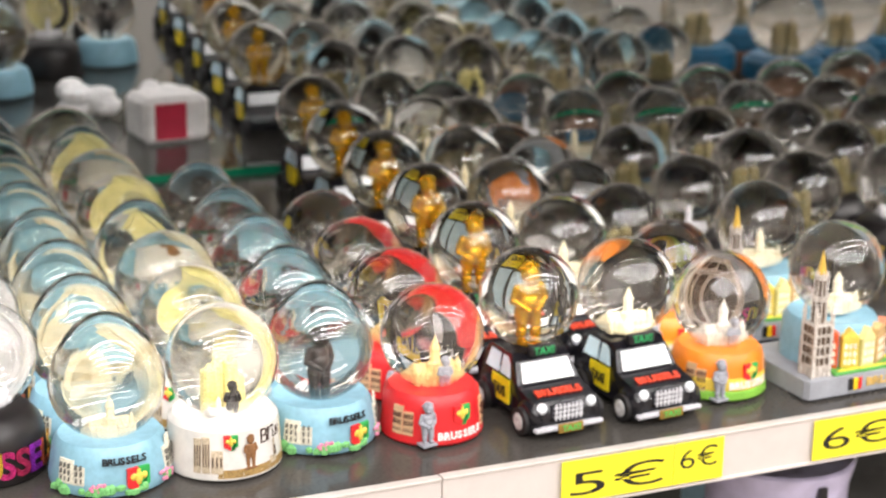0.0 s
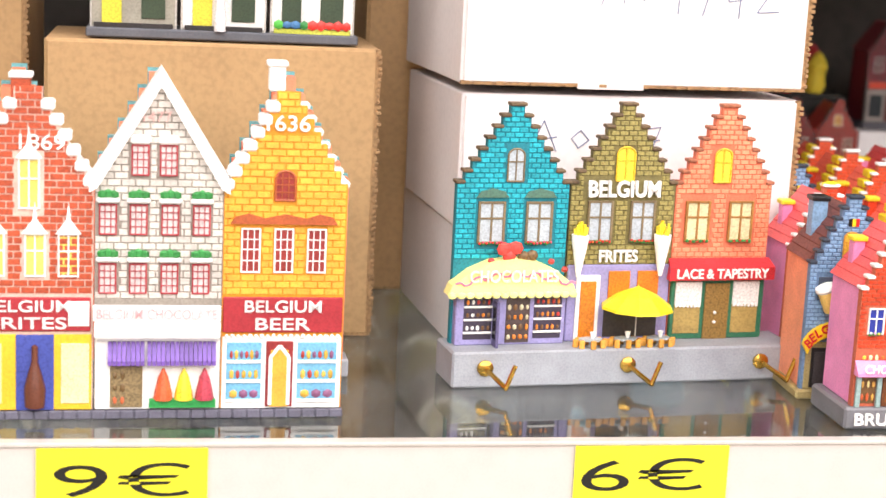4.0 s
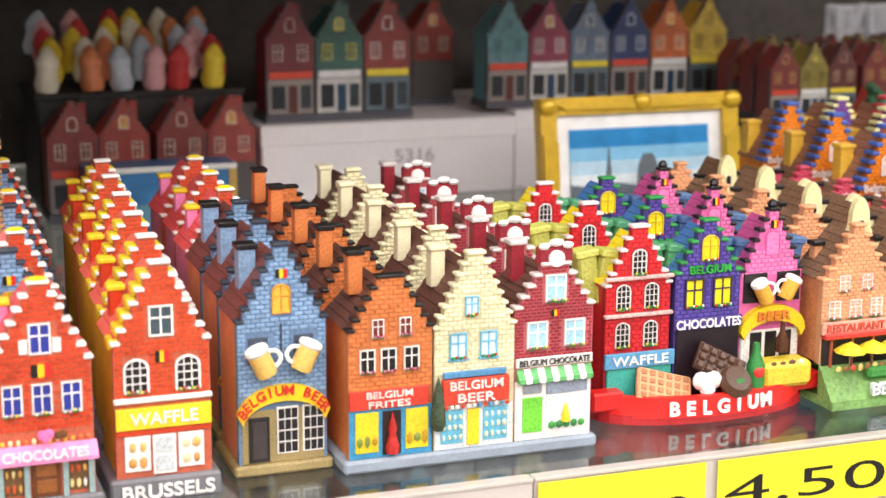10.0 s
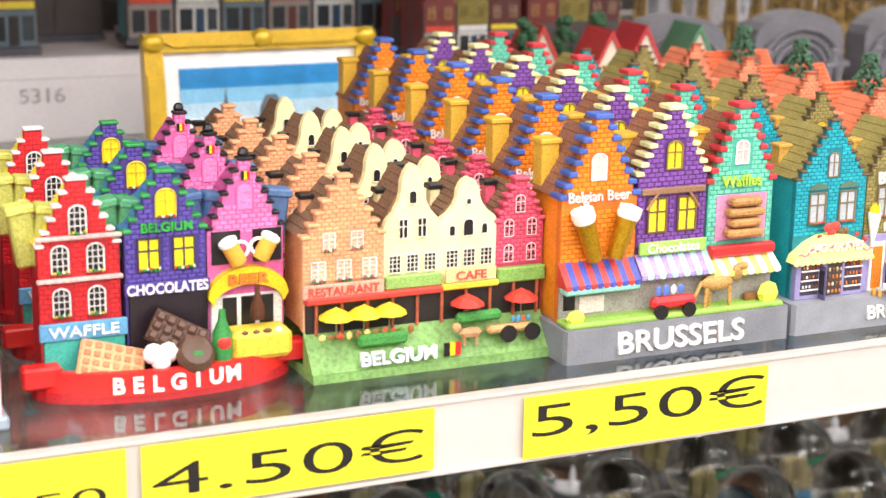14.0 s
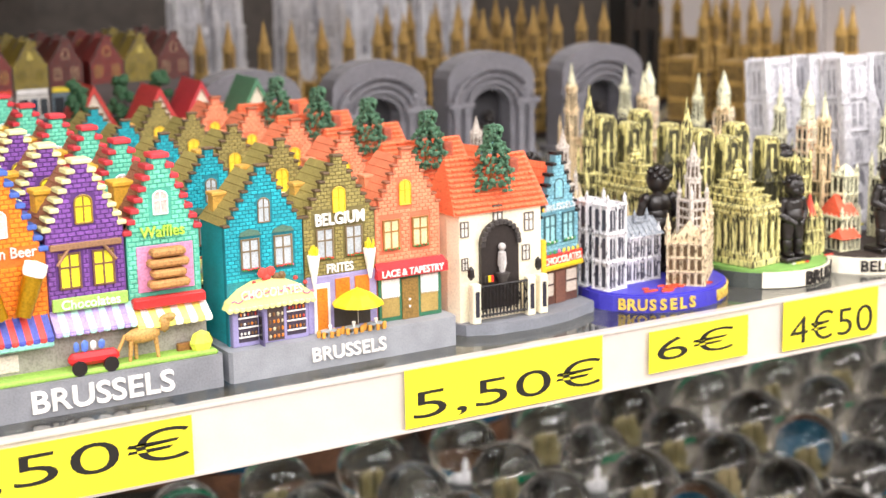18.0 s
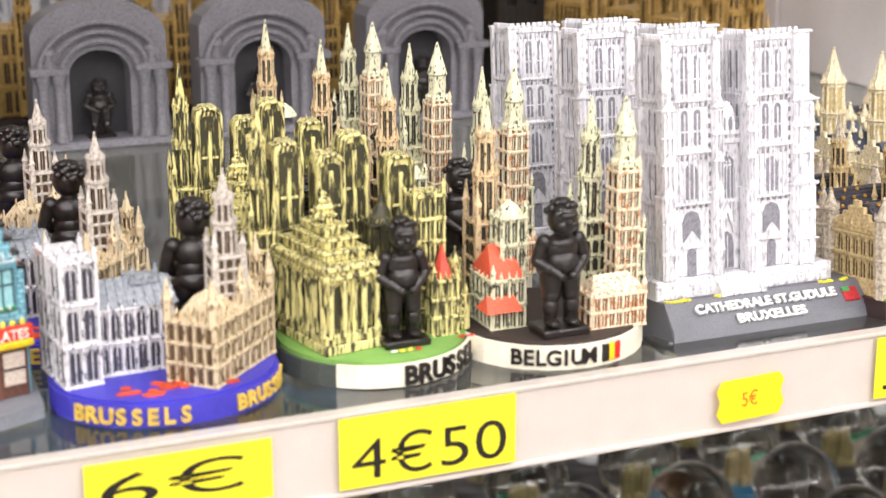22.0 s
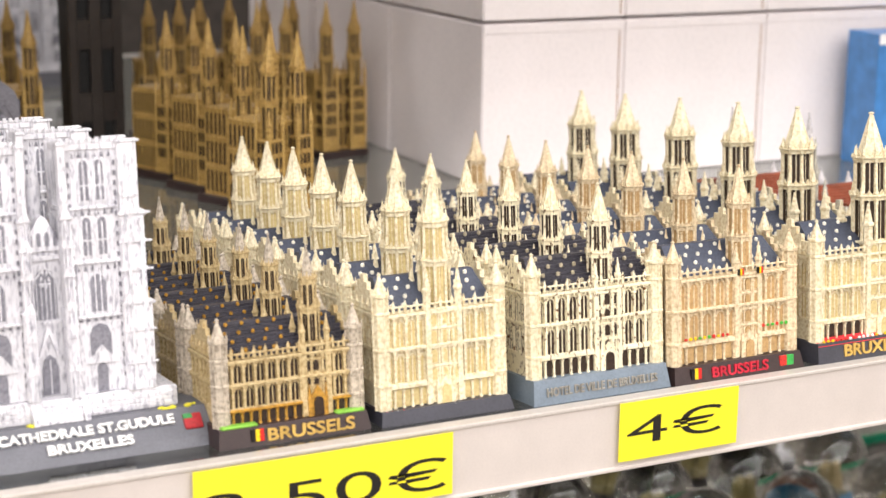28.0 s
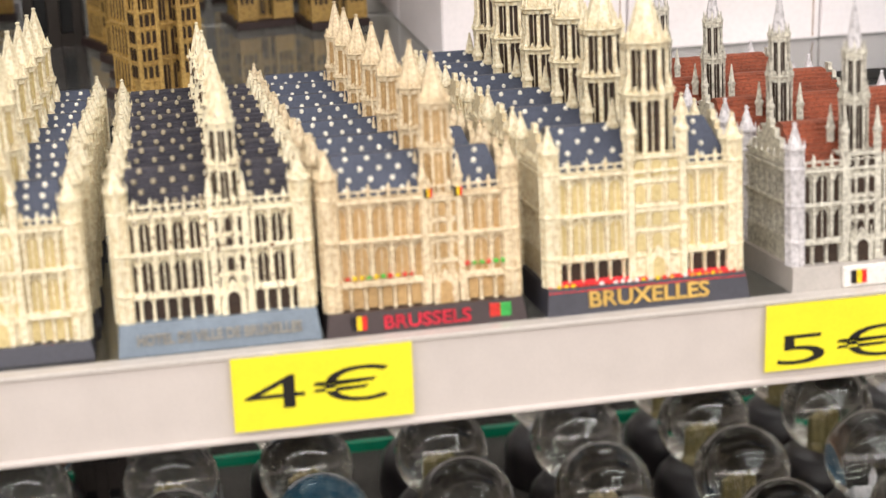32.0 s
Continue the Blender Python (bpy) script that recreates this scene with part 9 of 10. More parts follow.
def gilt_picture():
    t = thing("picture_frame", "gilt picture frame with white mat and blue townscape", "picture frame")
    yel = surface("gilt_yellow_frame", "e3b92f", 0.3, 0.25, 0.25, 0.1, 0.3)
    w, h, f = 164, 98, 13
    for poly in ([(0, 0), (w, 0), (w - f, f), (f, f)], [(f, h - f), (w - f, h - f), (w, h), (0, h)], [(0, 0), (f, f), (f, h - f), (0, h)], [(w - f, f), (w, 0), (w, h), (w - f, h - f)]):
        bar = part("frame_bar", Geo().prism(poly, -4, 8), yel, t)
        cx, cz = sum(p[0] for p in poly) / 4, sum(p[1] for p in poly) / 4
        part("carved_rib", Geo().prism([(cx + (px - cx) * 0.9, cz + (pz - cz) * 0.45) for px, pz in poly], -7.5, -4), yel, bar)
    for cx, cz in ((6, 6), (w - 6, 6), (6, h - 6), (w - 6, h - 6), (w / 2, h - 5)):
        part("corner_leaf", Geo().ball(cx, -6, cz, 8, 4, 6.5, 12), yel, t, smooth=True)
    part("mat_board", Geo().box(f - 1, 1, f - 1, w - f + 1, 4, h - f + 1), resin("f1efee", 0.6, 0.03), t)
    pic = part("picture", Geo().box(24, 0.4, 22, w - 24, 1.2, h - 24), surface("sky_blue_print", "2f8fd0", 0.25, 0, 0.1, 0.15, 0), t)
    part("pale_sky", Geo().box(24, 0.0, 22, w - 24, 0.5, 60), resin("7cbce4", 0.3), pic)
    part("hazy_sky", Geo().box(24, -0.2, 22, w - 24, 0.5, 50), resin("b4d8ee", 0.3), pic)
    part("pale_horizon", Geo().box(24, -0.4, 22, w - 24, 0.5, 40), resin("dfeaf0", 0.3), pic)
    part("town_silhouette", Geo().prism([(24, 22), (w - 24, 22), (w - 24, 30), (120, 31), (98, 30), (96, 46), (92, 54), (84, 54), (80, 46), (78, 31), (58, 34), (56, 60), (52, 34), (40, 31), (24, 33)], -1.0, -0.4), resin("59626a"), pic)
    return t


place(gilt_picture(), 0.738, 0.474, 0.001, 0, -8)

# dark crate with more house rows further along
crate = thing("display_box", "dark crate used as a display platform", "box", "display platforms")
part("body", Geo().box(0, 0, 0, 190, 120, 62, 1.0), surface("dark_plastic", "26231f"), crate)
place(crate, 0.958, 0.525, 0)
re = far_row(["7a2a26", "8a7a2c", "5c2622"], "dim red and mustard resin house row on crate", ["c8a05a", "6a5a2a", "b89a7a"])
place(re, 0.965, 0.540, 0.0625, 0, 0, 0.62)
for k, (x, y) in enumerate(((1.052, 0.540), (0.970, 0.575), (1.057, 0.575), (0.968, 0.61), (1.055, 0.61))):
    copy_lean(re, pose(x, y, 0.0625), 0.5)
rng = random.Random(21)
for k in range(3):
    tr = thing("toy_tree", "small dark-green resin tree on the shelf", "figurine", "toy trees")
    part("trunk", Geo().rod((0, 0, 0), (0, 0, 60), 3, 1.6), resin("4a3426", 0.6), tr)
    g = Geo()
    for j in range(90):
        h = rng.uniform(0, 1)
        a, r = rng.uniform(0, 6.28), 22 * (1 - h * 0.8) * rng.uniform(0.4, 1)
        g.ball(r * math.cos(a), r * math.sin(a), 34 + 66 * h, rng.uniform(2.5, 5), None, rng.uniform(2, 4), 6)
    part("crown", g, resin("345a3c", 0.7, 0.5), tr, kind="stuff")
    place(tr, 1.02 + 0.036 * k, 0.475 + 0.012 * (k % 3), 0)

# small red and green roofed houses beside the arches
for k, (x, y, code, rf) in enumerate(((1.045, 0.43, "d8c8b0", "c23a3a"), (1.085, 0.45, "e0d0b8", "b8343c"), (1.125, 0.44, "cdbfa8", "4a7a5a"), (1.01, 0.47, "d0c4b0", "b83a34"))):
    t = thing("souvenir_house", "small resin house with steep coloured roof", "figurine", "steep-roofed houses")
    part("front_wall", Geo().prism([(0, 4), (40, 4), (40, 58), (20, 94), (0, 58)], 0, 34), resin(code, 0.5, 0.3), t)
    part("roof", Geo().add([(-2, -2, 56), (20, -2, 97), (42, -2, 56), (-2, 36, 56), (20, 36, 97), (42, 36, 56), (0, -2, 53), (20, -2, 92), (40, -2, 53), (0, 36, 53), (20, 36, 92), (40, 36, 53)],
                           [(0, 1, 4, 3), (1, 2, 5, 4), (6, 9, 10, 7), (7, 10, 11, 8), (0, 6, 7, 1), (1, 7, 8, 2), (3, 4, 10, 9), (4, 5, 11, 10), (0, 3, 9, 6), (2, 8, 11, 5)]), resin(rf, 0.55, 0.35), t)
    part("base", Geo().box(-2, -3, 0, 42, 36, 5, 0.6), resin("5a585c"), t)
    for cx in (11, 29):
        window(t, cx, 42, 8, 12, 0, resin("efe9df"), resin("2c2c30"), "cross")
    place(t, x, y, 0)


def arch_model():
    t = thing("arch_model", "grey resin triumphal arch with dark statue in niche", "figurine", "grey arches")
    gr = antique("weathered_grey", "7c7a80", "504f54")
    part("base", Geo().box(-3, -6, 0, 78, 34, 6, 1), gr, t)
    ring = [(37 + 17 * math.cos(q), 50 + 17 * math.sin(q)) for q in np.linspace(0, math.pi, 13)]
    part("front_wall", Geo().prism([(0, 6)] + [(20, 6), (20, 50)] + ring[::-1] + [(54, 50), (54, 6), (75, 6), (75, 76)] + [(37.5 + 37.5 * math.cos(q), 76 + 24 * math.sin(q)) for q in np.linspace(0.1, math.pi - 0.1, 11)] + [(0, 76)], 0, 26), gr, t)
    # the shade inside the niche is put into this dark back
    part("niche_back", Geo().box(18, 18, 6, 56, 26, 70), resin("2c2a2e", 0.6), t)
    for q0, r, d in ((0, 21, 3), (0, 27, 2), (0, 34, 4)):
        g = Geo()
        pts = [(37 + r * math.cos(q), 52 + r * math.sin(q)) for q in np.linspace(0.05, math.pi - 0.05, 17)]
        for (a, b), (c, e) in zip(pts, pts[1:]):
            g.rod((a, -d, b), (c, -d, e), 1.7, n=6)
        part("arch_moulding", g, gr, t)
    for x in (5, 14, 61, 70):
        part("column", Geo().lathe([(4.2, 6), (4.2, 10), (3, 12), (2.7, 44), (4, 48), (4.4, 52)], x, -3, 12), gr, t, smooth=True)
    for x in (-2, 56):
        part("entablature", Geo().box(x, -7, 52, x + 21, 4, 57, 0.6), gr, t)
    for x in (9, 66):
        part("finial", Geo().lathe([(4, 57), (3, 62), (4.5, 66), (1, 74), (0, 76)], x, -2, 10), gr, t, smooth=True)
    part("statue", statuette(37, 6, 6, 40), BRONZE, t)
    return t


ar = arch_model()
place(ar, 1.243, 0.510, 0)
ar.scale = (1.16, 1.0, 0.95)
for x in (1.128, 1.352, 1.469):
    copy_thing(ar, pose(x, 0.510, 0))


def ochre_church():
    t = thing("church_model", "ochre gold resin church with tall twin towers", "figurine", "ochre churches")
    och = antique("dull_ochre", "c2a05c", "6a4c22")
    part("base", Geo().box(0, 0, 0, 44, 48, 6, 0.8), DKB, t)
    gothic_block(t, "nave", 6, 10, 38, 44, 6, 66, och, BROWN, 5, 3)
    for cx in (9, 35):
        tower(t, cx, 9, 6, 124, 12, och, BROWN)
    return t


oc = ochre_church()
place(oc, 1.672, 0.560, 0, 24)
for x, y, rz in ((1.684, 0.500, 24), (1.690, 0.445, 24), (1.688, 0.390, 24), (1.55, 0.60, 0), (1.495, 0.60, 0), (1.44, 0.60, 0), (1.385, 0.60, 0), (1.33, 0.60, 0), (1.275, 0.60, 0),
                 (1.56, 0.72, 0), (1.51, 0.73, 0), (1.46, 0.72, 0), (1.41, 0.73, 0), (1.70, 0.72, 0), (1.75, 0.74, 0), (1.80, 0.72, 0), (1.22, 0.60, 0), (1.17, 0.62, 0), (1.76, 0.62, 10), (1.81, 0.60, 10)):
    copy_lean(oc, pose(x, y, 0, 0, 0, rz), 0.3)
for x, y in ((1.37, 0.86), (1.26, 0.88), (1.55, 1.05), (1.66, 1.08)):
    copy_lean(cath, pose(x, y, 0, 0, 0, 4), 0.3)

# tall white carton stacks at the far end
EDGES = (1.8750, 1.9960, 2.1270, 2.2560, 2.3900, 2.5200, 2.6500)
for k, (a, b) in enumerate(zip(EDGES, EDGES[1:])):
    for j, (z0, z1) in enumerate(((0, 0.119), (0.1205, 0.240), (0.2415, 0.332))):
        c = thing("cardboard_box", "plain white cardboard carton in a tall stack", "box", "white carton stacks")
        w, h = (b - a) * 1000 - 1.5, (z1 - z0) * 1000 - 0.6
        part("body", Geo().box(0, 0, 0, w, 160, h, 1.2), CARDW, c)
        part("top_flap", Geo().box(0.6, -0.7, h - 7, w - 0.6, 0.2, h - 0.6, 0.2), CARDW, c)
        part("side_seam", Geo().box(w - 5, -0.5, 2, w - 4.4, 0.2, h - 8), FLUTE, c)
        place(c, a + 0.0004, 0.4560 + 0.002 * ((k * 7 + j * 3) % 3), z0, 0)
        if k == 0:
            for n, y in enumerate((0.620, 0.784)):
                copy_thing(c, pose(a + 0.0004 - 0.003 * n, y, z0))


def blue_box():
    t = thing("printed_box", "blue printed gift box with church picture", "box", "printed gift boxes")
    part("body", Geo().box(0, 0, 0, 150, 40, 105, 0.8), resin("3f78b8", 0.3, 0.1, 0.2), t)
    part("printed_church", Geo().prism([(60, 4), (60, 60), (66, 72), (70, 92), (74, 72), (80, 60), (80, 40), (110, 40), (110, 4)], -0.6, 0), resin("c9b48c", 0.4, 0.4), t)
    part("printed_ground", Geo().box(0, -0.8, 0, 150, 0, 14), resin("6a7f5a", 0.4, 0.4), t)
    part("white_border", Geo().box(0, -0.9, 97, 150, 0, 105), resin("eceae8", 0.4, 0.05), t)
    return t


place(blue_box(), 2.195, 0.405, 0, -3)
# ---- lower shelf: snow globes and taxis ----
GLASS = glass("globe_glass", "f3f1ea", 1.25, 0.0, 1.0)
CRYST = resin("4a4743", 0.4, 0.25)


def shell(g, r0, r1, a0, a1, z0, z1, n=8, out=0.5):
    """A thin curved patch on a tapering round base, from angle a0 to a1 (degrees, -90 faces the shop)."""
    vs, fs = [], []
    for k in range(n + 1):
        q = radians(a0 + (a1 - a0) * k / n)
        for r, z in ((r0 + out, z0), (r1 + out, z1)):
            vs.append((r * math.cos(q), r * math.sin(q), z))
        for r, z in ((r0 - 0.6, z0), (r1 - 0.6, z1)):
            vs.append((r * math.cos(q), r * math.sin(q), z))
    for k in range(n):
        a, b = 4 * k, 4 * k + 4
        fs += [(a, b, b + 1, a + 1), (a + 1, b + 1, b + 3, a + 3), (a + 2, a, a + 0, b + 0)[:0] or (a, a + 2, b + 2, b)]
    fs += [(0, 1, 3, 2), (4 * n, 4 * n + 2, 4 * n + 3, 4 * n + 1)]
    return g.add(vs, fs)


def mini_hall(s=1.0, n=3, z=0.0):
    """A town hall a few centimetres high."""
    g = Geo().box(-17 * s, -6 * s, z, 17 * s, 8 * s, z + 13 * s, 0.3)
    for k in range(9):
        g.box((-16.5 + k * 4) * s, -7 * s, z, (-15.3 + k * 4) * s, -5.8 * s, z + 14.5 * s)
    for zz in (5, 10):
        g.box(-17.4 * s, -7.2 * s, z + zz * s, 17.4 * s, -5.5 * s, z + (zz + 0.8) * s)
    g.add([(-16 * s, -5 * s, z + 13 * s), (16 * s, -5 * s, z + 13 * s), (16 * s, 7 * s, z + 13 * s), (-16 * s, 7 * s, z + 13 * s), (-14 * s, 1 * s, z + 19 * s), (14 * s, 1 * s, z + 19 * s)], [(0, 1, 5, 4), (2, 3, 4, 5), (3, 0, 4), (1, 2, 5)])
    for x, h, r in ((0, 36, 4.2), (-15, 22, 2.4), (15, 22, 2.4), (-8, 18, 1.5), (8, 18, 1.5)):
        g.lathe([(r * s, z), (r * s, z + h * 0.5 * s), (r * 1.15 * s, z + h * 0.52 * s), (r * 0.75 * s, z + h * 0.56 * s), (r * 0.7 * s, z + h * 0.74 * s), (r * 0.85 * s, z + h * 0.76 * s), (0, z + h * s)], x * s, -3 * s, 8)
    return g


def mini_cluster(z=0.0, s=0.92):
    g = Geo()
    for x, y, w, h in ((-9, 2, 5, 40), (-3, 4, 4.5, 42), (6, 0, 4.6, 44), (12, 3, 4, 30), (0, -6, 4, 18), (-12, -5, 5, 16), (9, -8, 5, 15)):
        g.box(x - w, y - 3.4, z, x + w, y + 3.4, z + h * 0.9, 1.2).lathe([(w * 0.7, z + h * 0.88), (0.3, z + h)], x, y, 6)
        for k in range(3):
            g.box(x - w * 0.8 + k * w * 0.6, y - 4, z + 3, x - w * 0.5 + k * w * 0.6, y - 3.3, z + h * 0.8)
    return g.moved(Matrix.Translation((0, 0, z)) @ Matrix.Scale(s, 4) @ Matrix.Translation((0, 0, -z)))


def ball(t, zc, r=33.0, egg=1.0):
    """The water-filled glass, with the small bubble that gathers at its crown."""
    prof = []
    for k in range(19):
        q = math.pi * k / 18
        c = -math.cos(q)
        prof.append((r * math.sin(q) * (1 - 0.10 * (egg - 1) / 0.18 * max(0, c) if egg > 1 else 1) if 0 < k < 18 else 0, zc + r * c * (egg if c > 0 else 1)))
    b = part("glass_ball", Geo().lathe(prof, n=32), GLASS, t, "clear water-filled glass", smooth=True)
    b.visible_shadow = False
    a = part("air_bubble", Geo().lathe([(0, zc + r * egg - 4.2), (5, zc + r * egg - 3.4), (7.5, zc + r * egg - 2.4), (5, zc + r * egg - 1.6), (0, zc + r * egg - 1.3)], n=16), glass("trapped_air", "ffffff", 1.0), b, smooth=True)
    a.visible_shadow = False
    return b


def snow(t, zc, r=33.0, depth=0.93, mat=None):
    """The white floor of the scene inside the glass."""
    z = zc - r * depth
    q = math.sqrt(1 - depth * depth) * r * 0.985
    return part("snow_bed", Geo().lathe([(q * 0.55, z - r * (1 - depth) * 0.8), (q, z), (q * 0.6, z + 0.8), (0, z + 1.2)], n=20), mat or CRYST, t, smooth=True), z + 0.6


def emblem(t, a, z, r, s=1.0):
    """A round-footed red and green shield with a golden bird shape."""
    m = Matrix.Translation((r * math.cos(radians(a)), r * math.sin(radians(a)), z)) @ Matrix.Rotation(radians(a + 90), 4, "Z")
    for x0, x1, code in ((-7 * s, 0, "d6282a"), (0, 7 * s, "2f9a48")):
        e = part("shield", Geo().prism([(x0, 7 * s), (x0, -4 * s), (x0 / 2 + x1 / 2 if x0 == 0 else x1, -8 * s), (x1 if x0 else x0, -8 * s), (x1, -4 * s if x0 == 0 else -8 * s), (x1, 7 * s)], -0.9, 0.9).moved(m), resin(code, 0.35), t)
    part("gold_relief", Geo().ball(0, -1, 0.5 * s, 2.2 * s, 0.9, 4.5 * s, 10).ball(-3.2 * s, -1, 1.5 * s, 2.2 * s, 0.8, 2.4 * s, 8).ball(3.2 * s, -1, 1.5 * s, 2.2 * s, 0.8, 2.4 * s, 8).ball(0, -1, 5 * s, 1.4 * s, 0.8, 1.4 * s, 8).moved(m), resin("e2c04a", 0.35), t, smooth=True)


def round_words(t, words, r, z, a0, a1, h, mat, deep=0.7, bold=0.02):
    curved_words(t, words, 0, 0, r, r, z, a0, a1, h, mat, deep, bold)


def globe_egg(inner="hall"):
    t = thing("snow_globe", "egg-shaped snow globe on light-blue townscape base", "snow globe", "light-blue egg globes")
    part("base", Geo().lathe([(35, 0), (36, 2), (36, 6), (34, 18), (32.4, 24.5), (29.5, 28), (25, 28)], n=36), surface("pale_blue_glaze", "86b3c4", 0.35, 0, 0.1, 0.12, 0.2, 300, 60), t, smooth=True)
    g = Geo()
    rng = random.Random(4)
    for k in range(34):
        q = radians(rng.uniform(-175, 0))
        g.ball(36 * math.cos(q), 36 * math.sin(q), rng.uniform(2, 6), rng.uniform(2, 4.5), rng.uniform(2, 3), rng.uniform(1.5, 4), 6)
    part("grass_relief", g, resin("6fb56a", 0.5, 0.35), t, smooth=True)
    g = Geo()
    for k in range(26):
        q = radians(rng.choice((-128, -120, -60, -52, -44)) + rng.uniform(-4, 4))
        g.ball(37.3 * math.cos(q), 37.3 * math.sin(q), rng.uniform(3, 9), 1.3, None, None, 6)
    part("pink_flowers", g, resin("ee8aa8", 0.45), t)
    g = Geo()
    for a0, a1, zt in ((-52, -44, 26), (-44, -34, 33), (-34, -24, 25), (-168, -150, 26), (-150, -138, 22)):
        shell(g, 35.6, 33.6, a0, a1, 7, zt * 0.8, 4, 0.8)
    w = part("facade_relief", g, resin("d8d2bc", 0.5, 0.3), t, kind="stuff")
    g = Geo()
    for a0 in (-50, -47, -42, -38.5, -32, -28, -165, -160, -155, -147, -142):
        for zz in (8.5, 12.5, 16.5):
            shell(g, 36.0, 35.4, a0, a0 + 1.6, zz, zz + 2.5, 1, 0.7)
    part("facade_windows", g, resin("5c5a52"), w, kind="stuff")
    shell_g = Geo()
    shell(shell_g, 36.6, 35.6, -24, -8, 3, 8, 5, 1.2)
    part("red_path", shell_g, resin("d0442c"), t)
    round_words(t, "BRUSSELS", 34.4, 21.5, -118, -80, 4.4, BLACK, 0.9, 0.02)
    emblem(t, -88, 10, 36.2, 1.0)
    zc = 58
    b = ball(t, zc, 34, 1.24)
    if inner == "hall":
        bed, z = snow(b, zc, 33, 0.93, resin("37342d", 0.5, 0.3))
        part("town_hall_inside", mini_hall(0.66, 3, z), resin("c4b896", 0.45, 0.3), b)
    else:
        bed, z = snow(b, zc, 33, 0.92, BLACK)
        part("statue", statuette(0, 0, z, 40), BRONZE, b, smooth=True)
    return t


def globe_printed():
    t = thing("snow_globe", "snow globe on white printed base with town pictures", "snow globe", "white printed globes")
    part("base", Geo().lathe([(34, 0), (35, 1), (35, 3), (33.8, 16), (33, 30), (30, 33), (26, 33)], n=36), resin("d3cec6", 0.2, 0.05), t, smooth=True)
    g, d, y = Geo(), Geo(), Geo()
    for a0, a1, z1 in ((-150, -142, 26), (-141, -133, 27), (-132, -120, 19), (-68, -60, 13), (-61, -57, 19)):
        shell(g, 34.8, 33.6, a0, a1, 5, z1, 4, 0.15)
        for k in range(3):
            shell(d, 34.6, 33.9, a0 + 1 + k * (a1 - a0) / 3, a0 + 1 + (k + 0.45) * (a1 - a0) / 3, 9, z1 - 4, 2, 0.3)
    part("printed_buildings", g, resin("b7a68c", 0.3, 0.4), t)
    part("printed_shadows", d, resin("5a4c40", 0.3, 0.3), t, kind="stuff")
    shell(y, 34.8, 33.2, -40, -8, 5, 28, 8, 0.1)
    part("printed_sky", y, resin("c9ba94", 0.3, 0.3), t)
    y = Geo()
    shell(y, 35, 34.6, -125, -10, 2, 7, 16, 0.12)
    part("printed_ground", y, resin("9a7c4a", 0.3, 0.5), t)
    m = Matrix.Translation((34.4 * math.cos(radians(-92)), 34.4 * math.sin(radians(-92)), 6))
    part("statue", statuette(0, 0, 0, 21).moved(m @ Matrix.Diagonal((1, 0.25, 1, 1))), resin("7a5434", 0.3, 0.3), t)
    emblem(t, -112, 24, 33.6, 0.6)
    round_words(t, "Br", 33.4, 24, -74, -64, 9, resin("3a2a20"), 0.3, -0.01)
    round_words(t, "us", 33.4, 22.6, -56.5, -48.5, 5.8, resin("3a2a20"), 0.3, -0.01)
    zc = 64
    b = ball(t, zc, 34)
    bed, z = snow(b, zc, 33, 0.93, resin("38372b", 0.5, 0.3))
    part("tower_group", mini_cluster(z, 0.72), resin("e9dd8c", 0.45, 0.35), b)
    part("white_church", mini_hall(0.42, 3, z).moved(Matrix.Translation((-8, -9, 0))), resin("c9c6c0", 0.4, 0.15), b)
    part("statue", statuette(0, -10, z, 21), BRONZE, b, smooth=True)
    return t


def globe_red(code="cf2226", label="snow globe on red base with emblem and BRUSSELS lettering", group="red-based globes", lower=None):
    t = thing("snow_globe", label, "snow globe", group)
    part("base", Geo().lathe([(32, 0), (33, 1.5), (32.2, 7), (31, 21), (30, 28), (27, 31), (24, 31)], n=36), resin(code, 0.35, 0.12), t, smooth=True)
    if lower:
        part("green_foot", Geo().lathe([(32.4, 0), (33.8, 1.5), (33.4, 6), (32, 7.2)], n=36), resin("7ab83c", 0.4, 0.2), t, smooth=True)
        part("yellow_band", Geo().lathe([(32.4, 7), (32.8, 8), (32.2, 15), (31.4, 15.4)], n=36), resin("f4c84a", 0.4, 0.2), t, smooth=True)
    emblem(t, -88, 19, 31.4, 0.85)
    round_words(t, "BRUSSELS", 32.6, 6.6 if not lower else 11, -114, -62, 5.0, resin("f4efe8"), 0.9, 0.03)
    m = Matrix.Translation((34 * math.cos(radians(-128)), 34 * math.sin(radians(-128)), 1.5))
    part("statue", statuette(0, 0, 0, 28).moved(m), resin("8a8c94", 0.4, 0.2), t)
    g, d = Geo(), Geo()
    for a0, a1, zt in ((-172, -158, 24), (-157, -145, 21), (-52, -40, 24), (-39, -27, 20)):
        shell(g, 32, 30.6, a0, a1, 6, zt, 4, 0.8)
        for k in range(4):
            for zz in (8, 12.5, 17):
                shell(d, 32, 31.2, a0 + 1 + k * 3, a0 + 2.6 + k * 3, zz, zz + 2.8, 1, 1.0)
    w = part("facade_relief", g, resin("cda27a", 0.5, 0.3), t, kind="stuff")
    part("facade_windows", d, resin("5a3a2c"), w, kind="stuff")
    zc = 62
    b = ball(t, zc)
    bed, z = snow(b, zc)
    part("town_hall_inside", mini_hall(0.85, 3, z), resin("dcb878", 0.45, 0.35) if not lower else resin("cfc8bc", 0.45, 0.35), b)
    part("statue", statuette(1, -11, z, 21), resin("8a8c94", 0.4, 0.2), b)
    return t


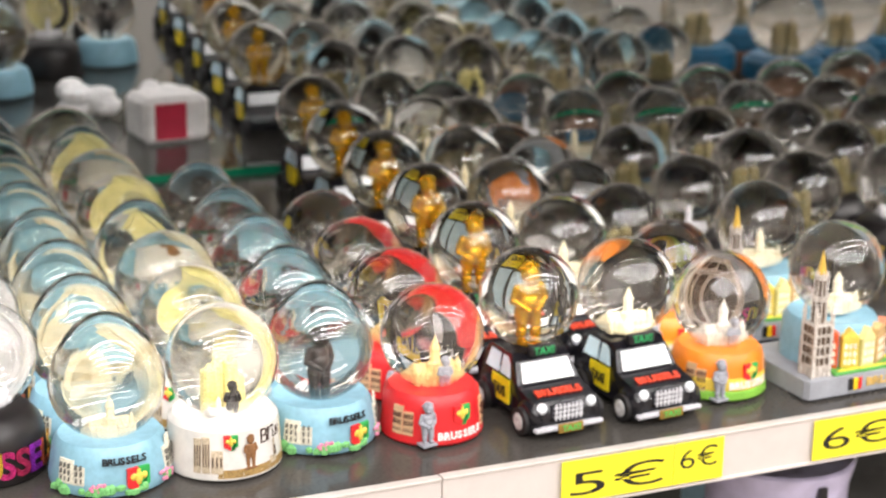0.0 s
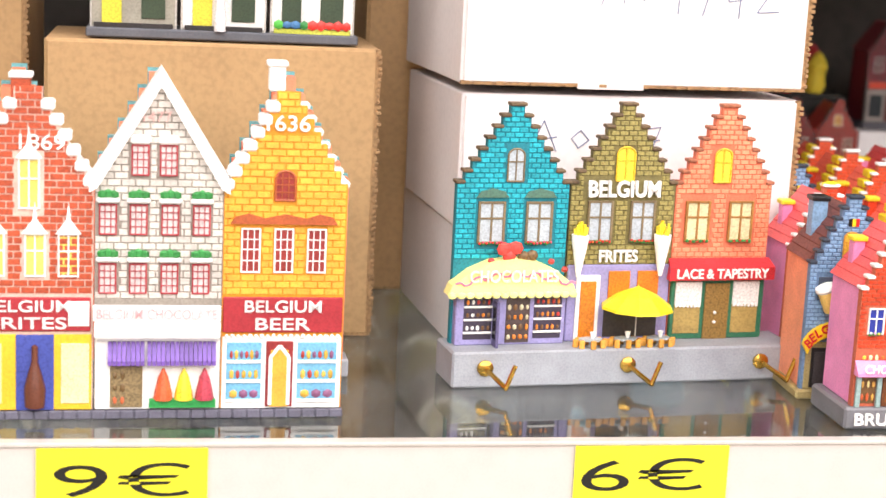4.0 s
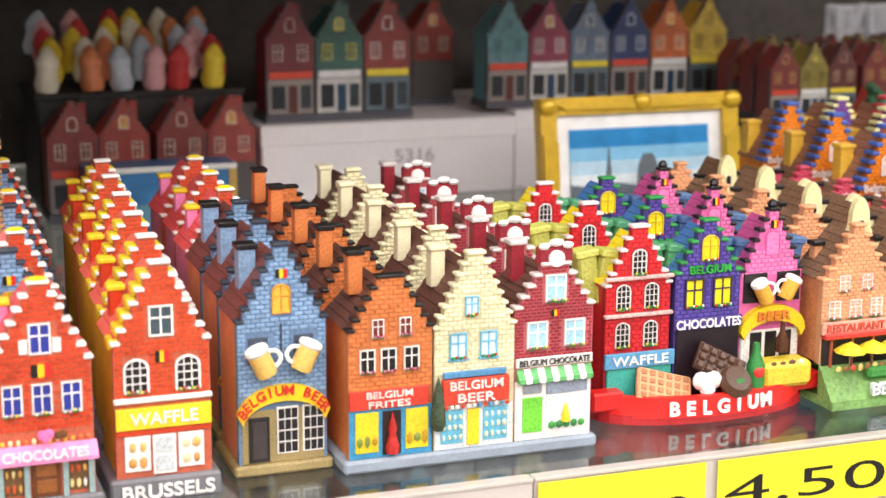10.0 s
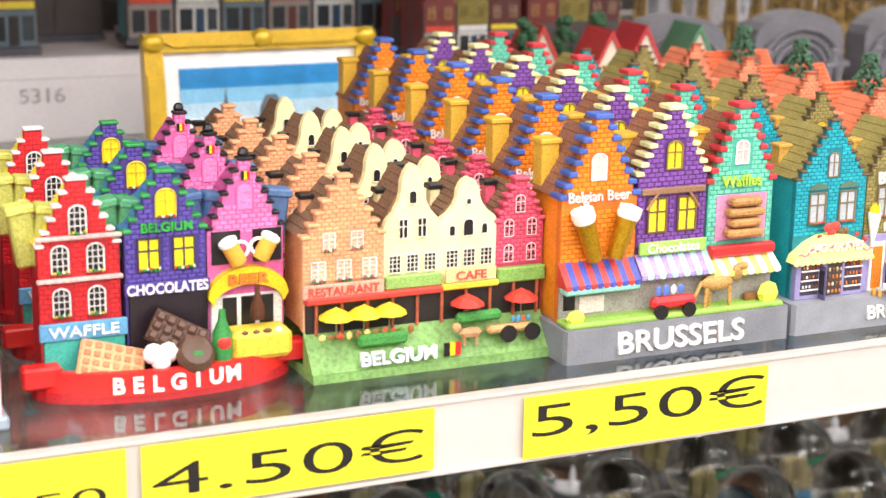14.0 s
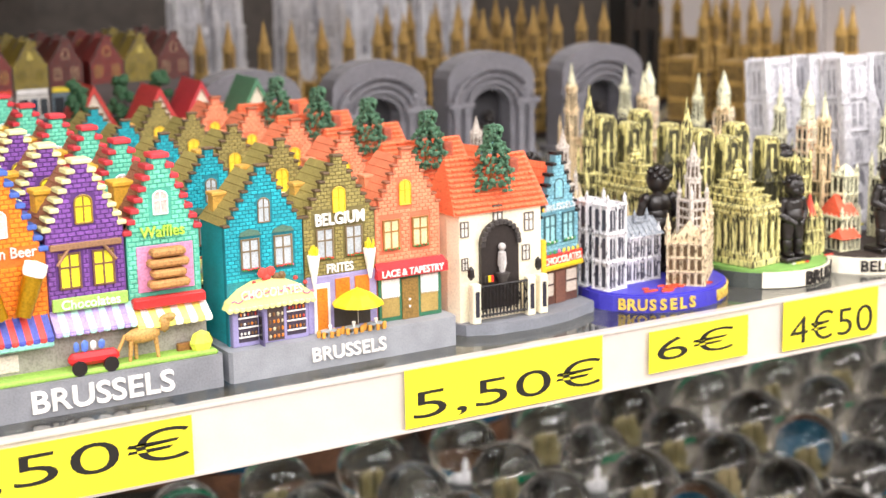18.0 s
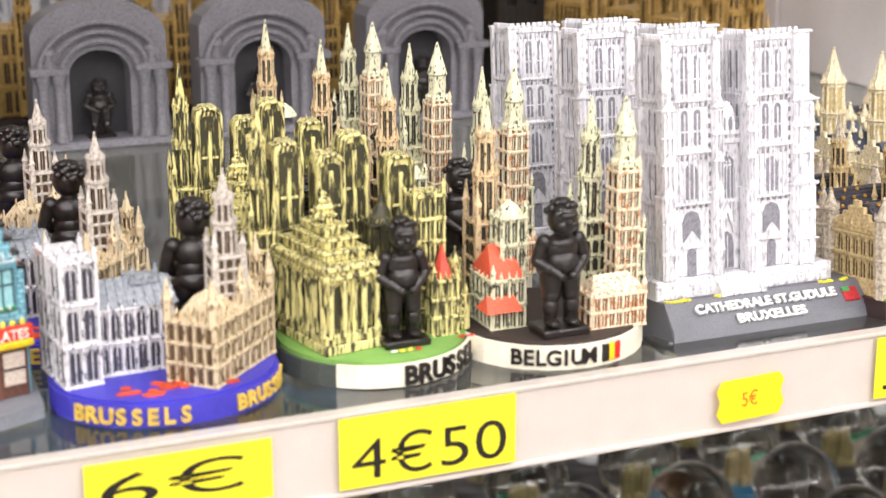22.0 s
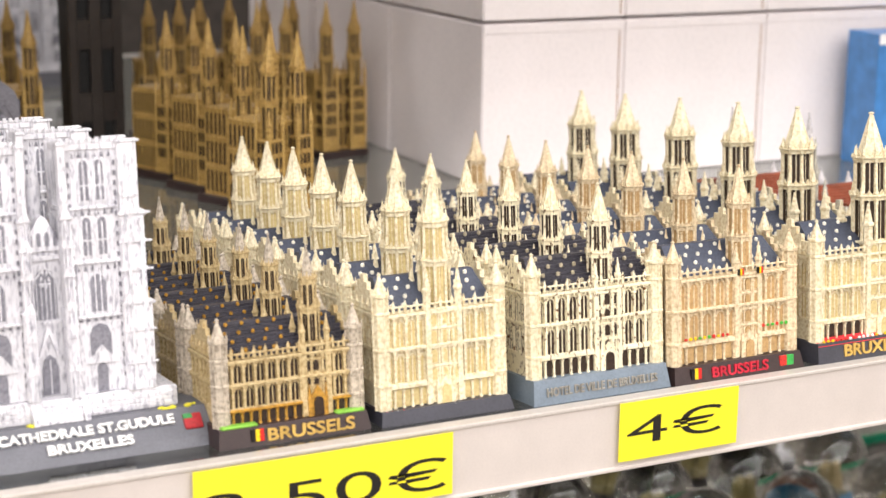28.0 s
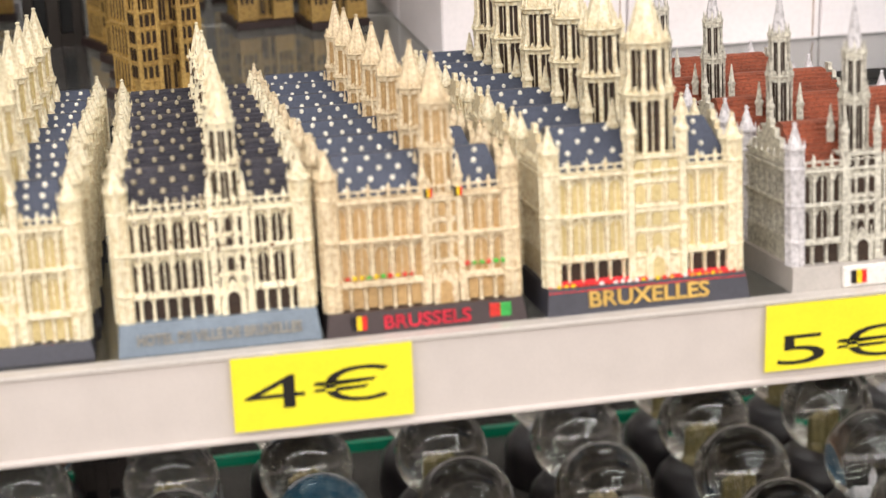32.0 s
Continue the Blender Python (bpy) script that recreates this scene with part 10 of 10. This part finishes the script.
def globe_glitter():
    t = thing("snow_globe", "snow globe on black base with glittering pink lettering", "snow globe", "black glitter globes")
    part("base", Geo().lathe([(35, 0), (36, 2), (35, 22), (33, 30), (28, 36), (25, 38)], n=36), BLACK, t, smooth=True)
    for k, (ch, code) in enumerate(zip("BRUSSELS", ("d9a441", "c9d84a", "e8c040", "e83a8a", "d83a6a", "b83ad0", "e86a3a", "d9a441"))):
        q = -150 + 16 * k
        ob = lettering(ch, 17, surface("glitter_" + code, code, 0.3, 0.7, 0.7, 0.3, 0.8, 1500, 200), t, (36 * math.cos(radians(q)), 36 * math.sin(radians(q)), 13), deep=0.9, bold=0.03)
        ob.rotation_euler = (0, 0, radians(q + 90))
    zc = 69
    b = ball(t, zc)
    bed, z = snow(b, zc)
    part("town_hall_inside", mini_hall(0.7, 3, z), resin("d0d0d4", 0.35, 0.3), b)
    return t


def taxi(inner):
    t = thing("snow_globe", "black toy taxi carrying a snow globe with " + ("golden statue" if inner == "statue" else "white town hall"), "snow globe", "taxi globes")
    side = [(-30, 8), (-30, 16), (-27, 22), (-6, 27), (2, 40), (8, 44), (34, 44), (41, 38), (46, 26), (47, 10), (45, 7), (-28, 7)]
    g = Geo()
    for x0, x1, k in ((-23, 23, 1.0),):
        vs = [(x * (0.86 if z > 28 else 1.0), y, z) for x in (-23, 23) for y, z in side]
        n = len(side)
        g.add(vs, [tuple(range(n)), tuple(range(2 * n - 1, n - 1, -1))] + [(i, (i + 1) % n, (i + 1) % n + n, i + n) for i in range(n)])
    body = part("body", g, surface("gloss_black_paint", "16151a", 0.18, 0, 0.1, 0.1, 0.05), t)
    for x in (-23, 23):
        for y, name in ((-20, "wheel_arch"), (32, "wheel_arch")):
            part(name, Geo().ball(x * 0.93, y, 11, 6, 13, 12, 14), surface("gloss_black_paint", "16151a"), body, smooth=True)
        for y in (-19, 32):
            s = 1 if x > 0 else -1
            turn = Matrix.Translation((x + s * 2.6, y, 9)) @ Matrix.Rotation(radians(90), 4, "Y")
            w = part("wheel", Geo().lathe([(6, -3.4), (9, -3), (9, 3), (6, 3.4)], n=20).moved(turn), surface("tyre_black", "1c1a1a", 0.6, 0, 0.1, 0.1, 0.1), t, smooth=True)
            part("rim", Geo().lathe([(5.6, -3.8), (5.6, 3.8), (3, 4.4), (0, 3.6)] if s > 0 else [(0, -3.6), (3, -4.4), (5.6, -3.8), (5.6, 3.8)], n=14).moved(turn), resin("b9b6b4", 0.3), w)
        part("headlight", Geo().ball(x * 0.78, -29, 19, 3.8, 3, 3.8, 12), resin("dfe4ea", 0.15, 0.05), t, smooth=True)
        k = 0.97 if x > 0 else -0.97
        part("yellow_door", Geo().add([(k * 24.2, 4, 11), (k * 24.2, 26, 11), (k * 24.2, 26, 27), (k * 24.2, 4, 27), (k * 23, 4, 11), (k * 23, 26, 11), (k * 23, 26, 27), (k * 23, 4, 27)], [(0, 1, 2, 3), (7, 6, 5, 4), (0, 4, 5, 1), (1, 5, 6, 2), (2, 6, 7, 3), (3, 7, 4, 0)]), resin("f2cf1f", 0.3, 0.08), t)
        ob = lettering("TAXI", 7, BLACK, t, (k * 25.0, 15, 19), width=15, deep=0.4, bold=0.03)
        ob.rotation_euler = (0, 0, radians(90 if x > 0 else -90))
        part("side_window", Geo().add([(k * 23.4, 4, 29), (k * 23.4, 17, 29), (k * 20.8, 17, 41), (k * 20.8, 8, 41), (k * 22, 4, 29), (k * 22, 17, 29), (k * 19, 17, 41), (k * 19, 8, 41)], [(0, 1, 2, 3), (7, 6, 5, 4), (0, 4, 5, 1), (1, 5, 6, 2), (2, 6, 7, 3), (3, 7, 4, 0)]), resin("bcd9e6", 0.25, 0.05), t)
        part("side_window", Geo().add([(k * 23.4, 20, 29), (k * 23.4, 36, 29), (k * 20.8, 33, 41), (k * 20.8, 20, 41), (k * 22, 20, 29), (k * 22, 36, 29), (k * 19, 33, 41), (k * 19, 20, 41)], [(0, 1, 2, 3), (7, 6, 5, 4), (0, 4, 5, 1), (1, 5, 6, 2), (2, 6, 7, 3), (3, 7, 4, 0)]), resin("bcd9e6", 0.25, 0.05), t)
    part("windscreen", Geo().add([(-19, -7.0, 28.4), (19, -7.0, 28.4), (17, -0.4, 39.2), (-17, -0.4, 39.2), (-19, -4, 28), (19, -4, 28), (17, 3, 39), (-17, 3, 39)], [(0, 1, 2, 3), (7, 6, 5, 4), (0, 4, 5, 1), (1, 5, 6, 2), (2, 6, 7, 3), (3, 7, 4, 0)]), resin("eef3f6", 0.25, 0.03), t)
    grille = part("grille", Geo().lathe([(11, -1.2), (11.5, 0), (10, 1)], n=20).moved(Matrix.Translation((0, -30.4, 16)) @ Matrix.Diagonal((1, 1, 0.62, 1)) @ Matrix.Rotation(radians(90), 4, "X")), resin("26242a"), t)
    g = Geo()
    for k in range(7):
        g.box(-9.5 + k * 3, -32.4, 10.6, -8.5 + k * 3, -31, 21.4)
    for zz in (13, 16, 19):
        g.box(-10.5, -32.6, zz - 0.4, 10.5, -31, zz + 0.4)
    part("grille_bars", g, resin("c9c8cc", 0.25), grille)
    part("bumper", Geo().box(-25, -35, 4.5, 25, -30, 8, 1.2), resin("b4b3b8", 0.3), t)
    p = part("number_plate", Geo().box(-9, -36, 3.4, 9, -34.6, 9.4, 0.3), resin("8a6a2c", 0.3), t)
    lettering("TAXI", 4, resin("3fae4c"), p, (0, -36, 6.4), width=13, deep=0.4, bold=0.02)
    ob = lettering("BRUSSELS", 6.4, resin("e2442c", 0.35), t, (0, -18.5, 24.6), width=33, deep=0.8, bold=0.03)
    ob.rotation_euler = (radians(-72), 0, 0)
    sg = part("roof_sign", Geo().box(-10, 0.5, 42, 10, 6, 49.5, 1.2), BLACK, t)
    lettering("TAXI", 5, resin("2f9a58"), sg, (0, 0.5, 45.8), width=15, deep=0.5, bold=0.02)
    zc = 76
    b = ball(t, zc)
    for o in (b, *b.children):
        o.location = (0, 0.022 if o is b else 0, 0)
    if inner == "statue":
        part("statue", statuette(0, 0, zc - 28, 47), surface("gold_lacquer", "d8a520", 0.2, 0.8, 0.25, 0.1, 0.2), b, smooth=True)
    else:
        bed, z = snow(b, zc, 33, 0.93, resin("c9c2ac", 0.45))
        part("town_hall_inside", mini_hall(0.85, 3, z), resin("f0e2b8", 0.4, 0.2), b)
    return t


def globe_city():
    t = thing("snow_globe", "large snow globe over painted row houses, grey base", "snow globe", "city globes")
    part("base", Geo().slab([(-48, -42), (48, -42), (50, -38), (50, 36), (-50, 36), (-50, -38)], 0, 13), resin("8d9096", 0.5, 0.15), t)
    part("lawn", Geo().box(-26, -40, 13, 46, -22, 15, 0.6), resin("4f9a44", 0.5, 0.3), t)
    part("yellow_path", Geo().box(-22, -38, 15, 42, -36, 16, 0.3).box(-22, -26, 15, 42, -24, 16, 0.3), resin("e2d23a"), t)
    part("flag", Geo().box(-16, -43.2, 3, -12.5, -41.8, 11), BLACK, t)
    part("flag", Geo().box(-12.5, -43.2, 3, -9, -41.8, 11), resin("f2c21b"), t)
    part("flag", Geo().box(-9, -43.2, 3, -5.5, -41.8, 11), resin("d2241f"), t)
    lettering("BRUSSELS", 6, resin("c9a052", 0.35, 0.1), t, (20, -42, 7), width=42, deep=0.8, bold=0.03)
    part("drum", Geo().lathe([(34, 13), (33, 40), (30, 44), (26, 44)], 0, 2, 32), surface("pale_blue_glaze", "86b3c4"), t, smooth=True)
    for k, code in enumerate(("c8452c", "d8562f", "e0c24a", "d8cf86", "c9a06a", "b86a4a")):
        q = radians(-150 + k * 22)
        h = part("row_house", Geo().box(-6, -3, 15, 6, 3, 34 + (k * 5) % 7, 0.4).prism([(-6, 34 + (k * 5) % 7), (6, 34 + (k * 5) % 7), (0, 43)], -3, 3).moved(Matrix.Translation((35 * math.cos(q), 2 + 35 * math.sin(q), 0)) @ Matrix.Rotation(q + math.pi / 2, 4, "Z")), resin(code, 0.5, 0.3), t)
        g = Geo()
        for j in range(3):
            for i in range(3):
                g.box(-4.4 + i * 3.3, -3.5, 18 + j * 5.5, -2.4 + i * 3.3, -2.8, 21.5 + j * 5.5)
        part("house_windows", g.moved(Matrix.Translation((35 * math.cos(q), 2 + 35 * math.sin(q), 0)) @ Matrix.Rotation(q + math.pi / 2, 4, "Z")), resin("f0e6cc"), h)
    tower(t, -36, -30, 13, 100, 13, antique("pale_spire", "d6cfc6", "7a6a58"), resin("4a3a2c"), resin("e0b44a"), True)
    zc = 76
    b = ball(t, zc)
    bed, z = snow(b, zc)
    part("town_hall_inside", mini_hall(0.8, 3, z), resin("d9cfae", 0.45, 0.3), b)
    return t


def globe_ocean():
    t = thing("snow_globe", "snow globe on blue and brown base in the shade", "snow globe", "blue-brown globes")
    part("base", Geo().lathe([(36, 0), (37, 3), (35, 18), (31, 20), (26, 20)], n=28), surface("brown_relief", "6a4630", 0.5, 0, 0.4, 0.2, 0.6, 300, 60), t, smooth=True)
    part("blue_band", Geo().lathe([(33.5, 19), (35, 21), (34, 34), (29, 39), (24, 39)], n=28), resin("164a66", 0.35, 0.3), t, smooth=True)
    zc = 68
    b = ball(t, zc)
    bed, z = snow(b, zc, 33, 0.93, resin("6a6458", 0.4, 0.3))
    part("church_inside", mini_cluster(z, 0.7), resin("8a7c58", 0.45, 0.35), b)
    return t


def globe_dark():
    t = thing("snow_globe", "snow globe on black base with bronze-toned towers inside", "snow globe", "dark globes")
    part("base", Geo().lathe([(35, 0), (36, 2), (35, 22), (33, 30), (28, 36), (25, 38)], n=32), BLACK, t, smooth=True)
    zc = 69
    b = ball(t, zc)
    bed, z = snow(b, zc, 33, 0.93, resin("3a3834", 0.4, 0.3))
    part("church_inside", mini_cluster(z, 0.72), resin("6e6440", 0.4, 0.4), b)
    return t


egg, egg2, printed, red, orange, glitter = globe_egg(), globe_egg("statue"), globe_printed(), globe_red(), globe_red("ee7a22", "snow globe on orange base with green foot", "orange-based globes", True), globe_glitter()
taxi_a, taxi_b, city, ocean, dark = taxi("statue"), taxi("hall"), globe_city(), globe_ocean(), globe_dark()
for ob, x, y, rz in ((glitter, 0.255, 0.105, 24), (egg, 0.322, 0.072, 12), (printed, 0.390, 0.069, 14), (egg2, 0.456, 0.084, 22), (red, 0.526, 0.070, 12), (taxi_a, 0.600, 0.060, 4), (taxi_b, 0.671, 0.058, 5), (orange, 0.737, 0.070, 10), (city, 0.826, 0.065, 2)):
    place(ob, x, y, low_z(y), rz)


def rear_z(y):
    return -0.340 + 0.10 * (y - 0.655)


def lower_row(kinds, x, y0, y1, dy, dx=0.0, seed=1):
    rng = random.Random(seed)
    y, k = y0, 0
    while y <= y1:
        z = low_z(y) if y < 0.63 else rear_z(y)
        if not (0.59 < y < 0.69):
            ob = kinds[k % len(kinds)]
            c = (copy_thing if y < 0.3 else copy_plain)(ob, pose(x + dx * k + rng.uniform(-0.002, 0.002), y, z, 0, 0, rng.uniform(-25, 25) if ob not in (taxi_a, taxi_b) else rng.uniform(-3, 6)))
        y += dy
        k += 1


def copy_plain(ob, m):
    """A copy without the fine relief and lettering, for the rows deep in the shade."""
    made = {ob: ob.copy()}
    scene.collection.objects.link(made[ob])
    for o in ob.children_recursive:
        if o.parent in made and o.name.split(".")[0] in ("base", "glass_ball", "snow_bed", "town_hall_inside", "tower_group", "church_inside", "statue", "body", "windscreen", "side_window", "yellow_door", "wheel", "blue_band", "green_foot", "drum"):
            made[o] = o.copy()
            scene.collection.objects.link(made[o])
            made[o].parent = made[o.parent]
    made[ob].matrix_basis = m
    return made[ob]


lower_row([glitter], 0.254, 0.171, 0.58, 0.068, 0, 2)
lower_row([egg], 0.322, 0.141, 0.58, 0.069, 0, 3)
lower_row([printed, printed, egg], 0.392, 0.141, 0.58, 0.070, 0, 4)
lower_row([egg2], 0.458, 0.155, 0.42, 0.069, 0, 5)
lower_row([red], 0.528, 0.141, 0.30, 0.069, 0, 6)
lower_row([taxi_a], 0.604, 0.160, 1.20, 0.100, 0.0045, 7)
lower_row([taxi_b], 0.675, 0.158, 0.58, 0.100, 0.0045, 8)
lower_row([orange, dark, glitter, dark], 0.738, 0.140, 0.58, 0.070, 0, 9)
lower_row([city, glitter, dark], 0.828, 0.165, 0.58, 0.100, 0, 10)
for k, x in enumerate((-0.16, -0.09, -0.02, 0.05, 0.12, 0.188)):
    lower_row([(egg, glitter)[k % 2], (printed, glitter)[k % 2], (egg2, glitter, ocean)[k % 3]], x, 0.20, 1.05, 0.072, 0, 20 + k)
for k in range(15):
    x = 0.925 + 0.095 * k
    lower_row([(dark, dark, ocean, glitter, dark)[(k * 3) % 5], (dark, dark, glitter)[k % 3], (dark, glitter, dark, ocean)[k % 4]], x, 0.25 if k < 3 else 0.27, 0.59, 0.076, 0, 40 + k)
place(ocean, 0.925, 0.69, rear_z(0.69))
place(dark, 1.000, 0.69, rear_z(0.69))
for k, x in enumerate((0.256, 0.325, 0.395, 0.69, 0.765, 0.84, 0.915, 0.99, 1.065)):
    lower_row([(printed, dark, egg2, dark, glitter)[k % 5], (dark, egg2, dark)[k % 3]], x, 0.72 if k != 2 else 0.95, 1.30, 0.082, 0, 70 + k)
for x, y in ((1.24, 0.74), (1.33, 0.76), (1.26, 0.88), (1.16, 0.80), (1.42, 0.80), (1.50, 0.74)):
    copy_plain(ocean, pose(x, y, rear_z(y)) @ Matrix.Scale(1.35, 4))
for k, (x, y) in enumerate(((0.46, 1.02), (0.53, 1.05), (0.47, 1.11), (0.54, 1.14), (0.48, 1.20), (0.55, 1.23), (0.46, 1.29), (0.53, 1.32))):
    copy_plain((glitter, egg2, printed, glitter)[k % 4], pose(x, y, rear_z(y)))
# the second lower plate behind, and what lies on it
rear = part("glass_shelf_rear", Geo().box(-750, 0, -10, 2900, 740, -0.2), SHELF)
rear.matrix_basis = pose(0, 0.655, -0.340, math.degrees(math.atan(0.10)))
rear.visible_shadow = False
tagged(rear, kind="structure")
plain("glass_edge_trim", -0.75, 0.648, -0.352, 2.9, 0.6542, -0.3390, surface("green_glass_edge", "0f7a58", 0.15, 0, 0.1, 0.1, 0))
# added dark panel: the shade behind the globes, put into its colour
plain("back_panel_low", -0.8, 1.42, -1.2, 2.95, 1.44, -0.28, BACKDROP)
plain("shelf_bottom", -0.8, 0.08, -0.80, 2.95, 1.26, -0.78, LOWER)
pack = thing("gift_package", "white and red wrapped package on the rear glass plate", "package")
part("wrapping", Geo().box(0, 0, 0, 70, 60, 46, 6), resin("e9e4e2", 0.35, 0.05), pack)
part("red_panel", Geo().box(12, -0.8, 4, 44, 0.4, 40, 0.3), resin("b8263e", 0.4, 0.1), pack)
place(pack, 0.500, 0.74, rear_z(0.74), 6)
for x, y, s in ((0.47, 0.84, 1.0), (0.545, 0.85, 0.8)):
    w = thing("crumpled_bag", "crumpled white plastic bag on the rear glass plate", "bag")
    rngb = random.Random(int(x * 1000))
    g = Geo()
    for k in range(12):
        g.ball(rngb.uniform(-22, 22), rngb.uniform(-15, 15), 14 + rngb.uniform(-3, 16), rngb.uniform(10, 18), None, rngb.uniform(8, 13), 10)
    part("film", g, resin("eceae8", 0.25, 0.05), w, kind="stuff")
    place(w, x, y, rear_z(y), 0, 0, s)

# on the shelf below: a lavender mug lid and a blue box
mug = thing("mug", "lavender mug with black mark on the shelf below", "mug")
part("body", Geo().lathe([(40, -330), (46, -325), (52, -20), (55, -8), (56, -2), (54, 0), (50, -3), (0, -5)], n=36), resin("c9c0e2", 0.25, 0.05), mug, smooth=True)
part("black_mark", Geo().prism([(-4, -60), (4, -60), (3, -8), (-3, -8)], -58, -53), BLACK, mug)
place(mug, 0.818, 0.105, -0.448)
bluei = thing("printed_box", "light-blue printed box with brown statue picture", "box")
part("body", Geo().box(0, 0, 0, 75, 60, 360, 1), resin("9cc4dc", 0.3, 0.1), bluei)
part("brown_picture", Geo().ball(52, 0, 330, 18, 3, 24, 14), resin("6a4630", 0.35, 0.3), bluei, smooth=True)
place(bluei, 0.815, 0.17, -0.779)
